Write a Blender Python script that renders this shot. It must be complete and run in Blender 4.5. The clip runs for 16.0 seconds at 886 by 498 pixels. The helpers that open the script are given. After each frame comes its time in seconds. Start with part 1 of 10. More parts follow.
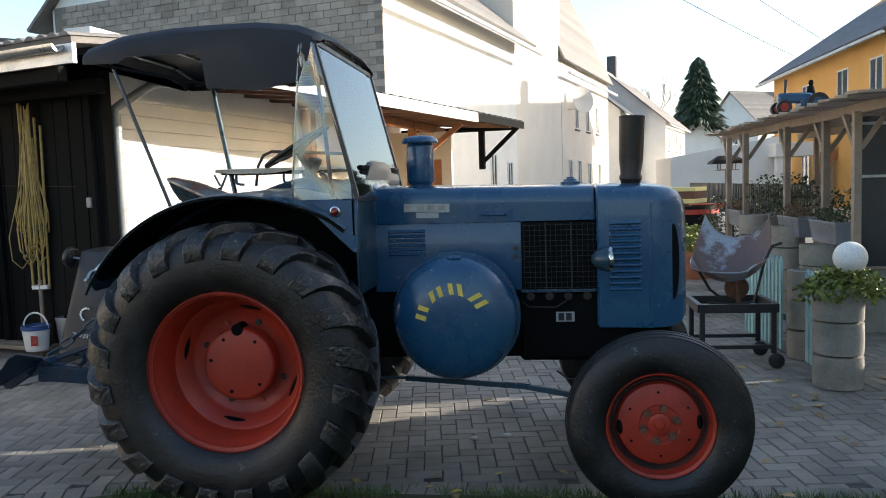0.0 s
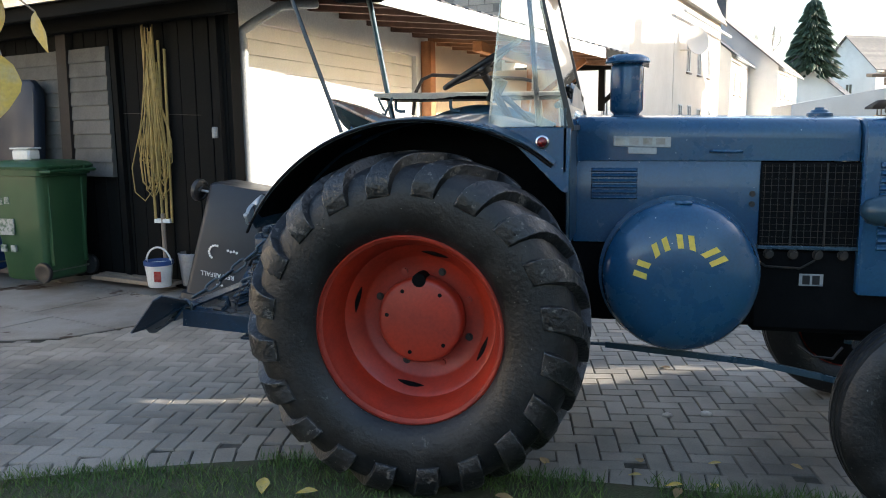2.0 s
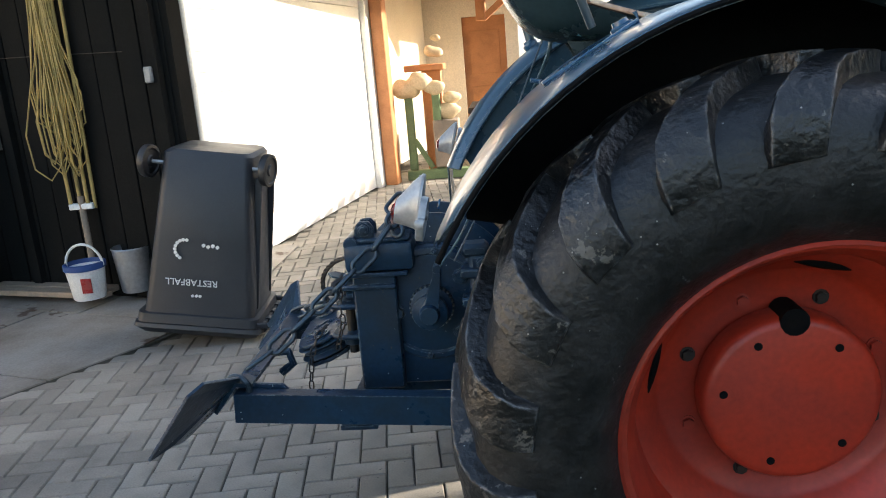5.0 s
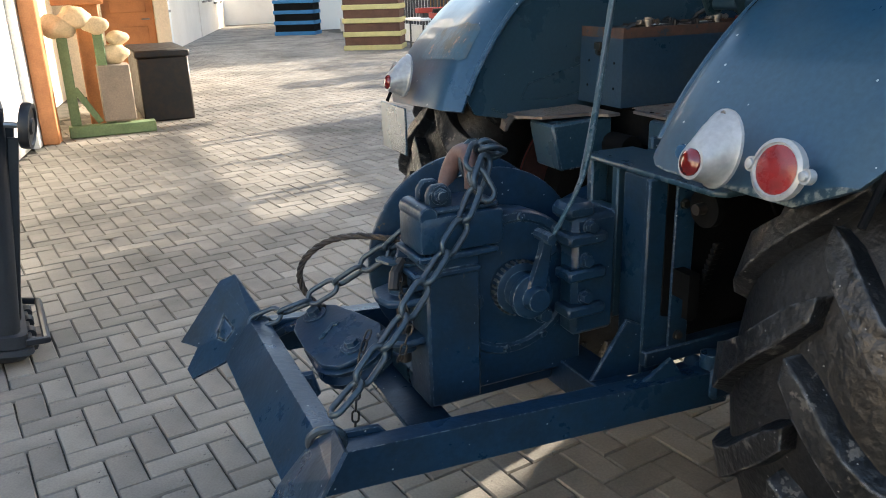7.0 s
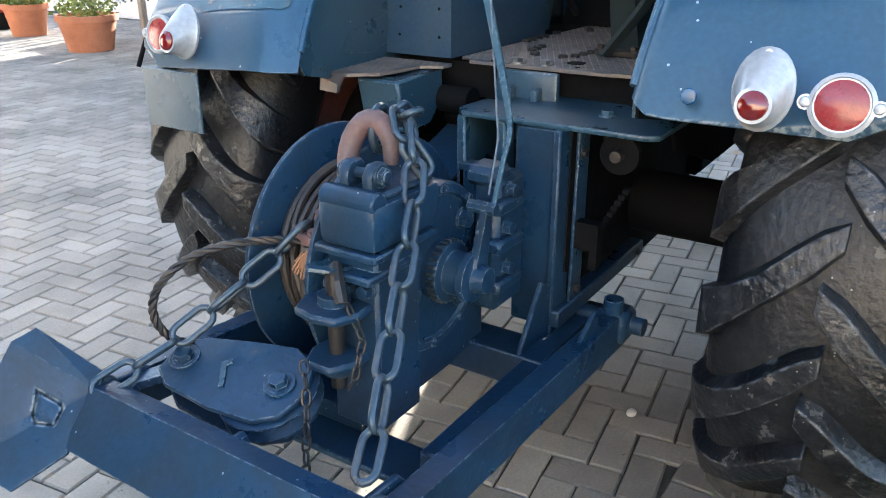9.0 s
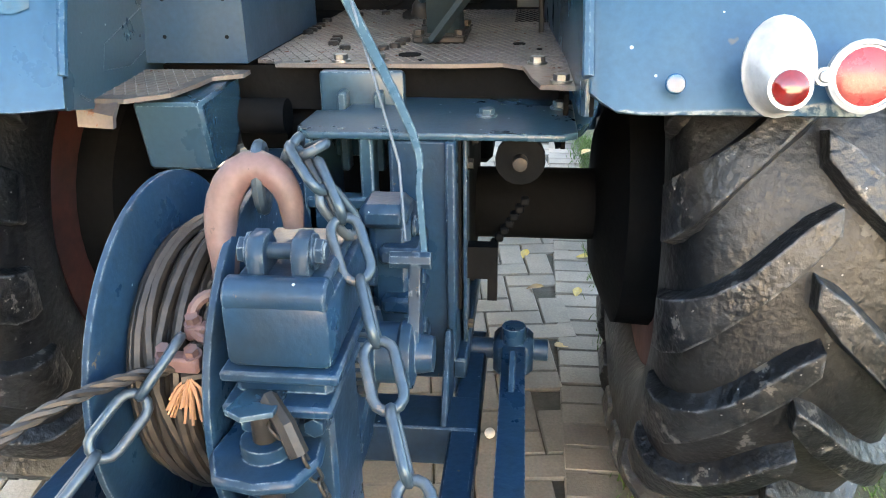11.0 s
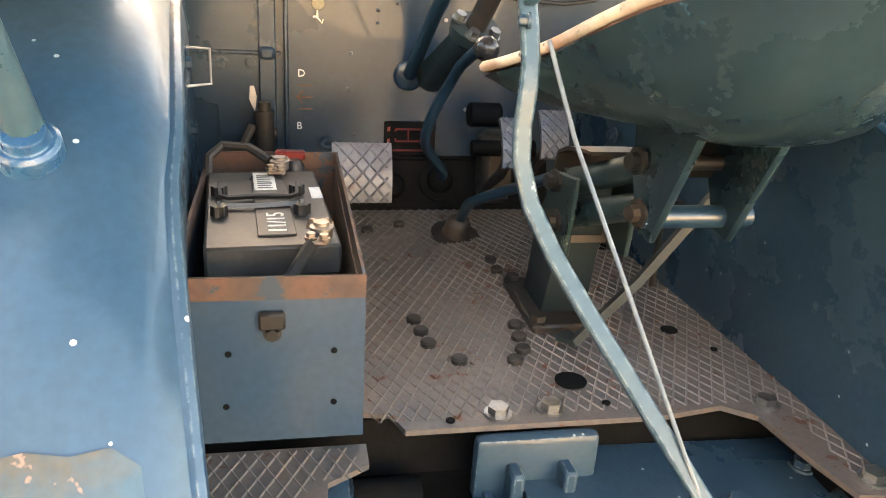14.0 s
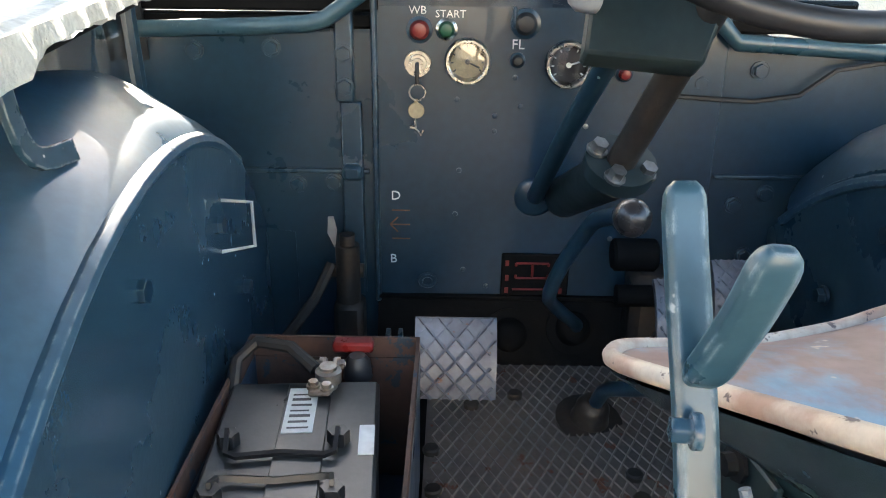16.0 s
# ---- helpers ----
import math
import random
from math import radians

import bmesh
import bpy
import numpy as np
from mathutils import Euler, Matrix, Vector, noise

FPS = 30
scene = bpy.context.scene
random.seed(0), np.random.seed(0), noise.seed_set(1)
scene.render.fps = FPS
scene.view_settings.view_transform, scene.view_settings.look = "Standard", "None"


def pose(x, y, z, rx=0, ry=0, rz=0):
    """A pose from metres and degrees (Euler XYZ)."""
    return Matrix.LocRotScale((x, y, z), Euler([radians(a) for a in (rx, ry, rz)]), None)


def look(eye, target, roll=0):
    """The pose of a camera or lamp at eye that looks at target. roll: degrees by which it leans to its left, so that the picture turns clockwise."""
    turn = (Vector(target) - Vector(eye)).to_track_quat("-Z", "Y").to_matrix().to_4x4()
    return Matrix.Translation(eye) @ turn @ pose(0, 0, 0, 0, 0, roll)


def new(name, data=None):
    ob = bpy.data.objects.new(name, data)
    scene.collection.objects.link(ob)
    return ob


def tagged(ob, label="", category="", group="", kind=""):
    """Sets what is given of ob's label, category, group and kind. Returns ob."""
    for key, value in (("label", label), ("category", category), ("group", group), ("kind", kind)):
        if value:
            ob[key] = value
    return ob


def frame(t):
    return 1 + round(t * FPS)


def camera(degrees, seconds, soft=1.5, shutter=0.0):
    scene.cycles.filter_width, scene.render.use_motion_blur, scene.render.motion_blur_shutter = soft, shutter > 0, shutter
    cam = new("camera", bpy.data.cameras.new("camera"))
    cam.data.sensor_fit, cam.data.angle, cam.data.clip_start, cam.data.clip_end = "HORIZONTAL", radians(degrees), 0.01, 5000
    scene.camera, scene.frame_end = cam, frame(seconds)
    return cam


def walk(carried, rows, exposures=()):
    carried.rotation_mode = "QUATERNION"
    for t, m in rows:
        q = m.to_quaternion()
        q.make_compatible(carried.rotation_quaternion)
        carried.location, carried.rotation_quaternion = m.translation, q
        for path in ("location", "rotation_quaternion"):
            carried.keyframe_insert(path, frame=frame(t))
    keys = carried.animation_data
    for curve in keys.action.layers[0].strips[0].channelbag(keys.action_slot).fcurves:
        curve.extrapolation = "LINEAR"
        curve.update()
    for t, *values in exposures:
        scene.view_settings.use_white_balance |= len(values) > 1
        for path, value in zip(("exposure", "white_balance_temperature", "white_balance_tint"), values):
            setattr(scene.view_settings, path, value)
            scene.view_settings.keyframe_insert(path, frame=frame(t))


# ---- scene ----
cam = camera(58.6, 16.0, 1.0)
PATH = [
    (0, (1.54, -4.493, 1.568), (1.289, -2.516, 1.406), -1.9),
    (0.5, (1.449, -4.437, 1.552), (1.272, -2.454, 1.354), -1.0),
    (1, (1.201, -4.326, 1.546), (1.001, -2.35, 1.308), -1.4),
    (1.5, (1.043, -4.13, 1.505), (0.821, -2.164, 1.208), -1.5),
    (2, (0.861, -3.914, 1.5), (0.41, -1.988, 1.205), -0.6),
    (2.5, (0.575, -3.689, 1.505), (0.082, -1.777, 1.187), -1.5),
    (3, (0.375, -3.435, 1.493), (-0.103, -1.521, 1.168), -1.6),
    (3.5, (0.149, -3.159, 1.49), (-0.276, -1.233, 1.155), -0.6),
    (3.7, (0.045, -3.066, 1.486), (-0.359, -1.139, 1.137), -1.4),
    (5.8, (-0.942, -1.91, 1.462), (-0.752, 0.015, 0.952), -2.9),
    (6, (-1.054, -1.83, 1.463), (-0.718, 0.078, 0.969), -1.7),
    (6.5, (-1.387, -1.749, 1.45), (-0.748, 0.042, 0.83), -1.3),
    (7, (-1.654, -1.594, 1.426), (-0.874, 0.133, 0.787), -1.8),
    (7.5, (-1.837, -1.452, 1.423), (-0.748, 0.089, 0.762), -0.9),
    (8, (-2.001, -1.318, 1.438), (-0.707, 0.017, 0.703), -2.6),
    (8.2, (-2.011, -1.234, 1.426), (-0.645, 0.03, 0.696), -2.3),
    (10.3, (-2.013, -0.478, 1.383), (-0.252, 0.089, 0.623), -0.8),
    (10.5, (-1.953, -0.422, 1.38), (-0.151, 0.032, 0.641), -1.9),
    (11, (-1.79, -0.343, 1.358), (0.031, -0.136, 0.558), -0.9),
    (11.5, (-1.633, -0.281, 1.378), (0.218, -0.106, 0.639), 0.8),
    (12, (-1.507, -0.071, 1.473), (0.38, -0.009, 0.812), 1.0),
    (12.5, (-1.382, 0.07, 1.483), (0.522, 0.107, 0.871), 0.8),
    (13, (-1.304, 0.207, 1.544), (0.594, 0.023, 0.941), 2.3),
    (13.5, (-1.244, 0.239, 1.628), (0.639, -0.007, 1.001), 3.0),
    (14, (-1.106, 0.291, 1.659), (0.712, -0.094, 0.919), 3.6),
    (14.5, (-0.984, 0.322, 1.691), (0.864, -0.023, 1.008), 3.3),
    (15, (-0.832, 0.239, 1.736), (1.044, 0.001, 1.086), 2.6),
    (15.5, (-0.727, 0.215, 1.759), (1.15, 0.084, 1.081), 0.5),
    (16, (-0.646, 0.168, 1.768), (1.214, 0.185, 1.032), 0.7),
]
walk(cam, [(t, look(eye, target, roll)) for t, eye, target, roll in PATH],
     exposures=(
    (0, 1.35, 6500, 10), (1.0, 1.4, 6500, 10), (1.5, 1.75, 6500, 10), (2.0, 1.85, 6500, 10), (2.5, 2.0, 6700, 10), (3.0, 2.35, 6850, 10), (3.5, 1.8, 6850, 10), (3.7, 1.8, 6850, 10), (5.8, 2.1, 6800, 10), (7.0, 2.1, 6900, 10), (7.5, 2.25, 6700, 10), (8.2, 2.85, 6400, 10),
    (10.3, 3.4, 6800, 10), (11, 4.12, 7500, 10), (11.5, 4.45, 8700, 16), (12, 4.95, 10800, 24), (12.5, 4.68, 10800, 24), (13, 4.08, 9600, 14), (13.5, 3.72, 9300, 16), (14.0, 4.1, 10100, 17), (14.5, 3.92, 8500, 17), (15, 3.75, 7600, 10), (15.5, 3.38, 7200, 10), (16, 3.32, 6800, 10)))

# ---- world, sun, exposure ----
SUN_AZ, SUN_EL = 15.5, 17.5          # degrees from +x towards +y, and above the horizon
world = bpy.data.worlds.new("world")
scene.world = world
world.use_nodes = True
wn = world.node_tree
sky = wn.nodes.new("ShaderNodeTexSky")
sky.sky_type = 'NISHITA'
sky.sun_disc = False
sky.sun_elevation = radians(SUN_EL)
sky.sun_rotation = radians(90 - SUN_AZ)
sky.dust_density = 1.4
sky.air_density = 1.0
wn.nodes["Background"].inputs["Strength"].default_value = 0.15
wn.links.new(sky.outputs["Color"], wn.nodes["Background"].inputs["Color"])
sun = new("sun", bpy.data.lights.new("sun", 'SUN'))
sun.data.energy = 4.0
sun.data.angle = radians(0.6)
sun.data.color = (1.0, 0.93, 0.82)
sd = Vector((math.cos(radians(SUN_EL)) * math.cos(radians(SUN_AZ)), math.cos(radians(SUN_EL)) * math.sin(radians(SUN_AZ)), math.sin(radians(SUN_EL))))
sun.matrix_world = look(sd * 30, (0, 0, 0))

# ---- small tools ----
def thing(name, label, category, at=(0, 0, 0), group="", kind=""):
    ob = new(name)
    ob.empty_display_size = 0.05
    ob.location = at
    return tagged(ob, label, category, group, kind)


def mesh_of(name, bm, mat, smooth=38):
    bmesh.ops.recalc_face_normals(bm, faces=bm.faces)
    me = bpy.data.meshes.new(name)
    bm.to_mesh(me)
    bm.free()
    me.shade_smooth()
    me.set_sharp_from_angle(angle=radians(smooth))
    for m in (mat if isinstance(mat, (list, tuple)) else [mat]):
        me.materials.append(m)
    return me


def part(name, bm, mat, parent=None, label="", smooth=38):
    """One mesh object under a thing or under a part, built in world places."""
    ob = new(name, mesh_of(name, bm, mat, smooth))
    if parent is not None:
        ob.parent = parent
        if parent.parent is None:
            ob.matrix_parent_inverse = parent.matrix_basis.inverted()
    return tagged(ob, label)


def single(name, bm, mat, label, category, group="", kind="", smooth=38):
    return tagged(part(name, bm, mat, None, "", smooth), label, category, group, kind)


def nb():
    return bmesh.new()


def box(bm, x0, x1, y0, y1, z0, z1, bev=0.0, m=None, seg=1):
    mat = Matrix.Translation(((x0 + x1) / 2, (y0 + y1) / 2, (z0 + z1) / 2)) @ Matrix.Diagonal((abs(x1 - x0), abs(y1 - y0), abs(z1 - z0), 1))
    if m is not None:
        mat = m @ mat
    vs = bmesh.ops.create_cube(bm, size=1, matrix=mat)["verts"]
    if bev:
        es = list({e for v in vs for e in v.link_edges})
        bmesh.ops.bevel(bm, geom=es, offset=bev, segments=seg, affect='EDGES', profile=0.5)


def frames_along(pts, closed=False):
    pts = [Vector(p) for p in pts]
    n = len(pts)
    tans = []
    for i in range(n):
        a = pts[(i - 1) % n] if (closed or i > 0) else pts[i]
        b = pts[(i + 1) % n] if (closed or i < n - 1) else pts[i]
        t = (b - a)
        tans.append(t.normalized() if t.length > 1e-9 else Vector((0, 0, 1)))
    up = Vector((0, 0, 1)) if abs(tans[0].z) < 0.9 else Vector((0, 1, 0))
    u = (up - tans[0] * up.dot(tans[0])).normalized()
    out = []
    for i, t in enumerate(tans):
        if i:
            u = (u - t * u.dot(t))
            u = u.normalized() if u.length > 1e-6 else t.orthogonal().normalized()
        out.append((pts[i], u, t.cross(u)))
    return out


def sweep(bm, pts, prof, closed=False, caps=True, scale=None):
    """A profile of (u, v) pairs carried along points."""
    rings = []
    for i, (p, u, v) in enumerate(frames_along(pts, closed)):
        s = scale[i] if scale else 1.0
        rings.append([bm.verts.new(p + u * (a * s) + v * (b * s)) for a, b in prof])
    n, k = len(rings), len(prof)
    for i in range(n if closed else n - 1):
        r, q = rings[i], rings[(i + 1) % n]
        for j in range(k):
            bm.faces.new((r[j], r[(j + 1) % k], q[(j + 1) % k], q[j]))
    if caps and not closed:
        bm.faces.new(rings[0][::-1])
        bm.faces.new(rings[-1])


def circle(r, seg=8, r2=None):
    return [(r * math.cos(2 * math.pi * i / seg), (r2 or r) * math.sin(2 * math.pi * i / seg)) for i in range(seg)]


def tube(bm, pts, r, seg=8, closed=False, scale=None):
    sweep(bm, pts, circle(r, seg), closed, True, scale)


def bar(bm, pts, w, h, closed=False):
    """A flat bar: h along the first normal (upwards), w across."""
    sweep(bm, pts, [(-h / 2, -w / 2), (h / 2, -w / 2), (h / 2, w / 2), (-h / 2, w / 2)], closed)


def cyl(bm, p0, p1, r0, r1=None, seg=16, bev=0.0):
    p0, p1 = Vector(p0), Vector(p1)
    r1 = r0 if r1 is None else r1
    if bev:
        d = (p1 - p0).normalized() * bev
        tube(bm, [p0, p0 + d, p1 - d, p1], 1.0, seg, scale=[r0 - bev, r0, r1, r1 - bev])
    else:
        tube(bm, [p0, p1], 1.0, seg, scale=[r0, r1])


def lathe(bm, prof, origin, axis, seg=24, closed=False):
    """prof: (radius, height along axis)."""
    axis = Vector(axis).normalized()
    u = axis.orthogonal().normalized()
    v = axis.cross(u)
    o = Vector(origin)
    rings = []
    for r, h in prof:
        if r < 1e-5:
            rings.append([bm.verts.new(o + axis * h)])
        else:
            rings.append([bm.verts.new(o + axis * h + u * (r * math.cos(2 * math.pi * i / seg)) + v * (r * math.sin(2 * math.pi * i / seg))) for i in range(seg)])
    for a, b in list(zip(rings, rings[1:])) + ([(rings[-1], rings[0])] if closed else []):
        for j in range(seg):
            k = (j + 1) % seg
            if len(a) == 1 and len(b) == 1:
                continue
            if len(a) == 1:
                bm.faces.new((a[0], b[j], b[k]))
            elif len(b) == 1:
                bm.faces.new((a[j], a[k], b[0]))
            else:
                bm.faces.new((a[j], a[k], b[k], b[j]))


def prism(bm, poly, h0, h1, m=None, bev=0.0):
    """A polygon of (x, y) pairs extruded from h0 to h1 along local z; m places it."""
    m = m or Matrix()
    lo = [bm.verts.new(m @ Vector((x, y, h0))) for x, y in poly]
    hi = [bm.verts.new(m @ Vector((x, y, h1))) for x, y in poly]
    n = len(poly)
    fs = [bm.faces.new(lo[::-1]), bm.faces.new(hi)]
    for i in range(n):
        fs.append(bm.faces.new((lo[i], lo[(i + 1) % n], hi[(i + 1) % n], hi[i])))
    if bev:
        bmesh.ops.bevel(bm, geom=list({e for f in fs for e in f.edges}), offset=bev, segments=1, affect='EDGES', profile=0.5)


XZ = Matrix(((1, 0, 0, 0), (0, 0, 1, 0), (0, 1, 0, 0), (0, 0, 0, 1)))      # local (x, y, h) -> world (x, h, y)
YZ = Matrix(((0, 0, 1, 0), (1, 0, 0, 0), (0, 1, 0, 0), (0, 0, 0, 1)))      # local (x, y, h) -> world (h, x, y)


def soften(pts, n=4, closed=False):
    """More points on a smooth curve through the given ones."""
    p = [Vector(q) for q in pts]
    k = len(p)
    out = []
    for i in range(k if closed else k - 1):
        a = p[i - 1] if closed or i else p[0]
        b, c = p[i], p[(i + 1) % k]
        d = p[(i + 2) % k] if closed or i + 2 < k else p[-1]
        for j in range(n):
            t = j / n
            out.append(0.5 * (2 * b + (c - a) * t + (2 * a - 5 * b + 4 * c - d) * t * t + (3 * b - a - 3 * c + d) * t ** 3))
    return out if closed else out + [p[-1]]


def loft(bm, rings, closed_ring=True, caps=True):
    vs = [[bm.verts.new(p) for p in r] for r in rings]
    k = len(vs[0])
    for a, b in zip(vs, vs[1:]):
        for j in range(k if closed_ring else k - 1):
            bm.faces.new((a[j], a[(j + 1) % k], b[(j + 1) % k], b[j]))
    if caps and closed_ring:
        bm.faces.new(vs[0][::-1])
        bm.faces.new(vs[-1])


def bolt(bm, at, axis, r=0.012, h=0.01, washer=True):
    axis = Vector(axis).normalized()
    at = Vector(at)
    if washer:
        cyl(bm, at - axis * 0.002, at + axis * 0.002, r * 1.35, seg=10)
    cyl(bm, at, at + axis * h, r, seg=6)


def words(name, text, size, m, mat, parent, depth=0.0006):
    cu = bpy.data.curves.new(name, 'FONT')
    cu.body, cu.size, cu.extrude = text, size, depth
    cu.align_x, cu.align_y = 'CENTER', 'CENTER'
    cu.resolution_u = 2
    tmp = new(name + "_tmp", cu)
    me = bpy.data.meshes.new_from_object(tmp.evaluated_get(bpy.context.evaluated_depsgraph_get()))
    bpy.data.objects.remove(tmp)
    me.transform(m)
    me.materials.clear()
    me.materials.append(mat)
    ob = new(name, me)
    ob.parent = parent
    if parent is not None:
        w = parent.matrix_basis.copy()
        if parent.parent is not None:
            w = parent.parent.matrix_basis @ w
        ob.matrix_parent_inverse = w.inverted()
    return ob


# ---- materials ----
def surf(name, col, col2=None, rough=0.5, metal=0.0, s1=4.0, s2=60.0, mix=(0.42, 0.68), bump=0.15, dist=0.001, fine=0.12,
         chips=None, chip_at=0.68, chip_scale=35.0, rand=0.0, island=0.0, coat=0.0, rough_var=0.12, edge=0.0, wear=None, specks=None):
    """A worn surface: two colours mixed in patches, a fine grain, chips or specks, uneven gloss and relief."""
    m = bpy.data.materials.new(name)
    m.use_nodes = True
    t = m.node_tree
    n, l = t.nodes, t.links
    b = n["Principled BSDF"]
    tc = n.new("ShaderNodeTexCoord")
    n1 = n.new("ShaderNodeTexNoise")
    n1.inputs["Scale"].default_value, n1.inputs["Detail"].default_value, n1.inputs["Roughness"].default_value = s1, 7, 0.62
    n2 = n.new("ShaderNodeTexNoise")
    n2.inputs["Scale"].default_value, n2.inputs["Detail"].default_value = s2, 5
    for x in (n1, n2):
        l.new(tc.outputs["Object"], x.inputs["Vector"])
    rp = n.new("ShaderNodeMapRange")
    rp.inputs["From Min"].default_value, rp.inputs["From Max"].default_value = mix
    l.new(n1.outputs["Fac"], rp.inputs["Value"])
    mx = n.new("ShaderNodeMix")
    mx.data_type = 'RGBA'
    mx.inputs["A"].default_value = (*col, 1)
    mx.inputs["B"].default_value = (*(col2 or [c * 0.75 for c in col]), 1)
    l.new(rp.outputs["Result"], mx.inputs["Factor"])
    out = mx.outputs["Result"]
    gr = n.new("ShaderNodeMapRange")
    gr.inputs["From Min"].default_value, gr.inputs["From Max"].default_value = 0.3, 0.7
    gr.inputs["To Min"].default_value, gr.inputs["To Max"].default_value = 1 - fine, 1 + fine
    l.new(n2.outputs["Fac"], gr.inputs["Value"])
    fac = gr.outputs["Result"]
    for amount, node, sock in ((rand, "ShaderNodeObjectInfo", "Random"), (island, "ShaderNodeNewGeometry", "Random Per Island")):
        if amount:
            oi = n.new(node)
            mr = n.new("ShaderNodeMapRange")
            mr.inputs["To Min"].default_value, mr.inputs["To Max"].default_value = 1 - amount, 1 + amount
            l.new(oi.outputs[sock], mr.inputs["Value"])
            mm = n.new("ShaderNodeMath")
            mm.operation = 'MULTIPLY'
            l.new(fac, mm.inputs[0])
            l.new(mr.outputs["Result"], mm.inputs[1])
            fac = mm.outputs["Value"]
    mul = n.new("ShaderNodeVectorMath")
    mul.operation = 'SCALE'
    l.new(out, mul.inputs[0])
    l.new(fac, mul.inputs["Scale"])
    out = mul.outputs["Vector"]
    if chips:
        n3 = n.new("ShaderNodeTexNoise")
        n3.inputs["Scale"].default_value, n3.inputs["Detail"].default_value, n3.inputs["Roughness"].default_value = chip_scale, 4, 0.7
        l.new(tc.outputs["Object"], n3.inputs["Vector"])
        r3 = n.new("ShaderNodeMapRange")
        r3.inputs["From Min"].default_value, r3.inputs["From Max"].default_value = chip_at, chip_at + 0.03
        l.new(n3.outputs["Fac"], r3.inputs["Value"])
        m3 = n.new("ShaderNodeMix")
        m3.data_type = 'RGBA'
        m3.inputs["B"].default_value = (*chips, 1)
        l.new(r3.outputs["Result"], m3.inputs["Factor"])
        l.new(out, m3.inputs["A"])
        out = m3.outputs["Result"]
    bevel = None
    if edge:
        bevel = n.new("ShaderNodeBevel")
        bevel.samples = 4
        bevel.inputs["Radius"].default_value = edge
    if edge and wear:
        # paint rubbed off along the edges
        ge = n.new("ShaderNodeNewGeometry")
        dt = n.new("ShaderNodeVectorMath")
        dt.operation = 'DOT_PRODUCT'
        l.new(bevel.outputs["Normal"], dt.inputs[0])
        l.new(ge.outputs["Normal"], dt.inputs[1])
        ed = n.new("ShaderNodeMapRange")
        ed.inputs["From Min"].default_value, ed.inputs["From Max"].default_value = 0.985, 0.90
        l.new(dt.outputs["Value"], ed.inputs["Value"])
        em = n.new("ShaderNodeMath")
        em.operation = 'MULTIPLY'
        l.new(ed.outputs["Result"], em.inputs[0])
        rb = n.new("ShaderNodeMapRange")
        rb.inputs["From Min"].default_value, rb.inputs["From Max"].default_value = 0.44, 0.58
        l.new(n2.outputs["Fac"], rb.inputs["Value"])
        l.new(rb.outputs["Result"], em.inputs[1])
        mw = n.new("ShaderNodeMix")
        mw.data_type = 'RGBA'
        mw.inputs["B"].default_value = (*wear, 1)
        l.new(em.outputs["Value"], mw.inputs["Factor"])
        l.new(out, mw.inputs["A"])
        out = mw.outputs["Result"]
    if specks:
        # splashes of lime and paint: small scattered dots
        sc, rad, share, scol = specks
        vo = n.new("ShaderNodeTexVoronoi")
        vo.inputs["Scale"].default_value = sc
        l.new(tc.outputs["Object"], vo.inputs["Vector"])
        near = n.new("ShaderNodeMath")
        near.operation = 'LESS_THAN'
        near.inputs[1].default_value = rad
        l.new(vo.outputs["Distance"], near.inputs[0])
        sp = n.new("ShaderNodeSeparateColor")
        l.new(vo.outputs["Color"], sp.inputs["Color"])
        few = n.new("ShaderNodeMath")
        few.operation = 'LESS_THAN'
        few.inputs[1].default_value = share
        l.new(sp.outputs["Red"], few.inputs[0])
        both = n.new("ShaderNodeMath")
        both.operation = 'MULTIPLY'
        l.new(near.outputs["Value"], both.inputs[0])
        l.new(few.outputs["Value"], both.inputs[1])
        ms = n.new("ShaderNodeMix")
        ms.data_type = 'RGBA'
        ms.inputs["B"].default_value = (*scol, 1)
        l.new(both.outputs["Value"], ms.inputs["Factor"])
        l.new(out, ms.inputs["A"])
        out = ms.outputs["Result"]
    l.new(out, b.inputs["Base Color"])
    rr = n.new("ShaderNodeMapRange")
    rr.inputs["To Min"].default_value, rr.inputs["To Max"].default_value = max(0.03, rough - rough_var), min(1, rough + rough_var)
    rr.inputs["From Min"].default_value, rr.inputs["From Max"].default_value = 0.3, 0.7
    l.new(n1.outputs["Fac"], rr.inputs["Value"])
    l.new(rr.outputs["Result"], b.inputs["Roughness"])
    b.inputs["Metallic"].default_value = metal
    b.inputs["Coat Weight"].default_value = coat
    if bump:
        bp = n.new("ShaderNodeBump")
        bp.inputs["Strength"].default_value, bp.inputs["Distance"].default_value = bump, dist
        l.new(n2.outputs["Fac"], bp.inputs["Height"])
        if bevel:
            l.new(bevel.outputs["Normal"], bp.inputs["Normal"])
        l.new(bp.outputs["Normal"], b.inputs["Normal"])
    elif bevel:
        l.new(bevel.outputs["Normal"], b.inputs["Normal"])
    return m


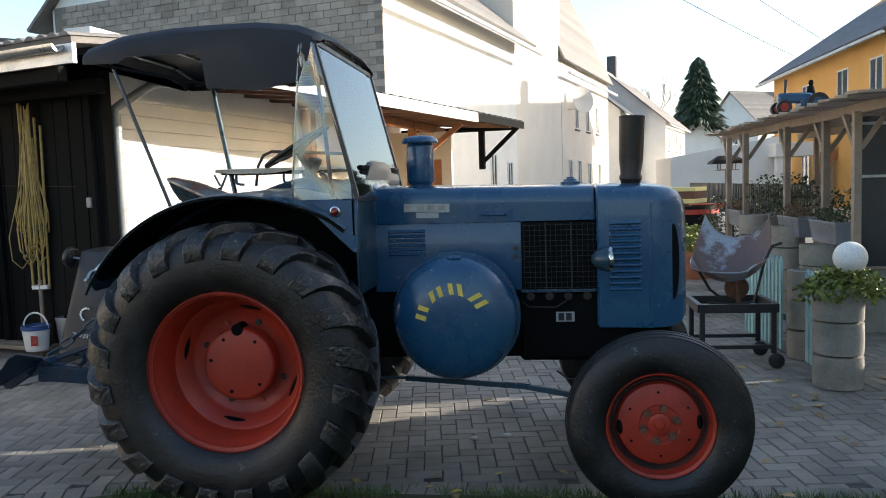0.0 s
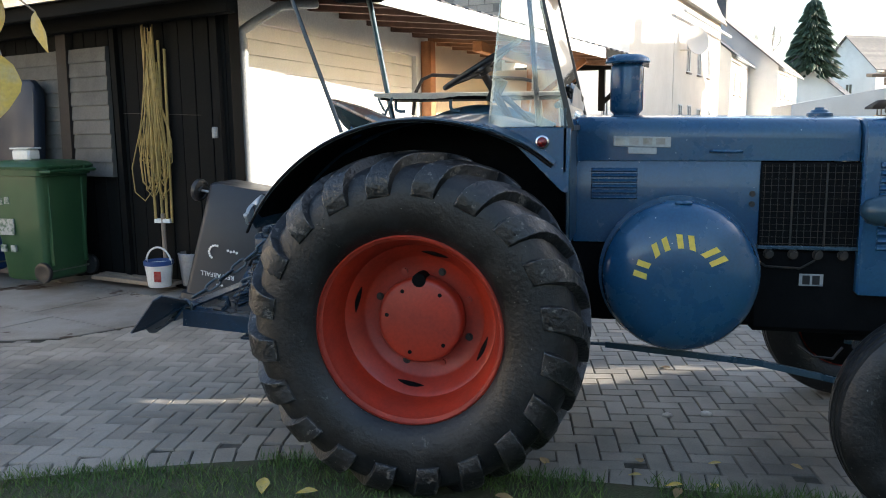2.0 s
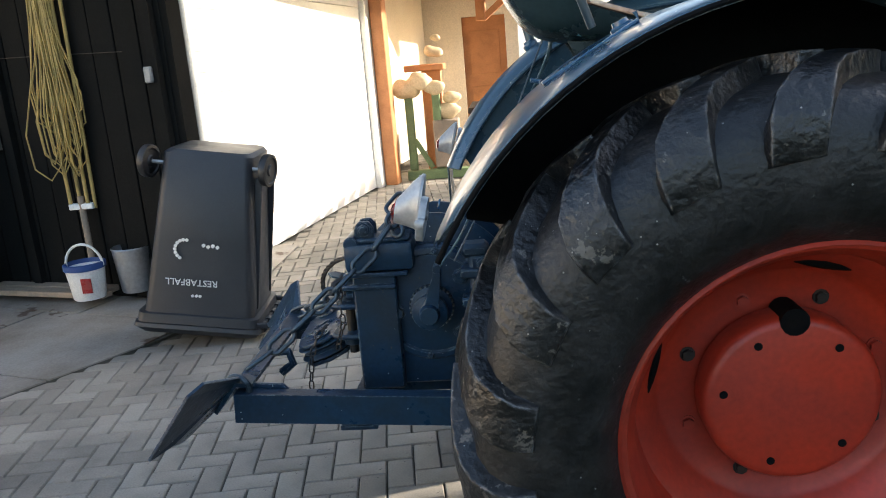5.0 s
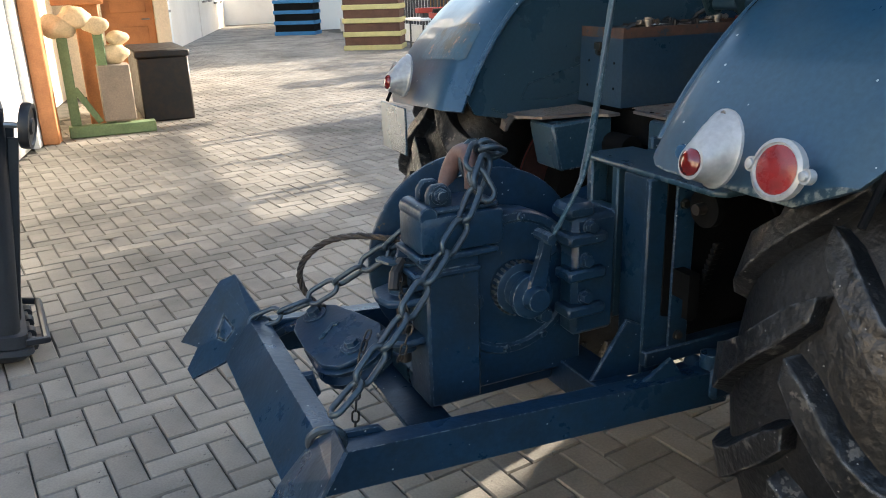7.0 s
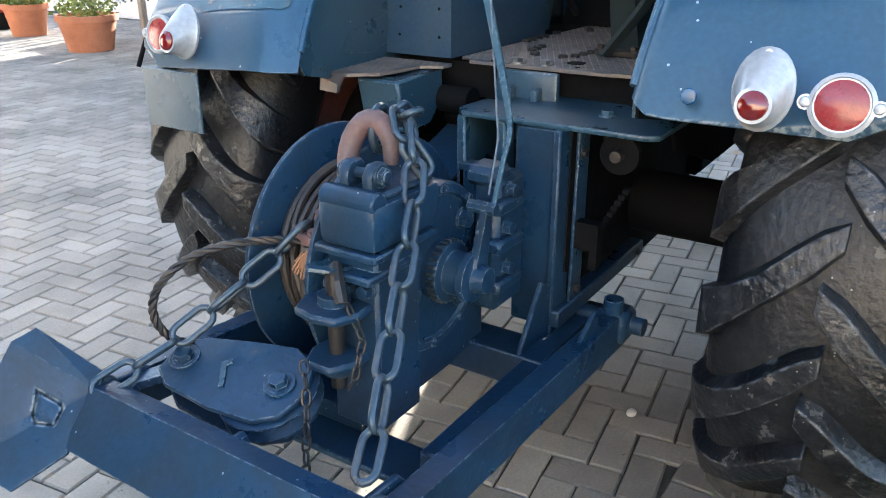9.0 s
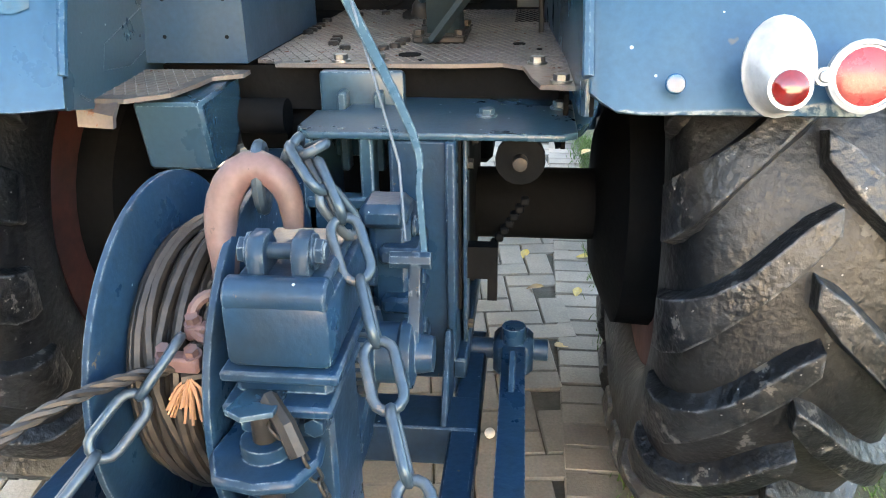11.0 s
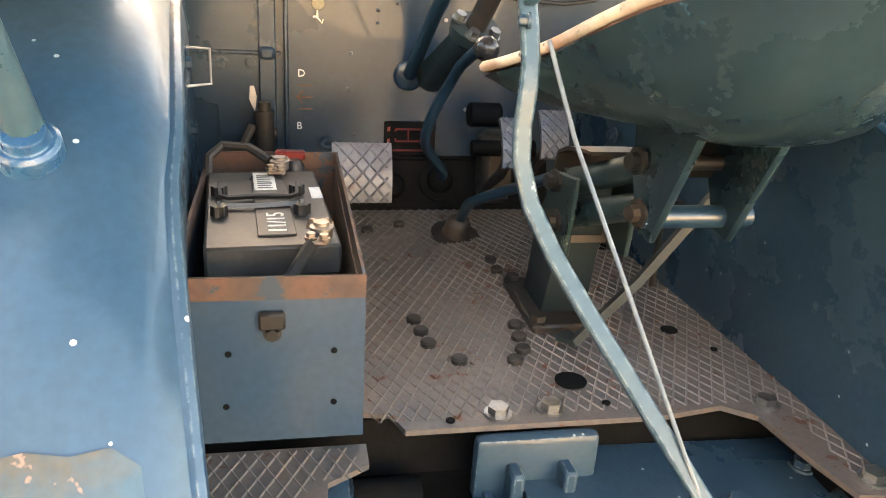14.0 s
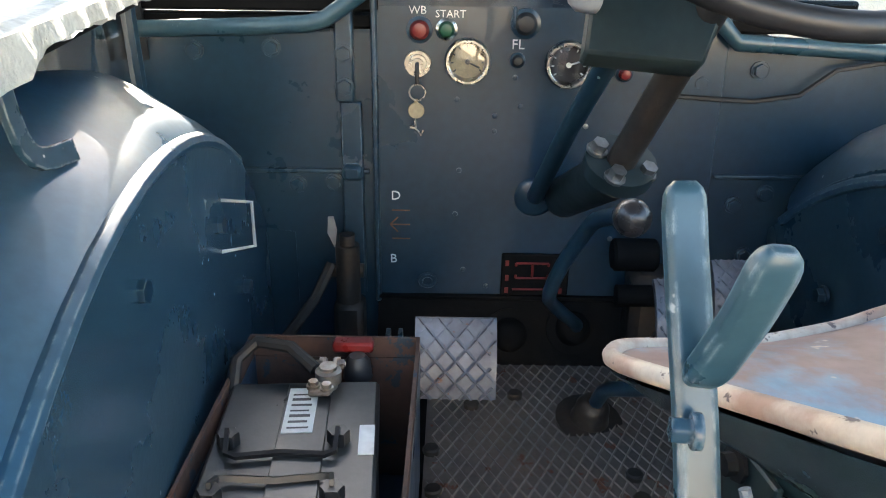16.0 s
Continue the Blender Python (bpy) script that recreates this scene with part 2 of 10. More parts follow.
def glass(name, tint=(1, 1, 1), rough=0.0, mixing=0.85):
    m = bpy.data.materials.new(name)
    m.use_nodes = True
    n, l = m.node_tree.nodes, m.node_tree.links
    g = n.new("ShaderNodeBsdfGlossy")
    g.inputs["Roughness"].default_value = rough + 0.03
    tr = n.new("ShaderNodeBsdfTransparent")
    tr.inputs["Color"].default_value = (*tint, 1)
    fr = n.new("ShaderNodeFresnel")
    fr.inputs["IOR"].default_value = 1.45
    ad = n.new("ShaderNodeMath")
    ad.operation = 'ADD'
    ad.inputs[1].default_value = 1 - mixing - 0.04
    l.new(fr.outputs["Fac"], ad.inputs[0])
    mx = n.new("ShaderNodeMixShader")
    l.new(ad.outputs["Value"], mx.inputs["Fac"])
    l.new(tr.outputs["BSDF"], mx.inputs[1])
    l.new(g.outputs["BSDF"], mx.inputs[2])
    l.new(mx.outputs["Shader"], n["Material Output"].inputs["Surface"])
    return m


BLUE = surf("blue_paint", (0.010, 0.066, 0.148), (0.020, 0.078, 0.140), 0.27, s1=2.5, s2=90, bump=0.06, chips=(0.22, 0.28, 0.32), chip_at=0.765, chip_scale=60, coat=0.3, rough_var=0.1, edge=0.003, wear=(0.16, 0.24, 0.30), specks=(45, 0.11, 0.09, (0.45, 0.49, 0.51)))
BLUE_FENDER = surf("weathered_mudguard_paint", (0.013, 0.056, 0.106), (0.030, 0.072, 0.108), 0.34, s1=2.2, s2=90, bump=0.1, chips=(0.13, 0.105, 0.085), chip_at=0.70, chip_scale=8, coat=0.3, rough_var=0.14, edge=0.003, wear=(0.20, 0.24, 0.26), specks=(42, 0.11, 0.12, (0.45, 0.47, 0.48)))
BLUE_DULL = surf("dull_blue_paint", (0.019, 0.052, 0.080), (0.025, 0.057, 0.081), 0.28, rough_var=0.06, s1=4, s2=110, bump=0.2, chips=(0.10, 0.08, 0.06), chip_at=0.80, chip_scale=45, edge=0.003, wear=(0.24, 0.29, 0.31), specks=(50, 0.11, 0.10, (0.4, 0.42, 0.42)))
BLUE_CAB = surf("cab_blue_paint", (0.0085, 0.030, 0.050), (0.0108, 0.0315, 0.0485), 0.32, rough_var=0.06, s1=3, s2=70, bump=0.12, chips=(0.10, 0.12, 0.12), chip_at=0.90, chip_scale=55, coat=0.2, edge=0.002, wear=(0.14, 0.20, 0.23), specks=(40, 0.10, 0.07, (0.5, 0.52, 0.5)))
BLUE_WINCH = surf("winch_blue_paint", (0.010, 0.035, 0.070), (0.012, 0.026, 0.042), 0.34, s1=7, s2=80, bump=0.45, dist=0.002, chips=(0.10, 0.07, 0.05), chip_at=0.69, chip_scale=40, edge=0.0035, wear=(0.18, 0.22, 0.25), specks=(60, 0.12, 0.10, (0.34, 0.36, 0.36)))
TEAL = surf("teal_worn_paint", (0.022, 0.060, 0.082), (0.036, 0.078, 0.096), 0.32, s1=9, s2=90, bump=0.2, chips=(0.30, 0.33, 0.33), chip_at=0.70, chip_scale=30, edge=0.003, wear=(0.25, 0.30, 0.32))
GREEN_OLD = surf("old_green_paint", (0.016, 0.034, 0.034), (0.028, 0.050, 0.050), 0.34, s1=8, s2=70, chips=(0.20, 0.28, 0.20), chip_at=0.66, chip_scale=25)
UNDER = surf("black_and_shade", (0.0045, 0.005, 0.0055), (0.008, 0.008, 0.0082), 0.7, s1=6, s2=60, bump=0.4, dist=0.003)
RED = surf("orange_red_paint", (0.37, 0.032, 0.014), (0.27, 0.026, 0.014), 0.45, s1=5, s2=70, bump=0.12, chips=(0.10, 0.07, 0.05), chip_at=0.74, chip_scale=40)
# dull wheel red, darkened to paint the shade inside rims and grooves
RED_SHADED = surf("shaded_red_paint", (0.085, 0.024, 0.018), (0.028, 0.018, 0.015), 0.75, s1=6, s2=70, bump=0.3)
RUBBER = surf("tyre_rubber", (0.0048, 0.0052, 0.006), (0.018, 0.0182, 0.019), 0.46, s1=6, s2=60, mix=(0.46, 0.72), bump=0.7, dist=0.005, fine=0.4, chips=(0.065, 0.064, 0.062), chip_at=0.66, chip_scale=17, specks=(75, 0.14, 0.07, (0.22, 0.215, 0.205)))
TREAD = surf("dusty_tread_rubber", (0.0048, 0.0052, 0.006), (0.018, 0.0185, 0.0195), 0.40, s1=9, s2=48, mix=(0.47, 0.68), bump=0.9, dist=0.007, fine=0.45, chips=(0.095, 0.086, 0.075), chip_at=0.605, chip_scale=20, edge=0.009, wear=(0.13, 0.132, 0.135), specks=(95, 0.15, 0.10, (0.24, 0.23, 0.215)))
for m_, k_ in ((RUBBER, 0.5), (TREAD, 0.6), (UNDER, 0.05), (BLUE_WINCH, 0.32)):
    # dull rubber, the hand-painted winch, and UNDER with underside shade in its black
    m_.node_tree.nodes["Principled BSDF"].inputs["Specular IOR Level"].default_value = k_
STEEL = surf("bare_steel", (0.36, 0.36, 0.35), (0.22, 0.20, 0.18), 0.38, 1.0, s1=12, s2=120, bump=0.2)
DARK_STEEL = surf("dark_oily_steel", (0.035, 0.034, 0.033), (0.06, 0.045, 0.035), 0.5, 0.6, s1=14, s2=120, bump=0.5)
CHROME = surf("chrome", (0.75, 0.75, 0.74), (0.6, 0.6, 0.6), 0.12, 1.0, s1=8, bump=0.0, rough_var=0.06)
SILVER = surf("silver_lamp_paint", (0.40, 0.41, 0.415), (0.33, 0.34, 0.35), 0.38, 0.3, s1=6, s2=90, bump=0.05)
RUST = surf("rusty_steel", (0.16, 0.072, 0.04), (0.09, 0.055, 0.04), 0.8, 0.2, s1=18, s2=110, bump=0.6, dist=0.002)
PINK_RUST = surf("faded_red_hook_paint", (0.156, 0.087, 0.080), (0.098, 0.062, 0.055), 0.5, s1=14, s2=110, bump=0.4, chips=(0.08, 0.05, 0.045), chip_at=0.62)
CABLE = surf("greasy_wire_rope", (0.034, 0.030, 0.027), (0.068, 0.055, 0.046), 0.5, 0.5, s1=25, s2=150, bump=0.5)
CHECKER = surf("worn_checker_plate", (0.165, 0.130, 0.112), (0.10, 0.10, 0.104), 0.45, 0.3, s1=6, s2=120, bump=0.4, chips=(0.15, 0.06, 0.035), chip_at=0.62, chip_scale=30)
CHECKER_RIB = surf("rubbed_checker_ribs", (0.27, 0.225, 0.195), (0.17, 0.16, 0.152), 0.38, 0.45, s1=8, s2=120, bump=0.2, chips=(0.14, 0.06, 0.035), chip_at=0.62, chip_scale=30)
RED_LENS = surf("red_lens", (0.17, 0.008, 0.007), (0.11, 0.006, 0.006), 0.10, s1=30, s2=200, bump=0.1, coat=0.6)
RED_REFL = surf("red_reflector", (0.27, 0.022, 0.024), (0.21, 0.018, 0.018), 0.28, s1=30, s2=300, bump=0.3, coat=0.3)
BLACK_CLOTH = surf("black_canopy_cloth", (0.006, 0.008, 0.013), (0.011, 0.013, 0.019), 0.62, s1=4, s2=150, bump=0.3, dist=0.002)
BLACK = surf("black_plastic", (0.014, 0.014, 0.015), (0.024, 0.024, 0.025), 0.42, s1=6, s2=100, bump=0.15)
BLACK_RUBBER = surf("black_rubber_cable", (0.012, 0.012, 0.012), (0.02, 0.02, 0.02), 0.5, s1=10, bump=0.1)
WHITE_PAINT = surf("white_mark_paint", (0.75, 0.76, 0.74), (0.6, 0.62, 0.6), 0.6, s1=20, bump=0.2)
YELLOW = surf("yellow_paint", (0.78, 0.60, 0.10), (0.70, 0.54, 0.10), 0.5, s1=15, bump=0.2)
CLEAR = glass("clear_pane")
VINYL = glass("clear_creased_vinyl", (0.92, 0.95, 0.96), 0.12, 0.78)
PAVER = surf("grey_concrete_paver", (0.250, 0.225, 0.190), (0.130, 0.119, 0.102), 0.82, s1=0.9, mix=(0.44, 0.66), s2=120, bump=0.5, dist=0.002, rand=0.18, island=0.18, chips=(0.085, 0.076, 0.068), chip_at=0.68, chip_scale=18)
JOINT = surf("sandy_joint", (0.075, 0.066, 0.054), (0.04, 0.042, 0.030), 0.95, s1=6, s2=120, bump=0.6, dist=0.004)
CONCRETE = surf("old_concrete", (0.27, 0.25, 0.225), (0.15, 0.125, 0.10), 0.9, s1=1.1, s2=70, bump=0.5, dist=0.003, chips=(0.075, 0.05, 0.035), chip_at=0.60, chip_scale=1.7)
SOIL = surf("garden_soil", (0.05, 0.038, 0.026), (0.08, 0.06, 0.04), 0.95, s1=8, s2=80, bump=0.8, dist=0.01)
RENDER_W = surf("white_render", (0.78, 0.77, 0.74), (0.70, 0.69, 0.66), 0.9, s1=0.8, s2=60, bump=0.3, dist=0.003)
RENDER_C = surf("cream_render", (0.72, 0.62, 0.48), (0.66, 0.56, 0.43), 0.9, s1=0.8, s2=60, bump=0.3, dist=0.003)
RENDER_P = surf("pale_warm_render", (0.74, 0.68, 0.60), (0.68, 0.62, 0.54), 0.9, s1=0.8, s2=60, bump=0.3, dist=0.003)
RENDER_Y = surf("yellow_render", (0.66, 0.36, 0.10), (0.60, 0.33, 0.10), 0.9, s1=0.8, s2=60, bump=0.3)
# dark stain taken near black and matt: the eave's shade is in it
SHED_DARK = surf("dark_stain_and_shade", (0.0085, 0.009, 0.0088), (0.0125, 0.0122, 0.0115), 0.85, s1=3, s2=60, bump=0.5, dist=0.003)
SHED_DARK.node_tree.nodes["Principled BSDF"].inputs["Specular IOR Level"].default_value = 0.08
ORANGE_WOOD = surf("orange_stained_timber", (0.42, 0.17, 0.06), (0.33, 0.13, 0.05), 0.6, s1=5, s2=70, bump=0.3)
GREY_WOOD = surf("weathered_timber", (0.30, 0.23, 0.17), (0.22, 0.18, 0.14), 0.85, s1=5, s2=60, bump=0.5, dist=0.003, rand=0.12)
ROOF_DARK = surf("dark_slate_roof", (0.045, 0.048, 0.055), (0.07, 0.07, 0.075), 0.6, s1=4, s2=40, bump=0.4, island=0.2)
ROOF_GREY = surf("grey_roof_tile", (0.16, 0.15, 0.14), (0.22, 0.20, 0.18), 0.8, s1=3, s2=40, bump=0.4, island=0.18)
ZINC = surf("zinc_sheet", (0.5, 0.51, 0.52), (0.4, 0.41, 0.42), 0.35, 0.8, s1=3, s2=40, bump=0.1)
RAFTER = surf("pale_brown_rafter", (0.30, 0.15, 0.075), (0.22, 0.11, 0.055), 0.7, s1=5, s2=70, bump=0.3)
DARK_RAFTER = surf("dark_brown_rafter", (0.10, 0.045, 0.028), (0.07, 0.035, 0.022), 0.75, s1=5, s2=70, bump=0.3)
PVC_GREY = surf("grey_pipe", (0.28, 0.29, 0.29), (0.22, 0.23, 0.23), 0.4, s1=3, s2=60, bump=0.05)

# ---- ground ----
WX, WY = 0.155, 0.988                     # run of the house row, away from the lawn


def wall_pt(s, off=0.0, z=0.0):
    """A place s metres along the garage wall, off metres out into the yard."""
    return Vector((-2.46 + s * WX + off * WY, 4.5 + s * WY - off * WX, z))


def lawn_edge(x):
    """The y of the lawn's edge; the kerb bends away behind the tractor."""
    return -0.56 if x > -0.45 else -0.56 - 0.36 * (-0.45 - x) ** 1.25


bm = nb()
xs = [-400, -120, -40, -15, -9, -6] + [-5 + i * 0.5 for i in range(25)] + [9, 13, 20, 50, 140, 400]
ys = [-300, -80, -20, -8, -5] + [-4 + i * 0.5 for i in range(30)] + [14, 20, 40, 90, 250, 900]
grid = [[bm.verts.new((x, y, -0.012)) for y in ys] for x in xs]
for a, b in zip(grid, grid[1:]):
    for j in range(len(ys) - 1):
        bm.faces.new((a[j], b[j], b[j + 1], a[j + 1]))
single("ground", bm, JOINT, "earth and sandy joints under the paved yard", "ground", kind="structure")

LAWN = surf("lawn_earth", (0.045, 0.055, 0.02), (0.06, 0.05, 0.028), 0.95, s1=10, s2=90, bump=0.8, dist=0.01)
bm = nb()
top = [(-6 + i * 0.1, lawn_edge(-6 + i * 0.1) - 0.09) for i in range(121)]
vs0 = [bm.verts.new((x, y, 0.006)) for x, y in top]
vs1 = [bm.verts.new((x, min(y - 0.4, -1.2) if x > -2.5 else y - 0.4, 0.014)) for x, y in top]
vs2 = [bm.verts.new((x, -14, 0.014)) for x, y in top]
for a, b in ((vs0, vs1), (vs1, vs2)):
    for i in range(len(a) - 1):
        bm.faces.new((a[i], a[i + 1], b[i + 1], b[i]))
lawn = single("lawn", bm, LAWN, "short green lawn along the paving", "lawn", kind="structure")

# grass blades near the kerb
GRASS = surf("grass_blade", (0.055, 0.12, 0.02), (0.10, 0.15, 0.03), 0.6, s1=3, s2=40, bump=0, island=0.35)
rng = np.random.default_rng(5)
gv, gf = [], []
for _ in range(46000):
    x = rng.uniform(-3.4, 3.6)
    d = rng.random() ** 1.5 * 1.75
    y = lawn_edge(x) - 0.075 + 0.03 * rng.standard_normal() - d
    if math.hypot((x - 0.015) / 0.22, (y + 0.79) / 0.19) < 1 or math.hypot((x - 2.06) / 0.15, (y + 0.80) / 0.11) < 1:
        continue
    if noise.noise((x * 2.1, y * 2.1, 0)) < -0.30:
        continue
    h = rng.uniform(0.018, 0.05) * (1.25 if d < 0.12 else 1)
    a = rng.uniform(0, 6.283)
    w = rng.uniform(0.0012, 0.0026)
    cx, sx = math.cos(a), math.sin(a)
    lean = rng.uniform(0.1, 0.9) * h
    la = rng.uniform(0, 6.283)
    lx, ly = lean * math.cos(la), lean * math.sin(la)
    k = len(gv)
    gv += [(x - w * cx, y - w * sx, 0.008), (x + w * cx, y + w * sx, 0.008), (x + w * 0.8 * cx + lx * 0.4, y + w * 0.8 * sx + ly * 0.4, h * 0.6),
           (x - w * 0.8 * cx + lx * 0.4, y - w * 0.8 * sx + ly * 0.4, h * 0.6), (x + lx, y + ly, h)]
    gf += [(k, k + 1, k + 2, k + 3), (k + 3, k + 2, k + 4)]
me = bpy.data.meshes.new("grass")
me.from_pydata(gv, [], gf)
me.materials.append(GRASS)
tagged(new("grass", me), "blades of mown grass with bare patches", "grass", kind="stuff")

# ---- garage with the sunlit sectional door, and the roofed porch beyond ----


def wall_mat(off=0.0):
    """Local x along the wall, y out into the yard, z up."""
    return Matrix(((WX, WY, 0, -2.46 + off * WY), (WY, -WX, 0, 4.5 - off * WX), (0, 0, 1, 0), (0, 0, 0, 1)))


WM = wall_mat()
bm = nb()
box(bm, -1.75, -1.38, -0.3, 0.0, 0, 3.2, m=WM)
box(bm, 2.58, 3.0, -0.3, 0.0, 0, 3.2, m=WM)
box(bm, -1.38, 2.58, -0.3, 0.0, 2.55, 3.2, m=WM)
box(bm, -1.75, 3.0, -5.0, -4.7, 0, 3.2, m=WM)
single("wall_garage", bm, RENDER_W, "white rendered garage wall", "wall", kind="structure")
DOOR_W = surf("white_door_sheet", (0.74, 0.73, 0.70), (0.68, 0.67, 0.64), 0.55, s1=1.5, s2=90, bump=0.1)
gd = thing("garage_door", "closed white sectional garage door with ribbed sheet panels", "garage door", wall_pt(0.67), kind="structure")
for i in range(17):
    bm = nb()
    box(bm, -1.378, 2.578, -0.11, -0.07, i * 0.15 + 0.003, i * 0.15 + 0.1495, bev=0.004, m=WM)
    part("slat", bm, DOOR_W, gd)
# gutter pipe, teal jamb and switch at the garage corner
bm = nb()
p = wall_pt(-1.62, 0.12)
tube(bm, [p + Vector((0, 0, z)) for z in (0, 1.0, 2.36)], 0.052, 14)
for z in (0.5, 1.4, 2.2):
    cyl(bm, p + Vector((0, 0, z)), p + Vector((0, 0, z + 0.05)), 0.058, seg=14)
q = wall_pt(-1.0, 0.55, 2.72)
tube(bm, [p + Vector((0, 0, 2.34)), p + Vector((0.0, 0, 2.42)), p + Vector((0.05, 0.05, 2.47)), p.lerp(q, 0.5) + Vector((0, 0, 1.31)), q], 0.045, 12)
single("downpipe", bm, PVC_GREY, "grey rain downpipe at the garage corner", "downpipe", kind="structure")
bm = nb()
box(bm, -1.80, -1.72, -0.05, 0.02, 0, 2.6, bev=0.006, m=WM)
TEAL_TRIM = surf("teal_trim", (0.09, 0.25, 0.25), (0.07, 0.2, 0.2), 0.6, s1=4, bump=0.2)
single("door_post", bm, TEAL_TRIM, "teal painted timber post beside the downpipe", "post", kind="structure")
sw = thing("light_switch", "grey outdoor switch box with conduit on the shed corner", "switch", wall_pt(-1.92, 0.0, 1.5))
bm = nb()
box(bm, -1.97, -1.87, 0.0, 0.05, 1.46, 1.56, bev=0.008, m=WM)
part("switch_box", bm, PVC_GREY, sw)
bm = nb()
tube(bm, [wall_pt(-1.92, 0.03, z) for z in (1.56, 1.9, 2.5)], 0.01, 6)
part("conduit", bm, PVC_GREY, sw)

# roof over the garage and the porch; its edge draws away from the wall towards the porch


def edge_off(s):
    return 1.30 + 0.126 * (s + 1.1)


bm = nb()
loft(bm, [[WM @ Vector((s, -3.0, 3.40)), WM @ Vector((s, edge_off(s), 2.80)), WM @ Vector((s, edge_off(s), 2.74)), WM @ Vector((s, -3.0, 3.34))] for s in (-2.3, 2.0, 7.95)])
single("porch_roof", bm, ROOF_DARK, "low lean-to roof over garage and porch", "roof", kind="structure")
tiles = thing("roof_edging", "row of dark roof tile ends along the lean-to eave", "roof tiles", wall_pt(3.0, 1.5, 2.8), kind="structure")
for i in range(34):
    bm = nb()
    s = -2.2 + i * 0.3
    box(bm, s, s + 0.285, edge_off(s) - 0.42, edge_off(s) + 0.045, 2.807, 2.828, bev=0.004, m=WM @ Matrix.Translation((s, edge_off(s), 2.81)) @ Matrix.Rotation(radians(1.5), 4, 'Y') @ Matrix.Rotation(radians(-7.5), 4, 'X') @ Matrix.Translation((-s, -edge_off(s), -2.81)))
    part("tile", bm, ROOF_DARK, tiles)
bm = nb()
loft(bm, [[WM @ Vector((s, edge_off(s) + o, z)) for o, z in ((0.004, 2.64), (0.030, 2.64), (0.030, 2.80), (0.004, 2.80))] for s in (-2.3, 5.3)])
single("fascia", bm, RENDER_W, "pale fascia board of the lean-to roof", "trim", kind="structure")
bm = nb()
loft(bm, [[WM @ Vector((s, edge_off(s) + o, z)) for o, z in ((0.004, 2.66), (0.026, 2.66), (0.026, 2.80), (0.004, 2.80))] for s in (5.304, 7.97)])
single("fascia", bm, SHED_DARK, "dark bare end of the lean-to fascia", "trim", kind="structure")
porch = thing("porch", "orange timber porch frame with posts, braces and rafters", "porch", wall_pt(3.1), kind="structure")
bm = nb()
box(bm, 2.72, 2.90, 0.004, 0.16, 0, 2.76, bev=0.01, m=WM)
part("post", bm, ORANGE_WOOD, porch)
for s, z0 in ((5.6, 1.95),):
    bm = nb()
    box(bm, s - 0.07, s + 0.07, 0.75, 0.89, z0, 2.74, bev=0.01, m=WM)
    part("post", bm, ORANGE_WOOD, porch)
    bm = nb()
    bar(bm, [wall_pt(s, 0.85, 1.98), wall_pt(s, 1.75, 2.66)], 0.09, 0.09)
    part("brace", bm, ORANGE_WOOD, porch)
# dark bracket under the open end
bm = nb()
box(bm, 7.72, 7.84, 1.55, 1.67, 1.86, 2.72, bev=0.01, m=WM)
part("bracket_post", bm, SHED_DARK, porch)
bm = nb()
bar(bm, [wall_pt(7.78, 1.62, 2.0), wall_pt(7.78, 2.36, 2.68)], 0.08, 0.08)
part("bracket_brace", bm, SHED_DARK, porch)
bm = nb()
box(bm, 7.70, 7.86, -0.2, 2.38, 2.64, 2.74, bev=0.008, m=WM)
part("end_beam", bm, SHED_DARK, porch)
bm = nb()
box(bm, 2.9, 7.7, 0.72, 0.86, 2.60, 2.74, bev=0.01, m=WM)
part("beam", bm, ORANGE_WOOD, porch)
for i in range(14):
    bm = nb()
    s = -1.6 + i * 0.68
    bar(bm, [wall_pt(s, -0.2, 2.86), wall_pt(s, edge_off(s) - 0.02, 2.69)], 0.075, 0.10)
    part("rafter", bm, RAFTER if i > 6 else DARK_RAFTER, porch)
bm = nb()
box(bm, 3.0, 7.9, -0.62, -0.35, 0, 3.2, m=WM)
single("wall_porch", bm, RENDER_C, "cream rendered wall under the porch", "wall", kind="structure")
bm = nb()
box(bm, -2.0, -1.14, 11.16, 11.40, 0, 2.62)
box(bm, -0.42, -0.22, 11.16, 11.40, 0, 2.62)
box(bm, -1.14, -0.42, 11.16, 11.40, 2.08, 2.62)
single("wall_porch_end", bm, RENDER_C, "cream rendered wall closing the porch", "wall", kind="structure")
pd = thing("porch_door", "closed orange wooden house door with brass handle", "door", (-0.78, 11.25, 0), kind="structure")
bm = nb()
box(bm, -1.137, -0.423, 11.24, 11.29, 0, 2.078, bev=0.005)
part("leaf", bm, ORANGE_WOOD, pd)
for z0 in (0.25, 1.15):
    bm = nb()
    box(bm, -1.03, -0.53, 11.226, 11.2395, z0, z0 + 0.7, bev=0.006)
    part("panel", bm, ORANGE_WOOD, pd)
bm = nb()
tube(bm, [(-0.50, 11.24, 1.05), (-0.50, 11.19, 1.05), (-0.61, 11.19, 1.05)], 0.01, 8)
part("handle", bm, STEEL, pd)

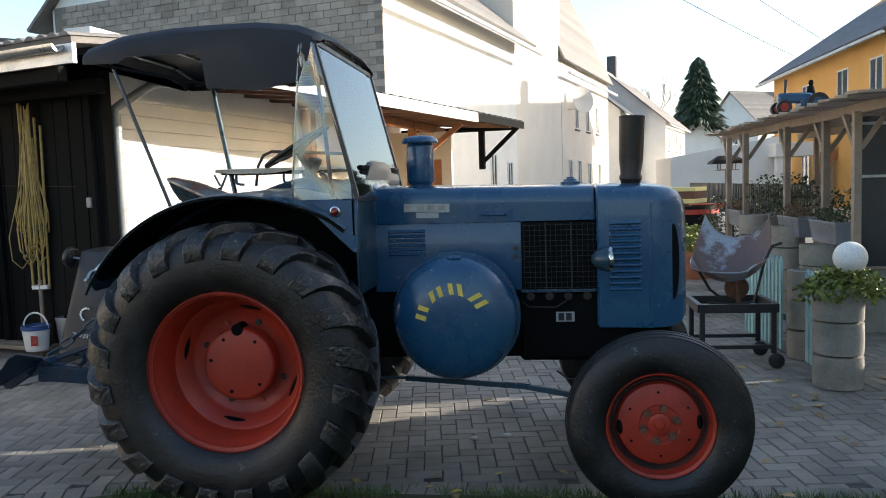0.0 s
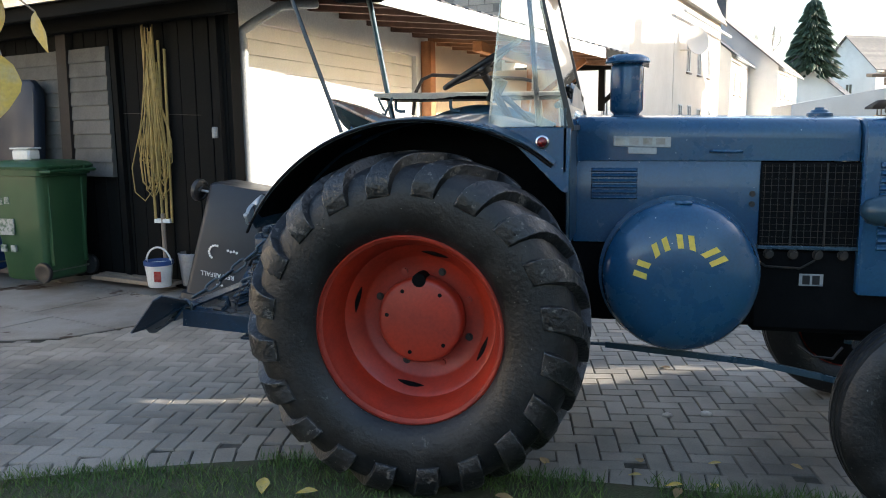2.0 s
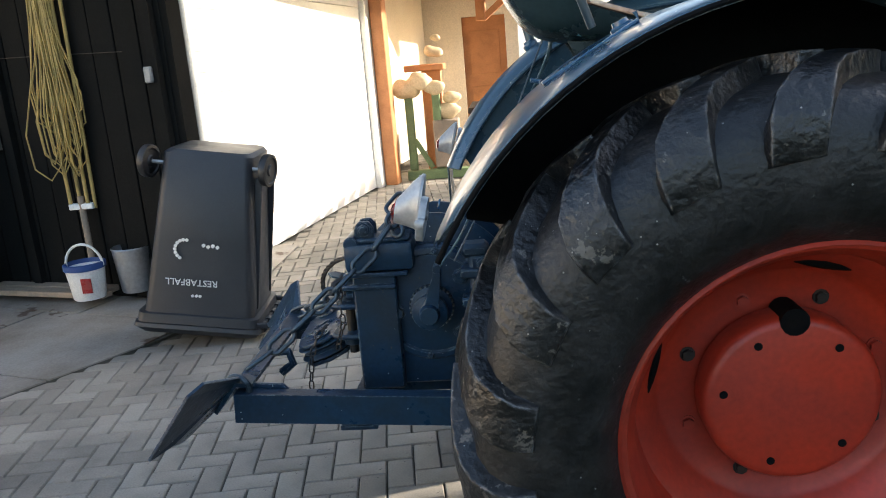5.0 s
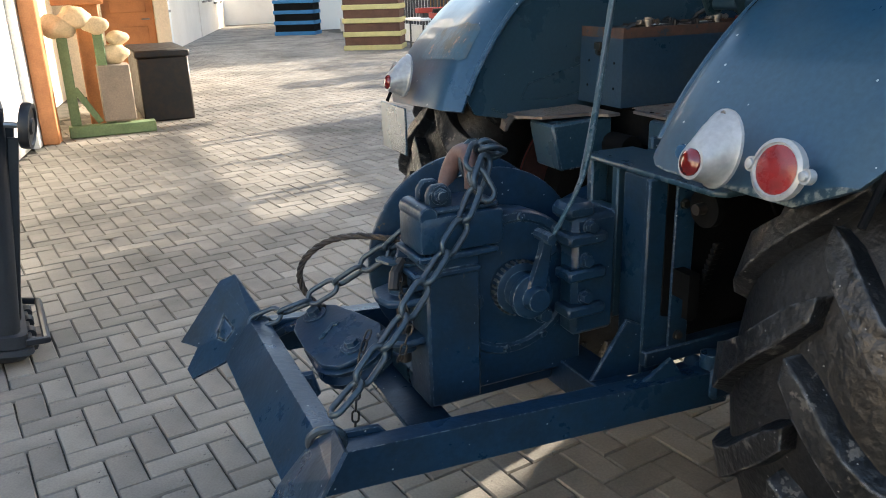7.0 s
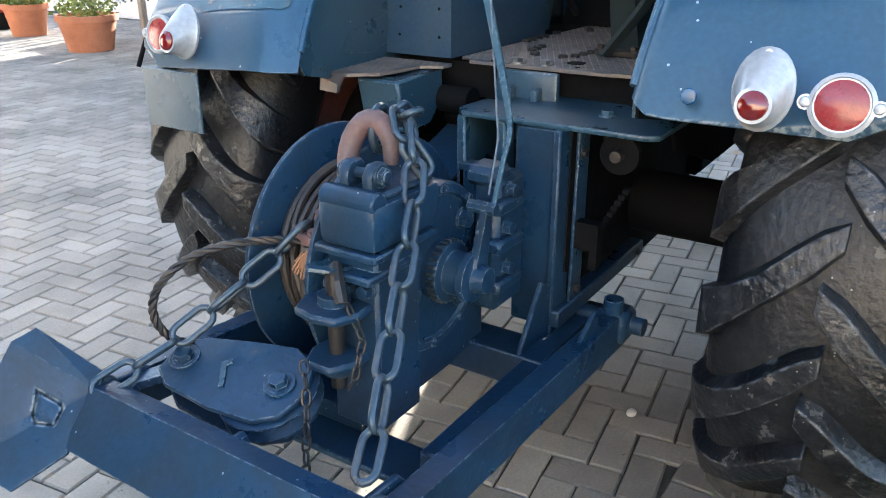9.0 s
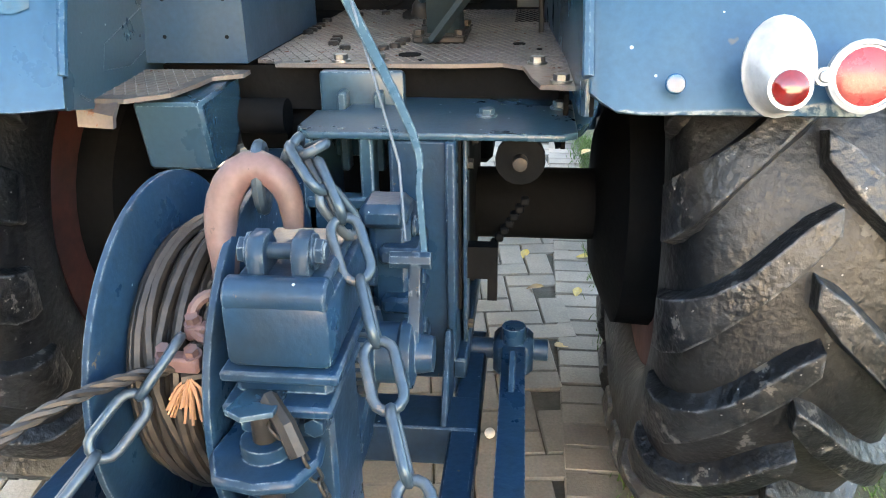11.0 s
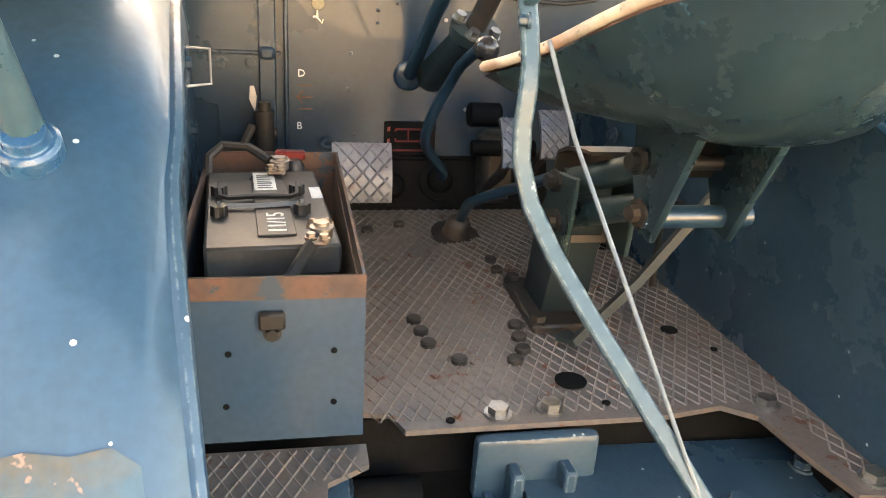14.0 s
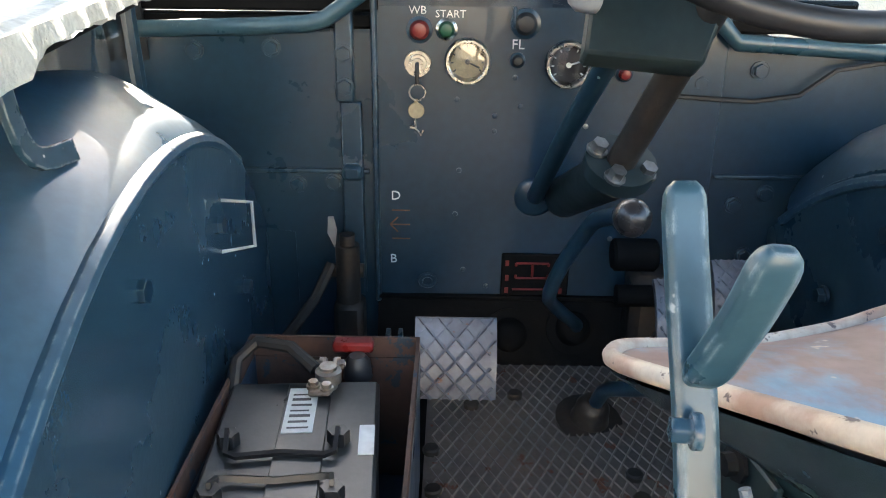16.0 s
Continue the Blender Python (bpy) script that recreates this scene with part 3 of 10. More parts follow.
# ---- shed with the dark open front ----
SHED = Matrix.Translation((-2.62, 2.62, 0)) @ Matrix.Rotation(radians(161.5), 4, 'Z')      # local x runs away from the garage corner, -y into the yard side
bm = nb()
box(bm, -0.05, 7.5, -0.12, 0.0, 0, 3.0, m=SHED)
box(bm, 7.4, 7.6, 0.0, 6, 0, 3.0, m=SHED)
single("wall_shed", bm, SHED_DARK, "dark stained board wall of the shed, eave shade in its colour", "wall", kind="structure")
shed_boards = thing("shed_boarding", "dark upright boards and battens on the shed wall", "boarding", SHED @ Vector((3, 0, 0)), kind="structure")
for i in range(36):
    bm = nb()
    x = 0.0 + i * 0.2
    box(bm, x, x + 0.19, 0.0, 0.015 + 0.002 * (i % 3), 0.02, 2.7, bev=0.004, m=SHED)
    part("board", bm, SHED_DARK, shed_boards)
for x, x2 in ((0.02, 0.04), (1.42, 1.45)):
    bm = nb()
    loft(bm, [[SHED @ Vector((q + dx, dy, z)) for dx, dy in ((0, 0.02), (0.075, 0.02), (0.075, 0.07), (0, 0.07))] for q, z in ((x, 0.02), (x2, 2.75))])
    part("batten", bm, SHED_DARK, shed_boards)
# pale corrugated panel
TUB_BLUE = surf("dark_blue_tub_plastic", (0.008, 0.016, 0.032), (0.012, 0.02, 0.036), 0.5, s1=5, s2=120, bump=0.1)
DARK_TIMBER = surf("dark_brown_timber", (0.028, 0.022, 0.018), (0.045, 0.036, 0.029), 0.85, s1=6, s2=70, bump=0.4)
CORR = surf("pale_fibre_cement", (0.115, 0.112, 0.104), (0.085, 0.083, 0.078), 0.85, s1=3, s2=60, bump=0.3)
prof = []
for k in range(9):
    z = 1.08 + 0.142 * k
    prof += [(0.080, z), (0.083, z + 0.012), (0.068, z + 0.128), (0.066, z + 0.140)]
for x0, x1, mat in ((1.585, 2.185, CORR), (2.36, 4.40, CORR)):
    bm = nb()
    loft(bm, [[SHED @ Vector((x, d, z)) for d, z in prof] + [SHED @ Vector((x, 0.03, prof[-1][1])), SHED @ Vector((x, 0.03, prof[0][1]))] for x in (x0, x1)])
    single("lapped_panel", bm, mat, "dull pale lapped cladding panel on the dark shed wall", "panel", group="lapped panels", smooth=20)
bm = nb()
loft(bm, [[SHED @ Vector((q + dx, dy, z)) for dx, dy in ((0, 0.02), (0.165, 0.02), (0.165, 0.10), (0, 0.10))] for q, z in ((2.24, 0.02), (2.165, 2.78))])
single("wall_post", bm, DARK_TIMBER, "dark brown timber post between the cladding panels", "post", kind="structure")
bm = nb()
tube(bm, [SHED @ Vector((x, 0.03, z)) for x, z in ((1.42, 1.706), (0.9, 1.690), (0.33, 1.668))], 0.0028, 6)
single("wall_wire", bm, DARK_STEEL, "thin grey wire along the dark shed wall", "wire")
# dark blue rounded tub stood on end against the cladding
bm = nb()
out = [(-0.37, 0.0), (0.37, 0.0), (0.39, 0.4), (0.385, 1.38), (0.36, 1.47), (0.29, 1.52), (-0.29, 1.52), (-0.36, 1.47), (-0.385, 1.38), (-0.39, 0.4)]
loft(bm, [[SHED @ Vector((2.90 + x * k, d + 0.10 * (1 - z / 1.52) , 0.55 + 0.76 * (1 - k) + z * k)) for x, z in out] for d, k in ((0.13, 0.94), (0.18, 1.0), (0.24, 1.0), (0.26, 0.97))])
single("tub", bm, TUB_BLUE, "dark blue plastic tub stood on end against the shed", "tub", smooth=40)
# eave of the shed
bm = nb()
box(bm, -0.6, 8, -3, 0.75, -0.03, 0.03, m=SHED @ Matrix.Translation((0, 0, 2.95)) @ Matrix.Rotation(radians(-6), 4, 'X'))
for i in range(60):
    x = -0.55 + i * 0.14
    prism(bm, [(-0.07, 0), (-0.035, 0.03), (0, 0.04), (0.035, 0.03), (0.07, 0)], -3, 0.78, SHED @ Matrix.Translation((x, 0, 2.98)) @ Matrix.Rotation(radians(-6), 4, 'X') @ Matrix.Rotation(radians(-90), 4, 'X') @ Matrix.Diagonal((1, -1, 1, 1)))
single("shed_roof", bm, ROOF_GREY, "corrugated shed roof with an open eave", "roof", kind="structure")
bm = nb()
sweep(bm, [SHED @ Vector((x, 0.80, 2.80)) for x in (-0.5, 3, 7.8)], [(0.03 + 0.06 * math.sin(a), 0.06 * math.cos(a)) for a in [math.pi * (1 + k / 10) for k in range(11)]] + [(0.03, 0.052), (-0.02, 0.0), (0.03, -0.052)])
box(bm, -0.6, 7.9, 0.70, 0.74, 2.68, 2.86, m=SHED)
single("shed_gutter", bm, ZINC, "zinc gutter along the shed eave", "gutter", kind="structure")
bm = nb()
for z, d in ((2.56, 0.55), (2.50, 0.15)):
    box(bm, -0.3, 7.6, d, d + 0.10, z, z + 0.14, bev=0.01, m=SHED)
for i in range(8):
    box(bm, 0.2 + i * 0.95, 0.28 + i * 0.95, 0.0, 0.72, 2.68, 2.80, bev=0.006, m=SHED)
single("shed_beam", bm, SHED_DARK, "dark timber eave beams of the shed", "beam", kind="structure")
# concrete apron before the shed
bm = nb()
prism(bm, [(-2.35, 2.45), (-2.7, 1.75), (-3.2, 1.0), (-7.5, -0.6), (-11, 0.0), (-11, 6), (-2.6, 4.2), (-2.5, 3.2)], -0.012, 0.004)
apron = single("concrete_apron", bm, JOINT, "stained pale concrete apron before the shed", "paving", kind="structure")


def clip_line(poly, a, b, c):
    """The part of a convex polygon where a x + b y <= c."""
    out = []
    for (x0, y0), (x1, y1) in zip(poly, poly[1:] + poly[:1]):
        d0, d1 = a * x0 + b * y0 - c, a * x1 + b * y1 - c
        if d0 <= 0:
            out.append((x0, y0))
        if (d0 < 0) != (d1 < 0) and d0 != d1:
            q = d0 / (d0 - d1)
            out.append((x0 + (x1 - x0) * q, y0 + (y1 - y0) * q))
    return out


slab_m = Matrix.Translation((-2.5, 2.5, 0)) @ Matrix.Rotation(radians(161.5), 4, 'Z')
for i in range(6):
    for j in range(-1, 4):
        x0, y0 = i * 1.25 - 0.35 + (0.3 if j % 2 else 0), j * 0.95 - 0.62
        cell = [tuple((slab_m @ Vector((x, y, 0)))[:2]) for x, y in ((x0, y0), (x0 + 1.235, y0), (x0 + 1.235, y0 + 0.935), (x0, y0 + 0.935))]
        # kept inside the apron's bounds
        for la, lb, lc in ((0.894, -0.447, -3.20), (0.832, -0.555, -3.22), (0.35, -0.937, -2.06), (1.0, 0.0, -2.36)):
            cell = clip_line(cell, la, lb, lc) if len(cell) > 2 else []
        if len(cell) < 3:
            continue
        bm = nb()
        prism(bm, cell, 0.0045, 0.012 + 0.003 * ((i * 7 + j * 3) % 3))
        part("slab", bm, CONCRETE, apron)

# ---- house row beyond the porch ----


def row_mat(p0, ang):
    a = radians(ang)
    return Matrix(((math.sin(a), math.cos(a), 0, p0[0]), (math.cos(a), -math.sin(a), 0, p0[1]), (0, 0, 1, 0), (0, 0, 0, 1)))


BRICK = surf("grey_block", (0.34, 0.295, 0.25), (0.24, 0.21, 0.18), 0.9, s1=2, s2=50, bump=0.4, dist=0.004, island=0.14)
MORTAR = surf("mortar", (0.22, 0.20, 0.175), (0.17, 0.155, 0.135), 0.95, s1=4, s2=60, bump=0.4)
WIN_GLASS = surf("window_glass", (0.03, 0.035, 0.04), (0.05, 0.055, 0.06), 0.08, s1=1, bump=0)
WIN_FRAME = surf("white_window_frame", (0.7, 0.7, 0.68), (0.62, 0.62, 0.6), 0.5, s1=5, bump=0.05)


def window(parent, m, x, z, w, h, y=0.0):
    """A recessed window on a wall whose local x runs along, y out, z up."""
    bm = nb()
    for a, b, c, d in ((x - w / 2, x + w / 2, z, z + 0.05), (x - w / 2, x + w / 2, z + h - 0.05, z + h), (x - w / 2, x - w / 2 + 0.05, z + 0.05, z + h - 0.05),
                       (x + w / 2 - 0.05, x + w / 2, z + 0.05, z + h - 0.05), (x - 0.03, x + 0.03, z + 0.05, z + h - 0.05)):
        box(bm, a, b, y - 0.02, y + 0.03, c, d, m=m)
    fr = part("window_frame", bm, WIN_FRAME, parent)
    bm = nb()
    box(bm, x - w / 2 + 0.04, x + w / 2 - 0.04, y - 0.01, y + 0.006, z + 0.04, z + h - 0.04, m=m)
    part("pane", bm, WIN_GLASS, fr)
    bm = nb()
    box(bm, x - w / 2 - 0.06, x + w / 2 + 0.06, y - 0.01, y + 0.09, z - 0.06, z - 0.005, bev=0.01, m=m)
    part("sill", bm, CONCRETE, fr)


def house(name, label, m, length, depth, eave, ridge, wall, roof, over=0.45, gable_over=0.3, wins=(), gable_wins=()):
    """A gabled house; its local x runs along the eave wall, y out of it, z up, so the house lies behind y = 0."""
    h = thing(name, label, "house", m @ Vector((length / 2, -depth / 2, 0)))
    bm = nb()
    prof = [(0, 0), (0, eave), (-depth / 2, ridge), (-depth, eave), (-depth, 0)]
    loft(bm, [[m @ Vector((x, y, z)) for y, z in prof] for x in (0, length)])
    part("wall", bm, wall, h, smooth=20)
    sl = math.atan2(ridge - eave, depth / 2)
    for side in (0, 1):
        bm = nb()
        base = m @ Matrix.Translation((0, 0 if not side else -depth, eave)) @ (Matrix.Rotation(math.pi, 4, 'Z') @ Matrix.Translation((-length, 0, 0)) if side else Matrix())
        rm = base @ Matrix.Rotation(-sl, 4, 'X')
        ln = math.hypot(depth / 2, ridge - eave)
        rows = max(4, min(22, int(ln / 0.33)))
        for k in range(rows):
            a = -over + (ln + over) * k / rows
            box(bm, -gable_over, length + gable_over, -a - (ln + over) / rows - 0.04, -a, 0.03 - 0.006, 0.10, m=rm @ Matrix.Translation((0, 0, 0.04)) @ Matrix.Rotation(radians(1.2), 4, 'X') @ Matrix.Translation((0, 0, -0.04)))
        tagged(part("roof", bm, roof, h, smooth=15), kind="stuff")
    bm = nb()
    box(bm, -gable_over, length + gable_over, over - 0.02, over + 0.1, eave - over * math.tan(sl) - 0.06, eave - over * math.tan(sl) + 0.05, bev=0.02, m=m)
    part("gutter", bm, ZINC, h)
    for w in wins:
        window(h, m, *w)
    gm = m @ Matrix(((0, -1, 0, 0), (-1, 0, 0, 0), (0, 0, 1, 0), (0, 0, 0, 1)))
    for w in gable_wins:
        window(h, gm, *w)
    return h


RA = row_mat((-1.55, 11.5), 15.5)
ha = house("barn_house", "tall white rendered house with a grey block gable", RA, 8.9, 9, 6.1, 10.2, RENDER_W, ROOF_GREY, over=0.75, gable_over=0.25,
           wins=((6.6, 0.9, 0.5, 1.5), (8.1, 1.0, 0.5, 1.2)))
bm = nb()
rg = random.Random(8)
for k in range(12, 41):
    for j in range(26):
        y0 = -(j + (0.5 if k % 2 else 0)) * 0.34
        z0 = k * 0.15
        if z0 + 0.15 < 6.2 and -8.8 < y0 - 0.33:
            box(bm, -0.05 + rg.uniform(-0.008, 0.008), -0.012, y0 - 0.325, y0, z0 + 0.008, z0 + 0.143, m=RA)
tagged(part("block_facing", bm, BRICK, ha), "grey brown unrendered block masonry", kind="stuff")
bm = nb()
box(bm, -0.036, -0.004, -8.9, 0.0, 0, 6.15, m=RA)
part("mortar_bed", bm, MORTAR, ha)
# a white wall: the warm beige of its shaded face is in the colour
bm = nb()
box(bm, 8.9, 14.6, -6, -0.02, 0, 8.6, m=RA)
single("wall_link", bm, RENDER_P, "white house wall between two gables, beige of its shade in the render", "wall", kind="structure")
RB = row_mat(tuple((RA @ Vector((14.6, 0, 0)))[:2]), 15.5)
hb = house("gable_house", "large cream house with satellite dish and steep roof", RB, 9, 7, 6.3, 14.0, RENDER_P, ROOF_GREY, over=0.35,
           wins=((1.2, 1.1, 0.6, 1.3), (2.8, 1.1, 0.6, 1.3), (2.4, 3.6, 0.6, 1.2), (4.4, 3.6, 0.6, 1.2), (6.4, 3.6, 0.6, 1.2), (4.6, 1.0, 0.6, 1.3), (6.8, 1.0, 0.6, 1.3)))
bm = nb()
lathe(bm, [(0, 0), (0.25, 0.02), (0.45, 0.09), (0.52, 0.13), (0.51, 0.14), (0.25, 0.04), (0, 0.02)], RB @ Vector((1.0, 0.5, 4.6)), (0.6, -0.8, 0.15), 24)
tube(bm, [RB @ Vector((1.0, 0.0, 4.3)), RB @ Vector((1.0, 0.3, 4.3)), RB @ Vector((1.0, 0.48, 4.6))], 0.03, 8)
part("satellite_dish", bm, RENDER_P, hb, "round pale satellite dish")
RC = row_mat((5.75, 38.5), 14)
house("white_house", "white village house with a slate roof", RC, 7.5, 7, 5.2, 8.2, RENDER_W, ROOF_DARK, over=0.3,
      wins=((1.5, 3.2, 0.7, 1.2), (4.0, 3.2, 0.7, 1.2), (1.5, 0.9, 0.7, 1.2), (4.0, 0.9, 0.7, 1.2)))
RD = row_mat((9.15, 45.5), 17)
hd = house("lane_house", "white house with grey saddle roof and chimney", RD, 9, 7.5, 5.0, 8.4, RENDER_W, ROOF_GREY, over=0.3,
      wins=((1.2, 3.2, 0.6, 1.2), (3.0, 3.2, 0.6, 1.2), (4.8, 3.2, 0.6, 1.2), (6.6, 3.2, 0.6, 1.2), (1.2, 1.0, 0.6, 1.2), (3.0, 1.0, 0.6, 1.2)), gable_wins=((4, 1.5, 0.8, 1.3),))
bm = nb()
box(bm, 2.5, 3.1, -4.1, -3.5, 7.5, 9.6, bev=0.03, m=RD)
part("chimney", bm, ROOF_DARK, hd)
RE = row_mat((12.0, 33.0), 180)
hy = house("yellow_house", "yellow rendered house with dark roof and brown gutter", RE, 12.5, 10, 5.95, 9.3, RENDER_Y, ROOF_DARK, over=0.6, gable_over=0.5,
      wins=((4.4, 3.4, 0.9, 1.6), (8.2, 3.4, 1.0, 1.7), (11.0, 3.4, 1.0, 1.7), (4.4, 0.9, 0.9, 1.4)))
bm = nb()
box(bm, 7.0, 7.7, -6.2, -5.5, 8.2, 10.2, bev=0.03, m=RE)
part("chimney", bm, ROOF_DARK, hy)
# far houses and wooded slope
for k, (x, y, z, l, mt) in enumerate(((22, 74, 3.0, 9, ROOF_GREY), (30, 78, 4.0, 10, ROOF_DARK), (17.5, 66, 0.5, 6, ROOF_DARK))):
    hm = Matrix.Translation((0, 0, z - 1.0)) @ row_mat((x, y), 60 - 20 * k)
    house("far_house", "pale far house on the slope below the wood", hm, l, 7, 4.6, 7.8, RENDER_W, mt, over=0.3, wins=((2, 2.0, 0.8, 1.2), (4.5, 2.0, 0.8, 1.2)), gable_wins=((3.0, 2.2, 0.8, 1.2),))
HILL = surf("far_slope", (0.10, 0.10, 0.055), (0.07, 0.065, 0.05), 0.95, s1=0.08, s2=1.5, bump=0.5, dist=0.3, fine=0.3)
bm = nb()
rows = []
for i in range(9):
    y = 60 + i * 22
    rows.append([Vector((x * (1 + i * 0.25), y, -0.1 + 13 * (i / 8) ** 0.9 + (1.6 * noise.noise((x * 0.05, i * 0.7, 3)) if i else 0))) for x in range(-60, 140, 10)])
loft(bm, rows, closed_ring=False)
single("far_hill", bm, HILL, "far wooded slope behind the village", "hill", kind="structure")


def conifer(at, h, r):
    t = thing("conifer", "tall dark green spruce behind the houses", "tree", at)
    bm = nb()
    cyl(bm, at, Vector(at) + Vector((0, 0, h * 0.96)), 0.22, 0.03, 8)
    part("trunk", bm, SHED_DARK, t)
    rg = random.Random(11)
    vs, fs = [], []
    for k in range(4200):
        q = rg.random() ** 0.75
        z = h * (0.06 + 0.94 * q)
        rad = r * (1 - q) ** 0.85 + 0.12
        a = rg.uniform(0, 6.283)
        lay = 0.88 + 0.12 * math.sin(q * 46 + 3 * a)
        d = rad * lay * rg.uniform(0.35, 1.05)
        c = Vector(at) + Vector((d * math.cos(a), d * math.sin(a), z - 0.25 * d))
        s = rg.uniform(0.16, 0.42)
        u = Vector((math.cos(a), math.sin(a), -0.55)) * s * 1.5
        v = Vector((-math.sin(a), math.cos(a), rg.uniform(-0.3, 0.3))) * s * 0.6
        i = len(vs)
        vs += [c - u * 0.3 - v, c + u, c - u * 0.3 + v, c - u * 0.1 + Vector((0, 0, s * 0.5))]
        fs += [(i, i + 1, i + 3), (i + 1, i + 2, i + 3)]
    me = bpy.data.meshes.new("crown")
    me.from_pydata(vs, [], fs)
    me.materials.append(NEEDLE)
    ob = new("crown", me)
    ob.parent = t
    ob.matrix_parent_inverse = t.matrix_basis.inverted()


NEEDLE = surf("spruce_needles", (0.022, 0.045, 0.022), (0.04, 0.06, 0.03), 0.7, s1=2, s2=20, bump=0, island=0.4)
conifer((15.4, 68, 5.6), 6.2, 2.5)


def bare_tree(at, h, seed, name="bare_tree"):
    rg = random.Random(seed)
    t = thing(name, "leafless grey tree on the far slope", "tree", at, group="far trees")
    bm = nb()
    cyl(bm, at, Vector(at) + Vector((0, 0, h * 0.3)), 0.16, 0.12, 6)
    part("trunk", bm, GREY_WOOD, t)
    bm = nb()

    def grow(p, d, ln, r, n):
        e = p + d * ln
        cyl(bm, p, e, r, r * 0.6, 4)
        if n:
            for _ in range(3):
                nd = (d + Vector((rg.uniform(-0.7, 0.7), rg.uniform(-0.7, 0.7), rg.uniform(-0.1, 0.5)))).normalized()
                grow(e, nd, ln * rg.uniform(0.6, 0.85), r * 0.6, n - 1)
    grow(Vector(at) + Vector((0, 0, h * 0.28)), Vector((0, 0, 1)), h * 0.24, 0.11, 4)
    part("crown", bm, GREY_WOOD, t)


for k, (x, y, z, h) in enumerate(((12.5, 72, 4, 6.5), (26, 84, 5, 4.5), (30, 90, 6.0, 4.2), (10.8, 75, 4, 6.0))):
    bare_tree((x, y, z), h, 20 + k)
# telephone lines over the lane
bm = nb()
for z0, z1, y0, y1 in ((9.2, 7.2, 12, 40), (8.2, 6.6, 14, 42)):
    tube(bm, [(0.5 + 18 * k / 12, y0 + (y1 - y0) * k / 12, z0 + (z1 - z0) * k / 12 - 1.2 * (k / 12) * (1 - k / 12)) for k in range(13)], 0.012, 5)
single("overhead_wire", bm, BLACK_RUBBER, "sagging overhead wires across the lane", "wire")

# ---- plain walls added out of sight: they close the place, the east pair blocks the sun ----
# added sun blockers; the gap between them lets one streak through
for y0, y1, nm in ((-14, 2.83, "sun_block_east"), (3.45, 6.0, "sun_block_annex")):
    bm = nb()
    box(bm, 9.0, 9.4, y0, y1, 0, 6.2)
    single(nm, bm, RENDER_C, "plain unseen wall added to keep the sun off the tractor", "wall", kind="structure")
bm = nb()
box(bm, -11.5, -11.1, -14, 3, 0, 4.5)
box(bm, -11.1, 9.0, -14.4, -14.0, 0, 2.2)
single("wall_south", bm, RENDER_C, "plain garden wall behind the lawn", "wall", kind="structure")

# ---- the tractor: rear axle over x = 0, nose towards +x, right side towards -y ----
tractor = thing("tractor", "old blue tractor with orange-red wheels and black canopy, parked on paving", "tractor")
RW, FW = Vector((0.015, 0.79, 0.705)), Vector((2.055, 0.80, 0.435))


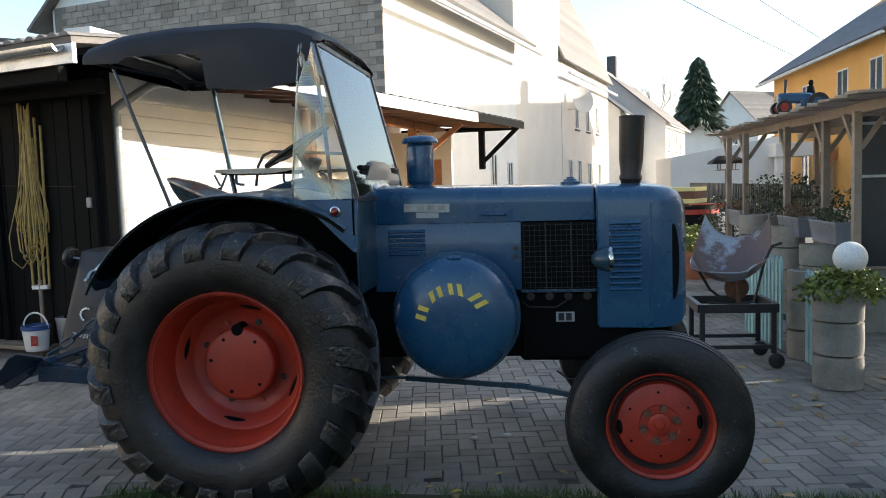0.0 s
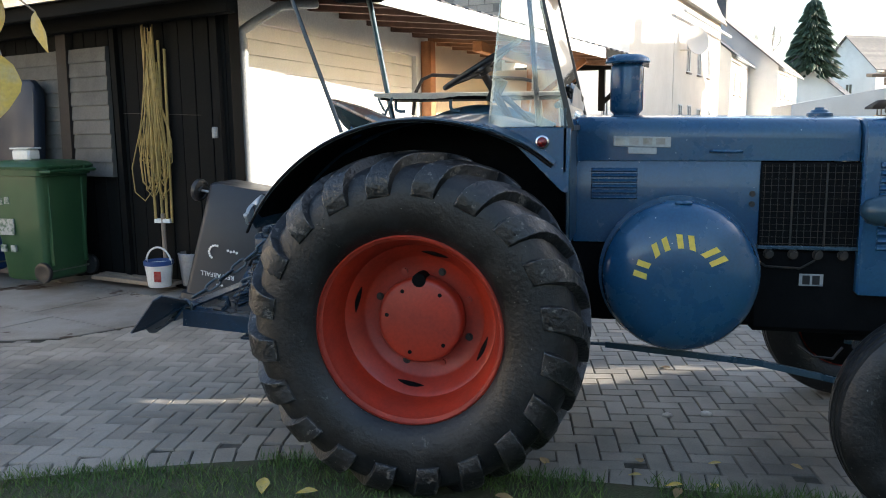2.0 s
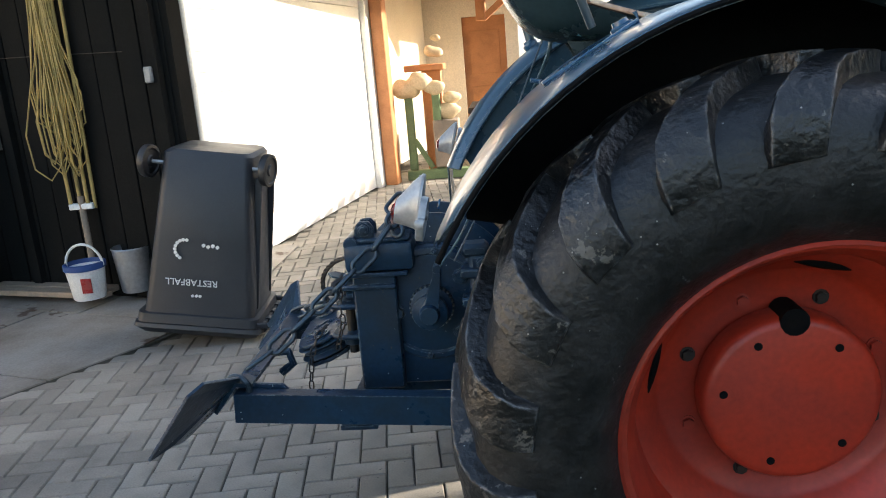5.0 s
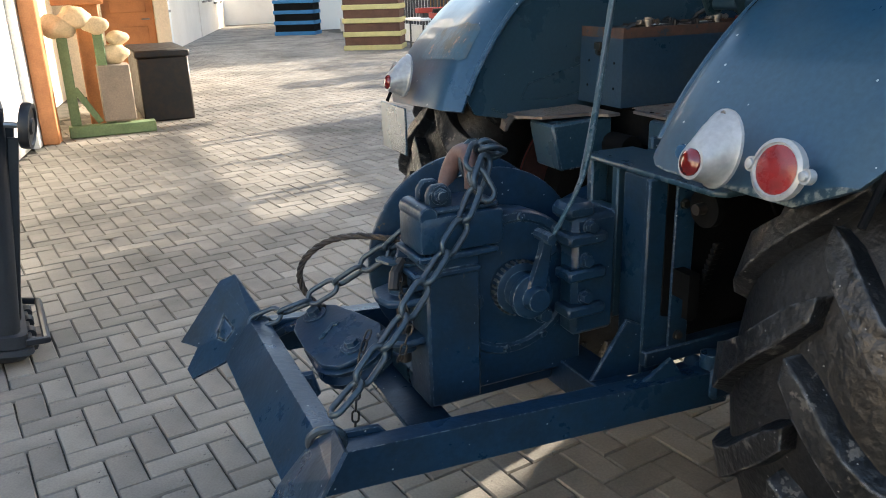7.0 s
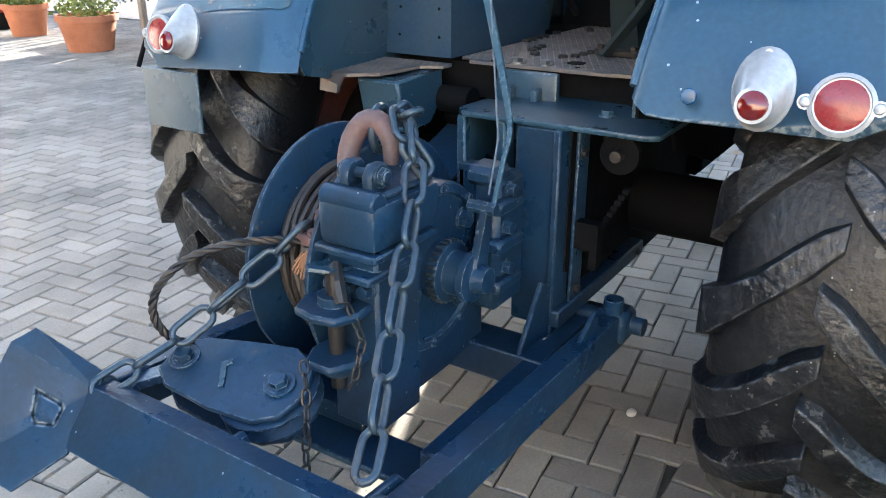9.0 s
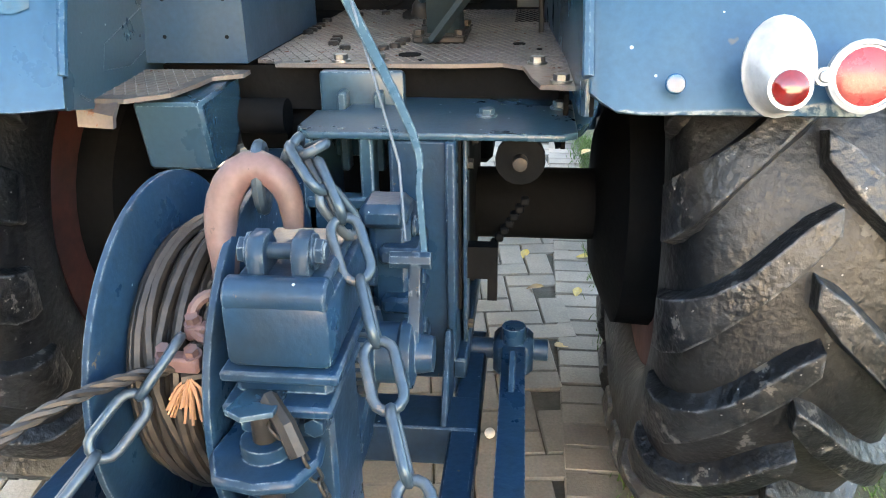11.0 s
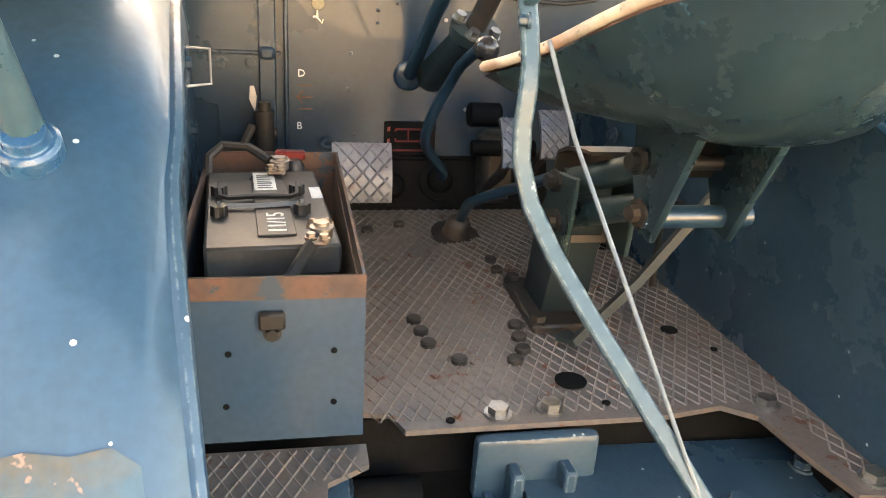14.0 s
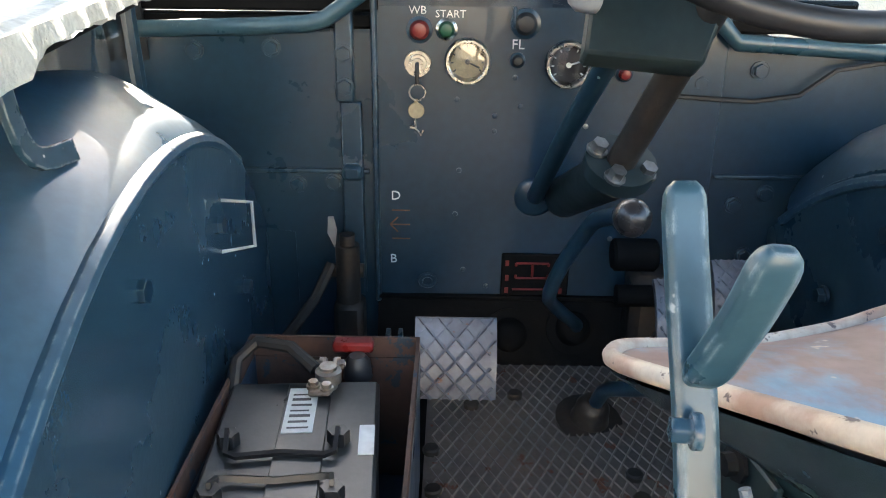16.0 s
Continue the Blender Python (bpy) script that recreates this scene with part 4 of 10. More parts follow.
def rear_wheel(side):
    c = Vector((RW.x, RW.y * side, RW.z))
    ax = Vector((0, side, 0))
    bm = nb()
    # rim: flange, barrel and dished disc
    lathe(bm, [(0.385, 0.155), (0.392, 0.150), (0.392, 0.135), (0.372, 0.130), (0.365, 0.105), (0.350, 0.085), (0.338, 0.0), (0.330, -0.025), (0.315, -0.035), (0.275, -0.103), (0.262, -0.115),
               (0.205, -0.123), (0.0, -0.123), (0.0, -0.132), (0.30, -0.130), (0.345, -0.14), (0.385, -0.155), (0.392, -0.15), (0.355, -0.08), (0.355, 0.08), (0.375, 0.13)], c, ax, 56, closed=False)
    wheel = part("rear_wheel", bm, RED, tractor, "orange-red dished steel rear wheel")
    bm = nb()
    lathe(bm, [(0.0, -0.035), (0.165, -0.035), (0.178, -0.039), (0.186, -0.050), (0.186, -0.11), (0.0, -0.11)], c, ax, 40)
    part("hub_cap", bm, RED, wheel)
    bm = nb()
    lathe(bm, [(0.030, -0.115), (0.030, -0.033), (0.0, -0.033)], c + Vector((0.0, 0, 0.175)), ax, 14)
    part("hub_notch", bm, UNDER, wheel)
    for k in range(8):
        a = 2 * math.pi * (k + 0.5) / 8
        bm = nb()
        bolt(bm, c + Vector((0.215 * math.cos(a), -0.121 * side, 0.215 * math.sin(a))), ax, 0.013, 0.012)
        part("wheel_nut", bm, DARK_STEEL if k % 2 else RED, wheel)
    for k in range(4):
        bm = nb()
        a = (-0.42, -1.75, 2.88, 1.35)[k]
        pts = [c + Vector(((0.29 + 0.006) * math.cos(a + d), -0.068 * side, (0.29 + 0.006) * math.sin(a + d))) for d in (-0.2, -0.1, 0, 0.1, 0.2)]
        sweep(bm, pts, circle(0.013, 6, 0.013), scale=[0.2, 0.8, 1, 0.8, 0.2])
        part("disc_slot", bm, UNDER, wheel)
    for a in (0.9, 2.1, 3.0, 4.4, 5.5):
        bm = nb()
        cyl(bm, c + Vector((0.145 * math.cos(a), -0.04 * side, 0.145 * math.sin(a))), c + Vector((0.145 * math.cos(a), -0.0335 * side, 0.145 * math.sin(a))), 0.009, seg=10)
        part("hub_hole", bm, UNDER, wheel)
    bm = nb()
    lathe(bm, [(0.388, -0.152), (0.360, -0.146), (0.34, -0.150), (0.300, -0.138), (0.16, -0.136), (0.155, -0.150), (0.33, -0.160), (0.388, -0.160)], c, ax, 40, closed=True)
    part("rim_inside", bm, RED_SHADED, wheel)
    # carcass
    R = 0.683
    prof = [(0.392, 0.150), (0.405, 0.170), (0.44, 0.194), (0.50, 0.208), (0.56, 0.208), (0.605, 0.198), (0.640, 0.180), (0.662, 0.15), (0.675, 0.10), (R, 0.0)]
    full = prof + [(r, -h) for r, h in prof[-2::-1]]
    bm = nb()
    lathe(bm, full, c, ax, 80)
    tyre = part("tyre", bm, RUBBER, wheel, "black farm tyre with deep dusty lugs")
    # lugs
    bm = nb()
    n = 20
    st = [(0.012, 0.683), (-0.03, 0.683), (-0.075, 0.680), (-0.115, 0.673), (-0.150, 0.664), (-0.176, 0.648), (-0.197, 0.618), (-0.207, 0.588), (-0.213, 0.555)]
    for half in (1, -1):
        for k in range(n):
            f0 = 2 * math.pi * (k + (0.5 if half < 0 else 0)) / n
            rings = []
            for i, (h, r) in enumerate(st):
                d = 0.012 - h
                phi = f0 - d * 1.30 - 0.6 * d * d
                nx = 0.0 if i < 4 else (i - 3) / 4.0
                nr = 1.0 - 0.55 * nx
                hh = 0.037 if i < 6 else (0.030 if i == 6 else (0.022 if i == 7 else 0.004))
                wb, wt = (0.046, 0.031) if i < 4 else ((0.052, 0.038) if i == 4 else ((0.060, 0.048) if i == 5 else (0.064, 0.053)))
                if i == 0:
                    wb, wt = 0.030, 0.02
                ring = []
                for ww, up in ((-wb, -0.01), (-wt, hh), (wt, hh), (wb, -0.01)):
                    rr = r + up * nr
                    hx = (h - up * nx * 0.9) * half
                    ph = phi + ww / 0.69
                    ring.append(c + Vector((rr * math.sin(ph), hx * side, rr * math.cos(ph))))
                rings.append(ring)
            loft(bm, rings)
    tagged(part("lug", bm, TREAD, tyre, smooth=30), "rows of worn chevron tread lugs", kind="stuff")
    return wheel


def front_wheel(side):
    c = Vector((FW.x, FW.y * side, FW.z))
    ax = Vector((0, side, 0))
    bm = nb()
    lathe(bm, [(0.245, 0.085), (0.25, 0.078), (0.248, 0.066), (0.235, 0.06), (0.230, 0.03), (0.222, 0.008), (0.210, -0.010), (0.200, -0.008), (0.196, 0.012), (0.188, 0.030), (0.172, 0.037), (0.12, 0.044), (0.095, 0.047),
               (0.09, 0.042), (0.0, 0.042), (0.0, 0.0), (0.2, -0.02), (0.23, -0.06), (0.25, -0.078), (0.235, -0.06), (0.236, 0.06)], c, ax, 48)
    wheel = part("front_wheel", bm, RED, tractor, "orange-red pressed steel front wheel")
    bm = nb()
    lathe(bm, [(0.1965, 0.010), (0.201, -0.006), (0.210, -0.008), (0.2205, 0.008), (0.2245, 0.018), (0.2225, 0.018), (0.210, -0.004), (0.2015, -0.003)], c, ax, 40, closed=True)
    part("rim_groove", bm, RED_SHADED, wheel)
    bm = nb()
    lathe(bm, [(0.0, -0.075), (0.236, -0.080), (0.240, -0.086), (0.20, -0.10), (0.08, -0.115), (0.0, -0.115)], c, ax, 32)
    part("back_plate", bm, UNDER, wheel)
    bm = nb()
    lathe(bm, [(0.0, 0.060), (0.018, 0.060), (0.022, 0.056), (0.024, 0.052), (0.046, 0.052), (0.052, 0.049), (0.054, 0.04), (0.0, 0.04)], c, ax, 24)
    part("hub", bm, RED, wheel)
    for k in range(6):
        a = 2 * math.pi * k / 6 + 0.3
        bm = nb()
        bolt(bm, c + Vector((0.080 * math.cos(a), 0.042 * side, 0.080 * math.sin(a))), ax, 0.0165, 0.020)
        part("wheel_nut", bm, RUST, wheel)
    for a in (0.06, 3.22):
        bm = nb()
        pts = [c + Vector((0.180 * math.cos(a + d), 0.0290 * side, 0.180 * math.sin(a + d))) for d in (-0.19, -0.14, -0.07, 0, 0.07, 0.14, 0.19)]
        sweep(bm, pts, circle(0.0145, 10), scale=[0.3, 0.8, 1, 1.1, 1, 0.8, 0.3])
        part("hand_hole", bm, UNDER, wheel)
    for k in range(6):
        a = k * 1.047 + 0.55
        bm = nb()
        cyl(bm, c + Vector((0.150 * math.cos(a), 0.036 * side, 0.150 * math.sin(a))), c + Vector((0.150 * math.cos(a), 0.0412 * side, 0.150 * math.sin(a))), 0.0065, seg=8)
        part("disc_hole", bm, UNDER, wheel)
    prof = [(0.248, 0.080), (0.262, 0.094), (0.30, 0.106), (0.34, 0.108), (0.375, 0.100), (0.398, 0.088), (0.41, 0.078), (0.408, 0.074), (0.402, 0.072), (0.402, 0.066), (0.416, 0.064), (0.421, 0.05),
            (0.410, 0.048), (0.410, 0.041), (0.424, 0.039), (0.428, 0.022), (0.416, 0.020), (0.416, 0.012), (0.430, 0.010)]
    full = prof + [(r, -h) for r, h in prof[::-1]]
    bm = nb()
    lathe(bm, full, c, ax, 72)
    part("tyre", bm, RUBBER, wheel, "black ribbed front tyre", smooth=28)


for sd_ in (-1, 1):
    rear_wheel(sd_)
    front_wheel(sd_)

# -- hood --


def hood_ring(x, w, zt, zb, r, crown=0.012, k=6):
    pts = [(-w, zb), (-w, (zb + zt) / 2), (-w, zt - r)]
    for i in range(1, k + 1):
        a = math.pi / 2 * i / k
        pts.append((-w + r - r * math.cos(a), zt - r + r * math.sin(a)))
    pts.append((0, zt + crown))
    full = pts + [(-y, z) for y, z in pts[-2::-1]]
    return [Vector((x, y, z)) for y, z in full]


bm = nb()
loft(bm, [hood_ring(0.618, 0.247, 1.556, 1.362, 0.075), hood_ring(0.63, 0.252, 1.561, 1.362, 0.075), hood_ring(1.2, 0.252, 1.549, 1.360, 0.075), hood_ring(1.80, 0.254, 1.538, 1.358, 0.075), hood_ring(1.815, 0.250, 1.533, 1.358, 0.075)])
hood = part("hood", bm, BLUE, tractor, "long blue engine hood with rounded edges")
bm = nb()
loft(bm, [hood_ring(0.622, 0.243, 1.37, 0.99, 0.01, 0.0, 2), hood_ring(1.425, 0.243, 1.37, 0.99, 0.01, 0.0, 2)])
side_panel = part("side_panel", bm, BLUE, tractor)
bm = nb()
sec = [(1.822, 0.285, 1.530, 0.80), (1.832, 0.295, 1.538, 0.79), (2.10, 0.298, 1.530, 0.785), (2.20, 0.288, 1.518, 0.79), (2.255, 0.262, 1.492, 0.81), (2.285, 0.215, 1.45, 0.85), (2.295, 0.17, 1.42, 0.88)]
loft(bm, [hood_ring(x, w, zt, zb, 0.085 if x < 2.2 else 0.1) for x, w, zt, zb in sec])
nose = part("radiator_housing", bm, BLUE, tractor, "rounded blue radiator housing")
bm = nb()
box(bm, 2.09, 2.105, -0.3005, 0.3005, 0.80, 1.44, bev=0.003)
part("housing_seam", bm, BLUE, nose)
# grille seen at the nose's edge
for s_ in (-1, 1):
    bm = nb()
    prism(bm, [(2.215 + 0.028 * math.cos(a), 1.13 + 0.20 * math.sin(a)) for a in [2 * math.pi * i / 20 for i in range(20)]], 0.22, 0.2845, XZ @ Matrix.Diagonal((1, 1, s_, 1)))
    part("grille", bm, UNDER, nose, "dark perforated grille opening")
for s_ in (-1, 1):
    for k in range(12):
        bm = nb()
        z = 0.985 + k * 0.0315
        loft(bm, [[Vector((x, s_ * 0.297, z - 0.003)), Vector((x, s_ * d, z + 0.006)), Vector((x, s_ * 0.297, z + 0.022))] for x, d in ((1.885, 0.2975), (1.89, 0.311), (2.045, 0.311), (2.05, 0.2975))])
        part("louvre", bm, BLUE, nose)
    for k in range(6):
        bm = nb()
        z = 1.19 + k * 0.0245
        loft(bm, [[Vector((x, s_ * 0.2435, z - 0.003)), Vector((x, s_ * d, z + 0.004)), Vector((x, s_ * 0.2435, z + 0.016))] for x, d in ((0.70, 0.2435), (0.705, 0.255), (0.90, 0.255), (0.905, 0.2435))])
        part("louvre", bm, BLUE, side_panel)
    # badge: plain plate with raised bars
    bm = nb()
    prism(bm, [(0.795, 1.425), (1.045, 1.418), (1.045, 1.465), (0.795, 1.472)], 0.2525, 0.258, XZ @ Matrix.Diagonal((1, 1, s_, 1)), 0.002)
    prism(bm, [(0.86, 1.392), (0.985, 1.389), (0.985, 1.419), (0.86, 1.423)], 0.2525, 0.257, XZ @ Matrix.Diagonal((1, 1, s_, 1)), 0.002)
    badge = part("badge", bm, SILVER, hood, "dull silver badge plate")
    for x in (0.825, 0.885, 0.945, 1.0):
        bm = nb()
        box(bm, x - 0.02, x + 0.02, s_ * 0.258, s_ * 0.260, 1.432, 1.460)
        part("badge_relief", bm, STEEL, badge)
    bm = nb()
    tube(bm, [(1.215, s_ * 0.25, 1.402), (1.225, s_ * 0.272, 1.404), (1.24, s_ * 0.275, 1.402), (1.32, s_ * 0.275, 1.400), (1.335, s_ * 0.272, 1.402), (1.345, s_ * 0.25, 1.398)], 0.007, 8)
    part("hood_handle", bm, BLUE, hood)
    bm = nb()
    box(bm, 1.425, 1.825, s_ * 0.20, s_ * 0.262, 0.985, 1.352, bev=0.004)
    mesh = part("mesh_panel", bm, UNDER, tractor, "black wire mesh side panel")
    bm = nb()
    for k in range(14):
        box(bm, 1.44 + k * 0.028, 1.442 + k * 0.028, s_ * 0.262, s_ * 0.2645, 0.995, 1.345)
    for k in range(13):
        box(bm, 1.43, 1.82, s_ * 0.262, s_ * 0.264, 1.0 + k * 0.028, 1.002 + k * 0.028)
    part("wire_mesh", bm, DARK_STEEL, mesh)
    for x in (1.555, 1.69):
        bm = nb()
        box(bm, x - 0.004, x + 0.004, s_ * 0.262, s_ * 0.268, 0.99, 1.35)
        part("mesh_bar", bm, DARK_STEEL, mesh)
    bm = nb()
    box(bm, 1.42, 1.83, s_ * 0.2, s_ * 0.272, 0.975, 0.992, bev=0.003)
    part("mesh_rail", bm, BLUE_DULL, mesh)
    for k in range(4):
        bm = nb()
        bolt(bm, (1.47 + k * 0.1, s_ * 0.262, 0.955), (0, s_, 0), 0.017, 0.02)
        part("stud", bm, DARK_STEEL, mesh)
    for z in (1.17, 1.215):
        bm = nb()
        bolt(bm, (1.395, s_ * 0.244, z), (0, s_, 0), 0.010, 0.014)
        part("panel_knob", bm, DARK_STEEL, side_panel)
# filler cap and exhaust and intake
bm = nb()
lathe(bm, [(0, 0.035), (0.02, 0.034), (0.022, 0.025), (0.035, 0.022), (0.04, 0.012), (0.055, 0.008), (0.055, -0.02), (0, -0.02)], (1.70, 0.0, 1.555), (0, 0, 1), 20)
part("filler_cap", bm, BLUE, hood)
bm = nb()
lathe(bm, [(0.058, -0.02), (0.062, 0.01), (0.075, 0.022), (0.078, 0.035), (0.078, 0.22), (0.074, 0.235), (0.07, 0.24), (0.102, 0.245), (0.106, 0.252), (0.098, 0.27), (0.07, 0.285), (0.0, 0.292)], (0.848, 0.05, 1.565), (0, 0, 1), 36)
part("air_filter", bm, BLUE, hood, "blue air filter pot with a wide cap")
bm = nb()
lathe(bm, [(0.052, -0.03), (0.054, 0.02), (0.062, 0.03), (0.062, 0.045), (0.055, 0.06), (0.066, 0.14), (0.069, 0.36), (0.071, 0.375), (0.066, 0.378), (0.06, 0.36), (0.055, 0.06)], (2.03, 0.0, 1.535), (0.035, 0.0, 1), 32)
part("exhaust", bm, DARK_STEEL, hood, "blackened upright exhaust pipe")
# headlamps
for s_ in (-1, 1):
    bm = nb()
    lathe(bm, [(0.0, -0.085), (0.02, -0.082), (0.045, -0.06), (0.060, -0.025), (0.064, 0.0), (0.064, 0.012), (0.0, 0.014)], (1.868, s_ * 0.43, 1.165), (1, 0, 0), 28)
    lamp = part("headlamp", bm, BLUE_DULL, tractor, "small headlamp with chrome rim")
    bm = nb()
    lathe(bm, [(0.064, -0.002), (0.069, 0.004), (0.069, 0.016), (0.06, 0.022), (0.058, 0.015)], (1.868, s_ * 0.43, 1.165), (1, 0, 0), 28)
    part("rim", bm, CHROME, lamp)
    bm = nb()
    lathe(bm, [(0.058, 0.016), (0.03, 0.026), (0.0, 0.029)], (1.868, s_ * 0.43, 1.165), (1, 0, 0), 20)
    part("lens", bm, CHROME, lamp)
    bm = nb()
    tube(bm, [(1.85, s_ * 0.29, 1.11), (1.855, s_ * 0.37, 1.11), (1.86, s_ * 0.43, 1.12), (1.862, s_ * 0.43, 1.15)], 0.013, 8)
    part("lamp_arm", bm, BLUE_DULL, lamp)

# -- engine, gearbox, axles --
# near-black UNDER carries the shade below the tractor in its colour
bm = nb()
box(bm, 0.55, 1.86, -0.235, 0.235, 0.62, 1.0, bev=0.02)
part("engine_block", bm, UNDER, tractor, "dark oily engine and gearbox casing, underside shade in its black")
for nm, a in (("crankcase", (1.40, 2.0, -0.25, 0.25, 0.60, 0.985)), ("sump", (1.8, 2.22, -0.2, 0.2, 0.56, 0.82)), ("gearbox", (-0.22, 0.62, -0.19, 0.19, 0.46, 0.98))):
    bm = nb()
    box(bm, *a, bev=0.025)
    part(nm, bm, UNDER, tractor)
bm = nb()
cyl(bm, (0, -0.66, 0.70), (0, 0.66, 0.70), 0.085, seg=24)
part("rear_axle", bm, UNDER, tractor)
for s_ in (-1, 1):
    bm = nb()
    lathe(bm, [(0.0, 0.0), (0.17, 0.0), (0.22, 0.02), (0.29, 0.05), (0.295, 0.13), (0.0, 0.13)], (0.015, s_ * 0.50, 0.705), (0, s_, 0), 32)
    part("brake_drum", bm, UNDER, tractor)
bm = nb()
box(bm, 2.0, 2.11, -0.68, 0.68, 0.40, 0.49, bev=0.015)
cyl(bm, (2.055, -0.69, 0.435), (2.055, 0.69, 0.435), 0.035, seg=14)
for s_ in (-1, 1):
    cyl(bm, (2.055, s_ * 0.64, 0.34), (2.055, s_ * 0.64, 0.56), 0.03, seg=12)
box(bm, 1.92, 2.18, -0.10, 0.10, 0.44, 0.62, bev=0.02)
part("front_axle", bm, BLUE_DULL, tractor)
for s_ in (-1, 1):
    bm = nb()
    bar(bm, [(0.78, s_ * 0.30, 0.52), (1.42, s_ * 0.40, 0.50), (1.92, s_ * 0.60, 0.46)], 0.018, 0.026)
    rod_ = part("steering_rod", bm, BLUE_DULL, tractor)
    bm = nb()
    cyl(bm, (0.45, s_ * 0.30, 0.53), (0.80, s_ * 0.30, 0.52), 0.008, seg=8)
    part("rod_end", bm, BLUE_DULL, rod_)
bm = nb()
tube(bm, [(1.60, -0.31, 0.56), (1.66, -0.33, 0.52), (1.74, -0.33, 0.515), (1.78, -0.31, 0.56)], 0.006, 6)
part("oil_pipe", bm, DARK_STEEL, tractor)
bm = nb()
tube(bm, [(1.42, -0.262, 0.93), (1.46, -0.27, 0.90), (1.6, -0.272, 0.895), (1.66, -0.262, 0.93)], 0.005, 6)
part("oil_pipe", bm, DARK_STEEL, tractor)
bm = nb()
box(bm, 1.602, 1.70, -0.2565, -0.252, 0.815, 0.868, bev=0.001)
pl = part("type_plate", bm, SILVER, tractor, "small dark and silver plate with two bars")
bm = nb()
for x in (1.615, 1.655):
    box(bm, x, x + 0.03, -0.2595, -0.2565, 0.822, 0.862)
part("plate_bar", bm, BLACK, pl)
# round pressure pot on each flank
for s_ in (-1, 1):
    c0 = Vector((1.082, 0, 0.882))
    bm = nb()
    lathe(bm, [(0.0, 0.60), (0.09, 0.598), (0.17, 0.590), (0.235, 0.574), (0.280, 0.552), (0.306, 0.528), (0.319, 0.498), (0.322, 0.47), (0.322, 0.44), (0.318, 0.425), (0.318, 0.30), (0.30, 0.28), (0.0, 0.28)], c0, (0, s_, 0), 56)
    pot = part("engine_drum", bm, BLUE, tractor, "domed blue drum with yellow raised marks")
    bm = nb()
    lathe(bm, [(0.320, 0.415), (0.336, 0.415), (0.336, 0.385), (0.320, 0.385)], c0, (0, s_, 0), 56, closed=True)
    part("clamp_band", bm, BLUE, pot)
    bm = nb()
    box(bm, 1.055, 1.125, s_ * 0.495, s_ * 0.53, 1.188, 1.204, bev=0.005)
    part("catch", bm, BLUE, pot)
    # plain yellow painted bars on an arc
    for ang, lean in ((162, 0.0), (122, 0.25), (85, -0.25), (42, 0.3)):
        a = radians(ang)
        cm = Matrix.Translation((1.09 + 0.155 * math.cos(a), 0, 0.875 + 0.155 * math.sin(a))) @ Matrix.Rotation(-(a - math.pi / 2), 4, 'Y')
        for dx in (-0.025, 0.021):
            bm = nb()
            yb = 0.5885 if ang > 60 else 0.584
            prism(bm, [(dx - 0.012 - lean * 0.04, -0.042), (dx + 0.012 - lean * 0.04, -0.042), (dx + 0.012 + lean * 0.04, 0.042), (dx - 0.012 + lean * 0.04, 0.042)], s_ * 0.565, s_ * 0.5935, cm @ XZ)
            part("yellow_mark", bm, YELLOW, pot)

# -- mudguards --
RF = 0.845


def arc_pt(th, r, y):
    """th: degrees from straight behind, over the top."""
    a = radians(th)
    rise = 0.022 * (1 - (y - 0.42) / 0.23) if y > 0 else 0.0      # only the left one climbs towards the cab
    return Vector((0.035 - r * math.cos(a), y, 0.728 + (r + rise) * math.sin(a)))


FEN_IN, FEN_OUT = 0.425, 0.885


def lean_in(t):
    """Sideways draw of the left shoulder: inwards at the rear, outwards to the front."""
    return min(0.078, (t - 62) * 0.00145) if t > 62 else -0.058 * max(0.0, (56 - t) / 32.0)


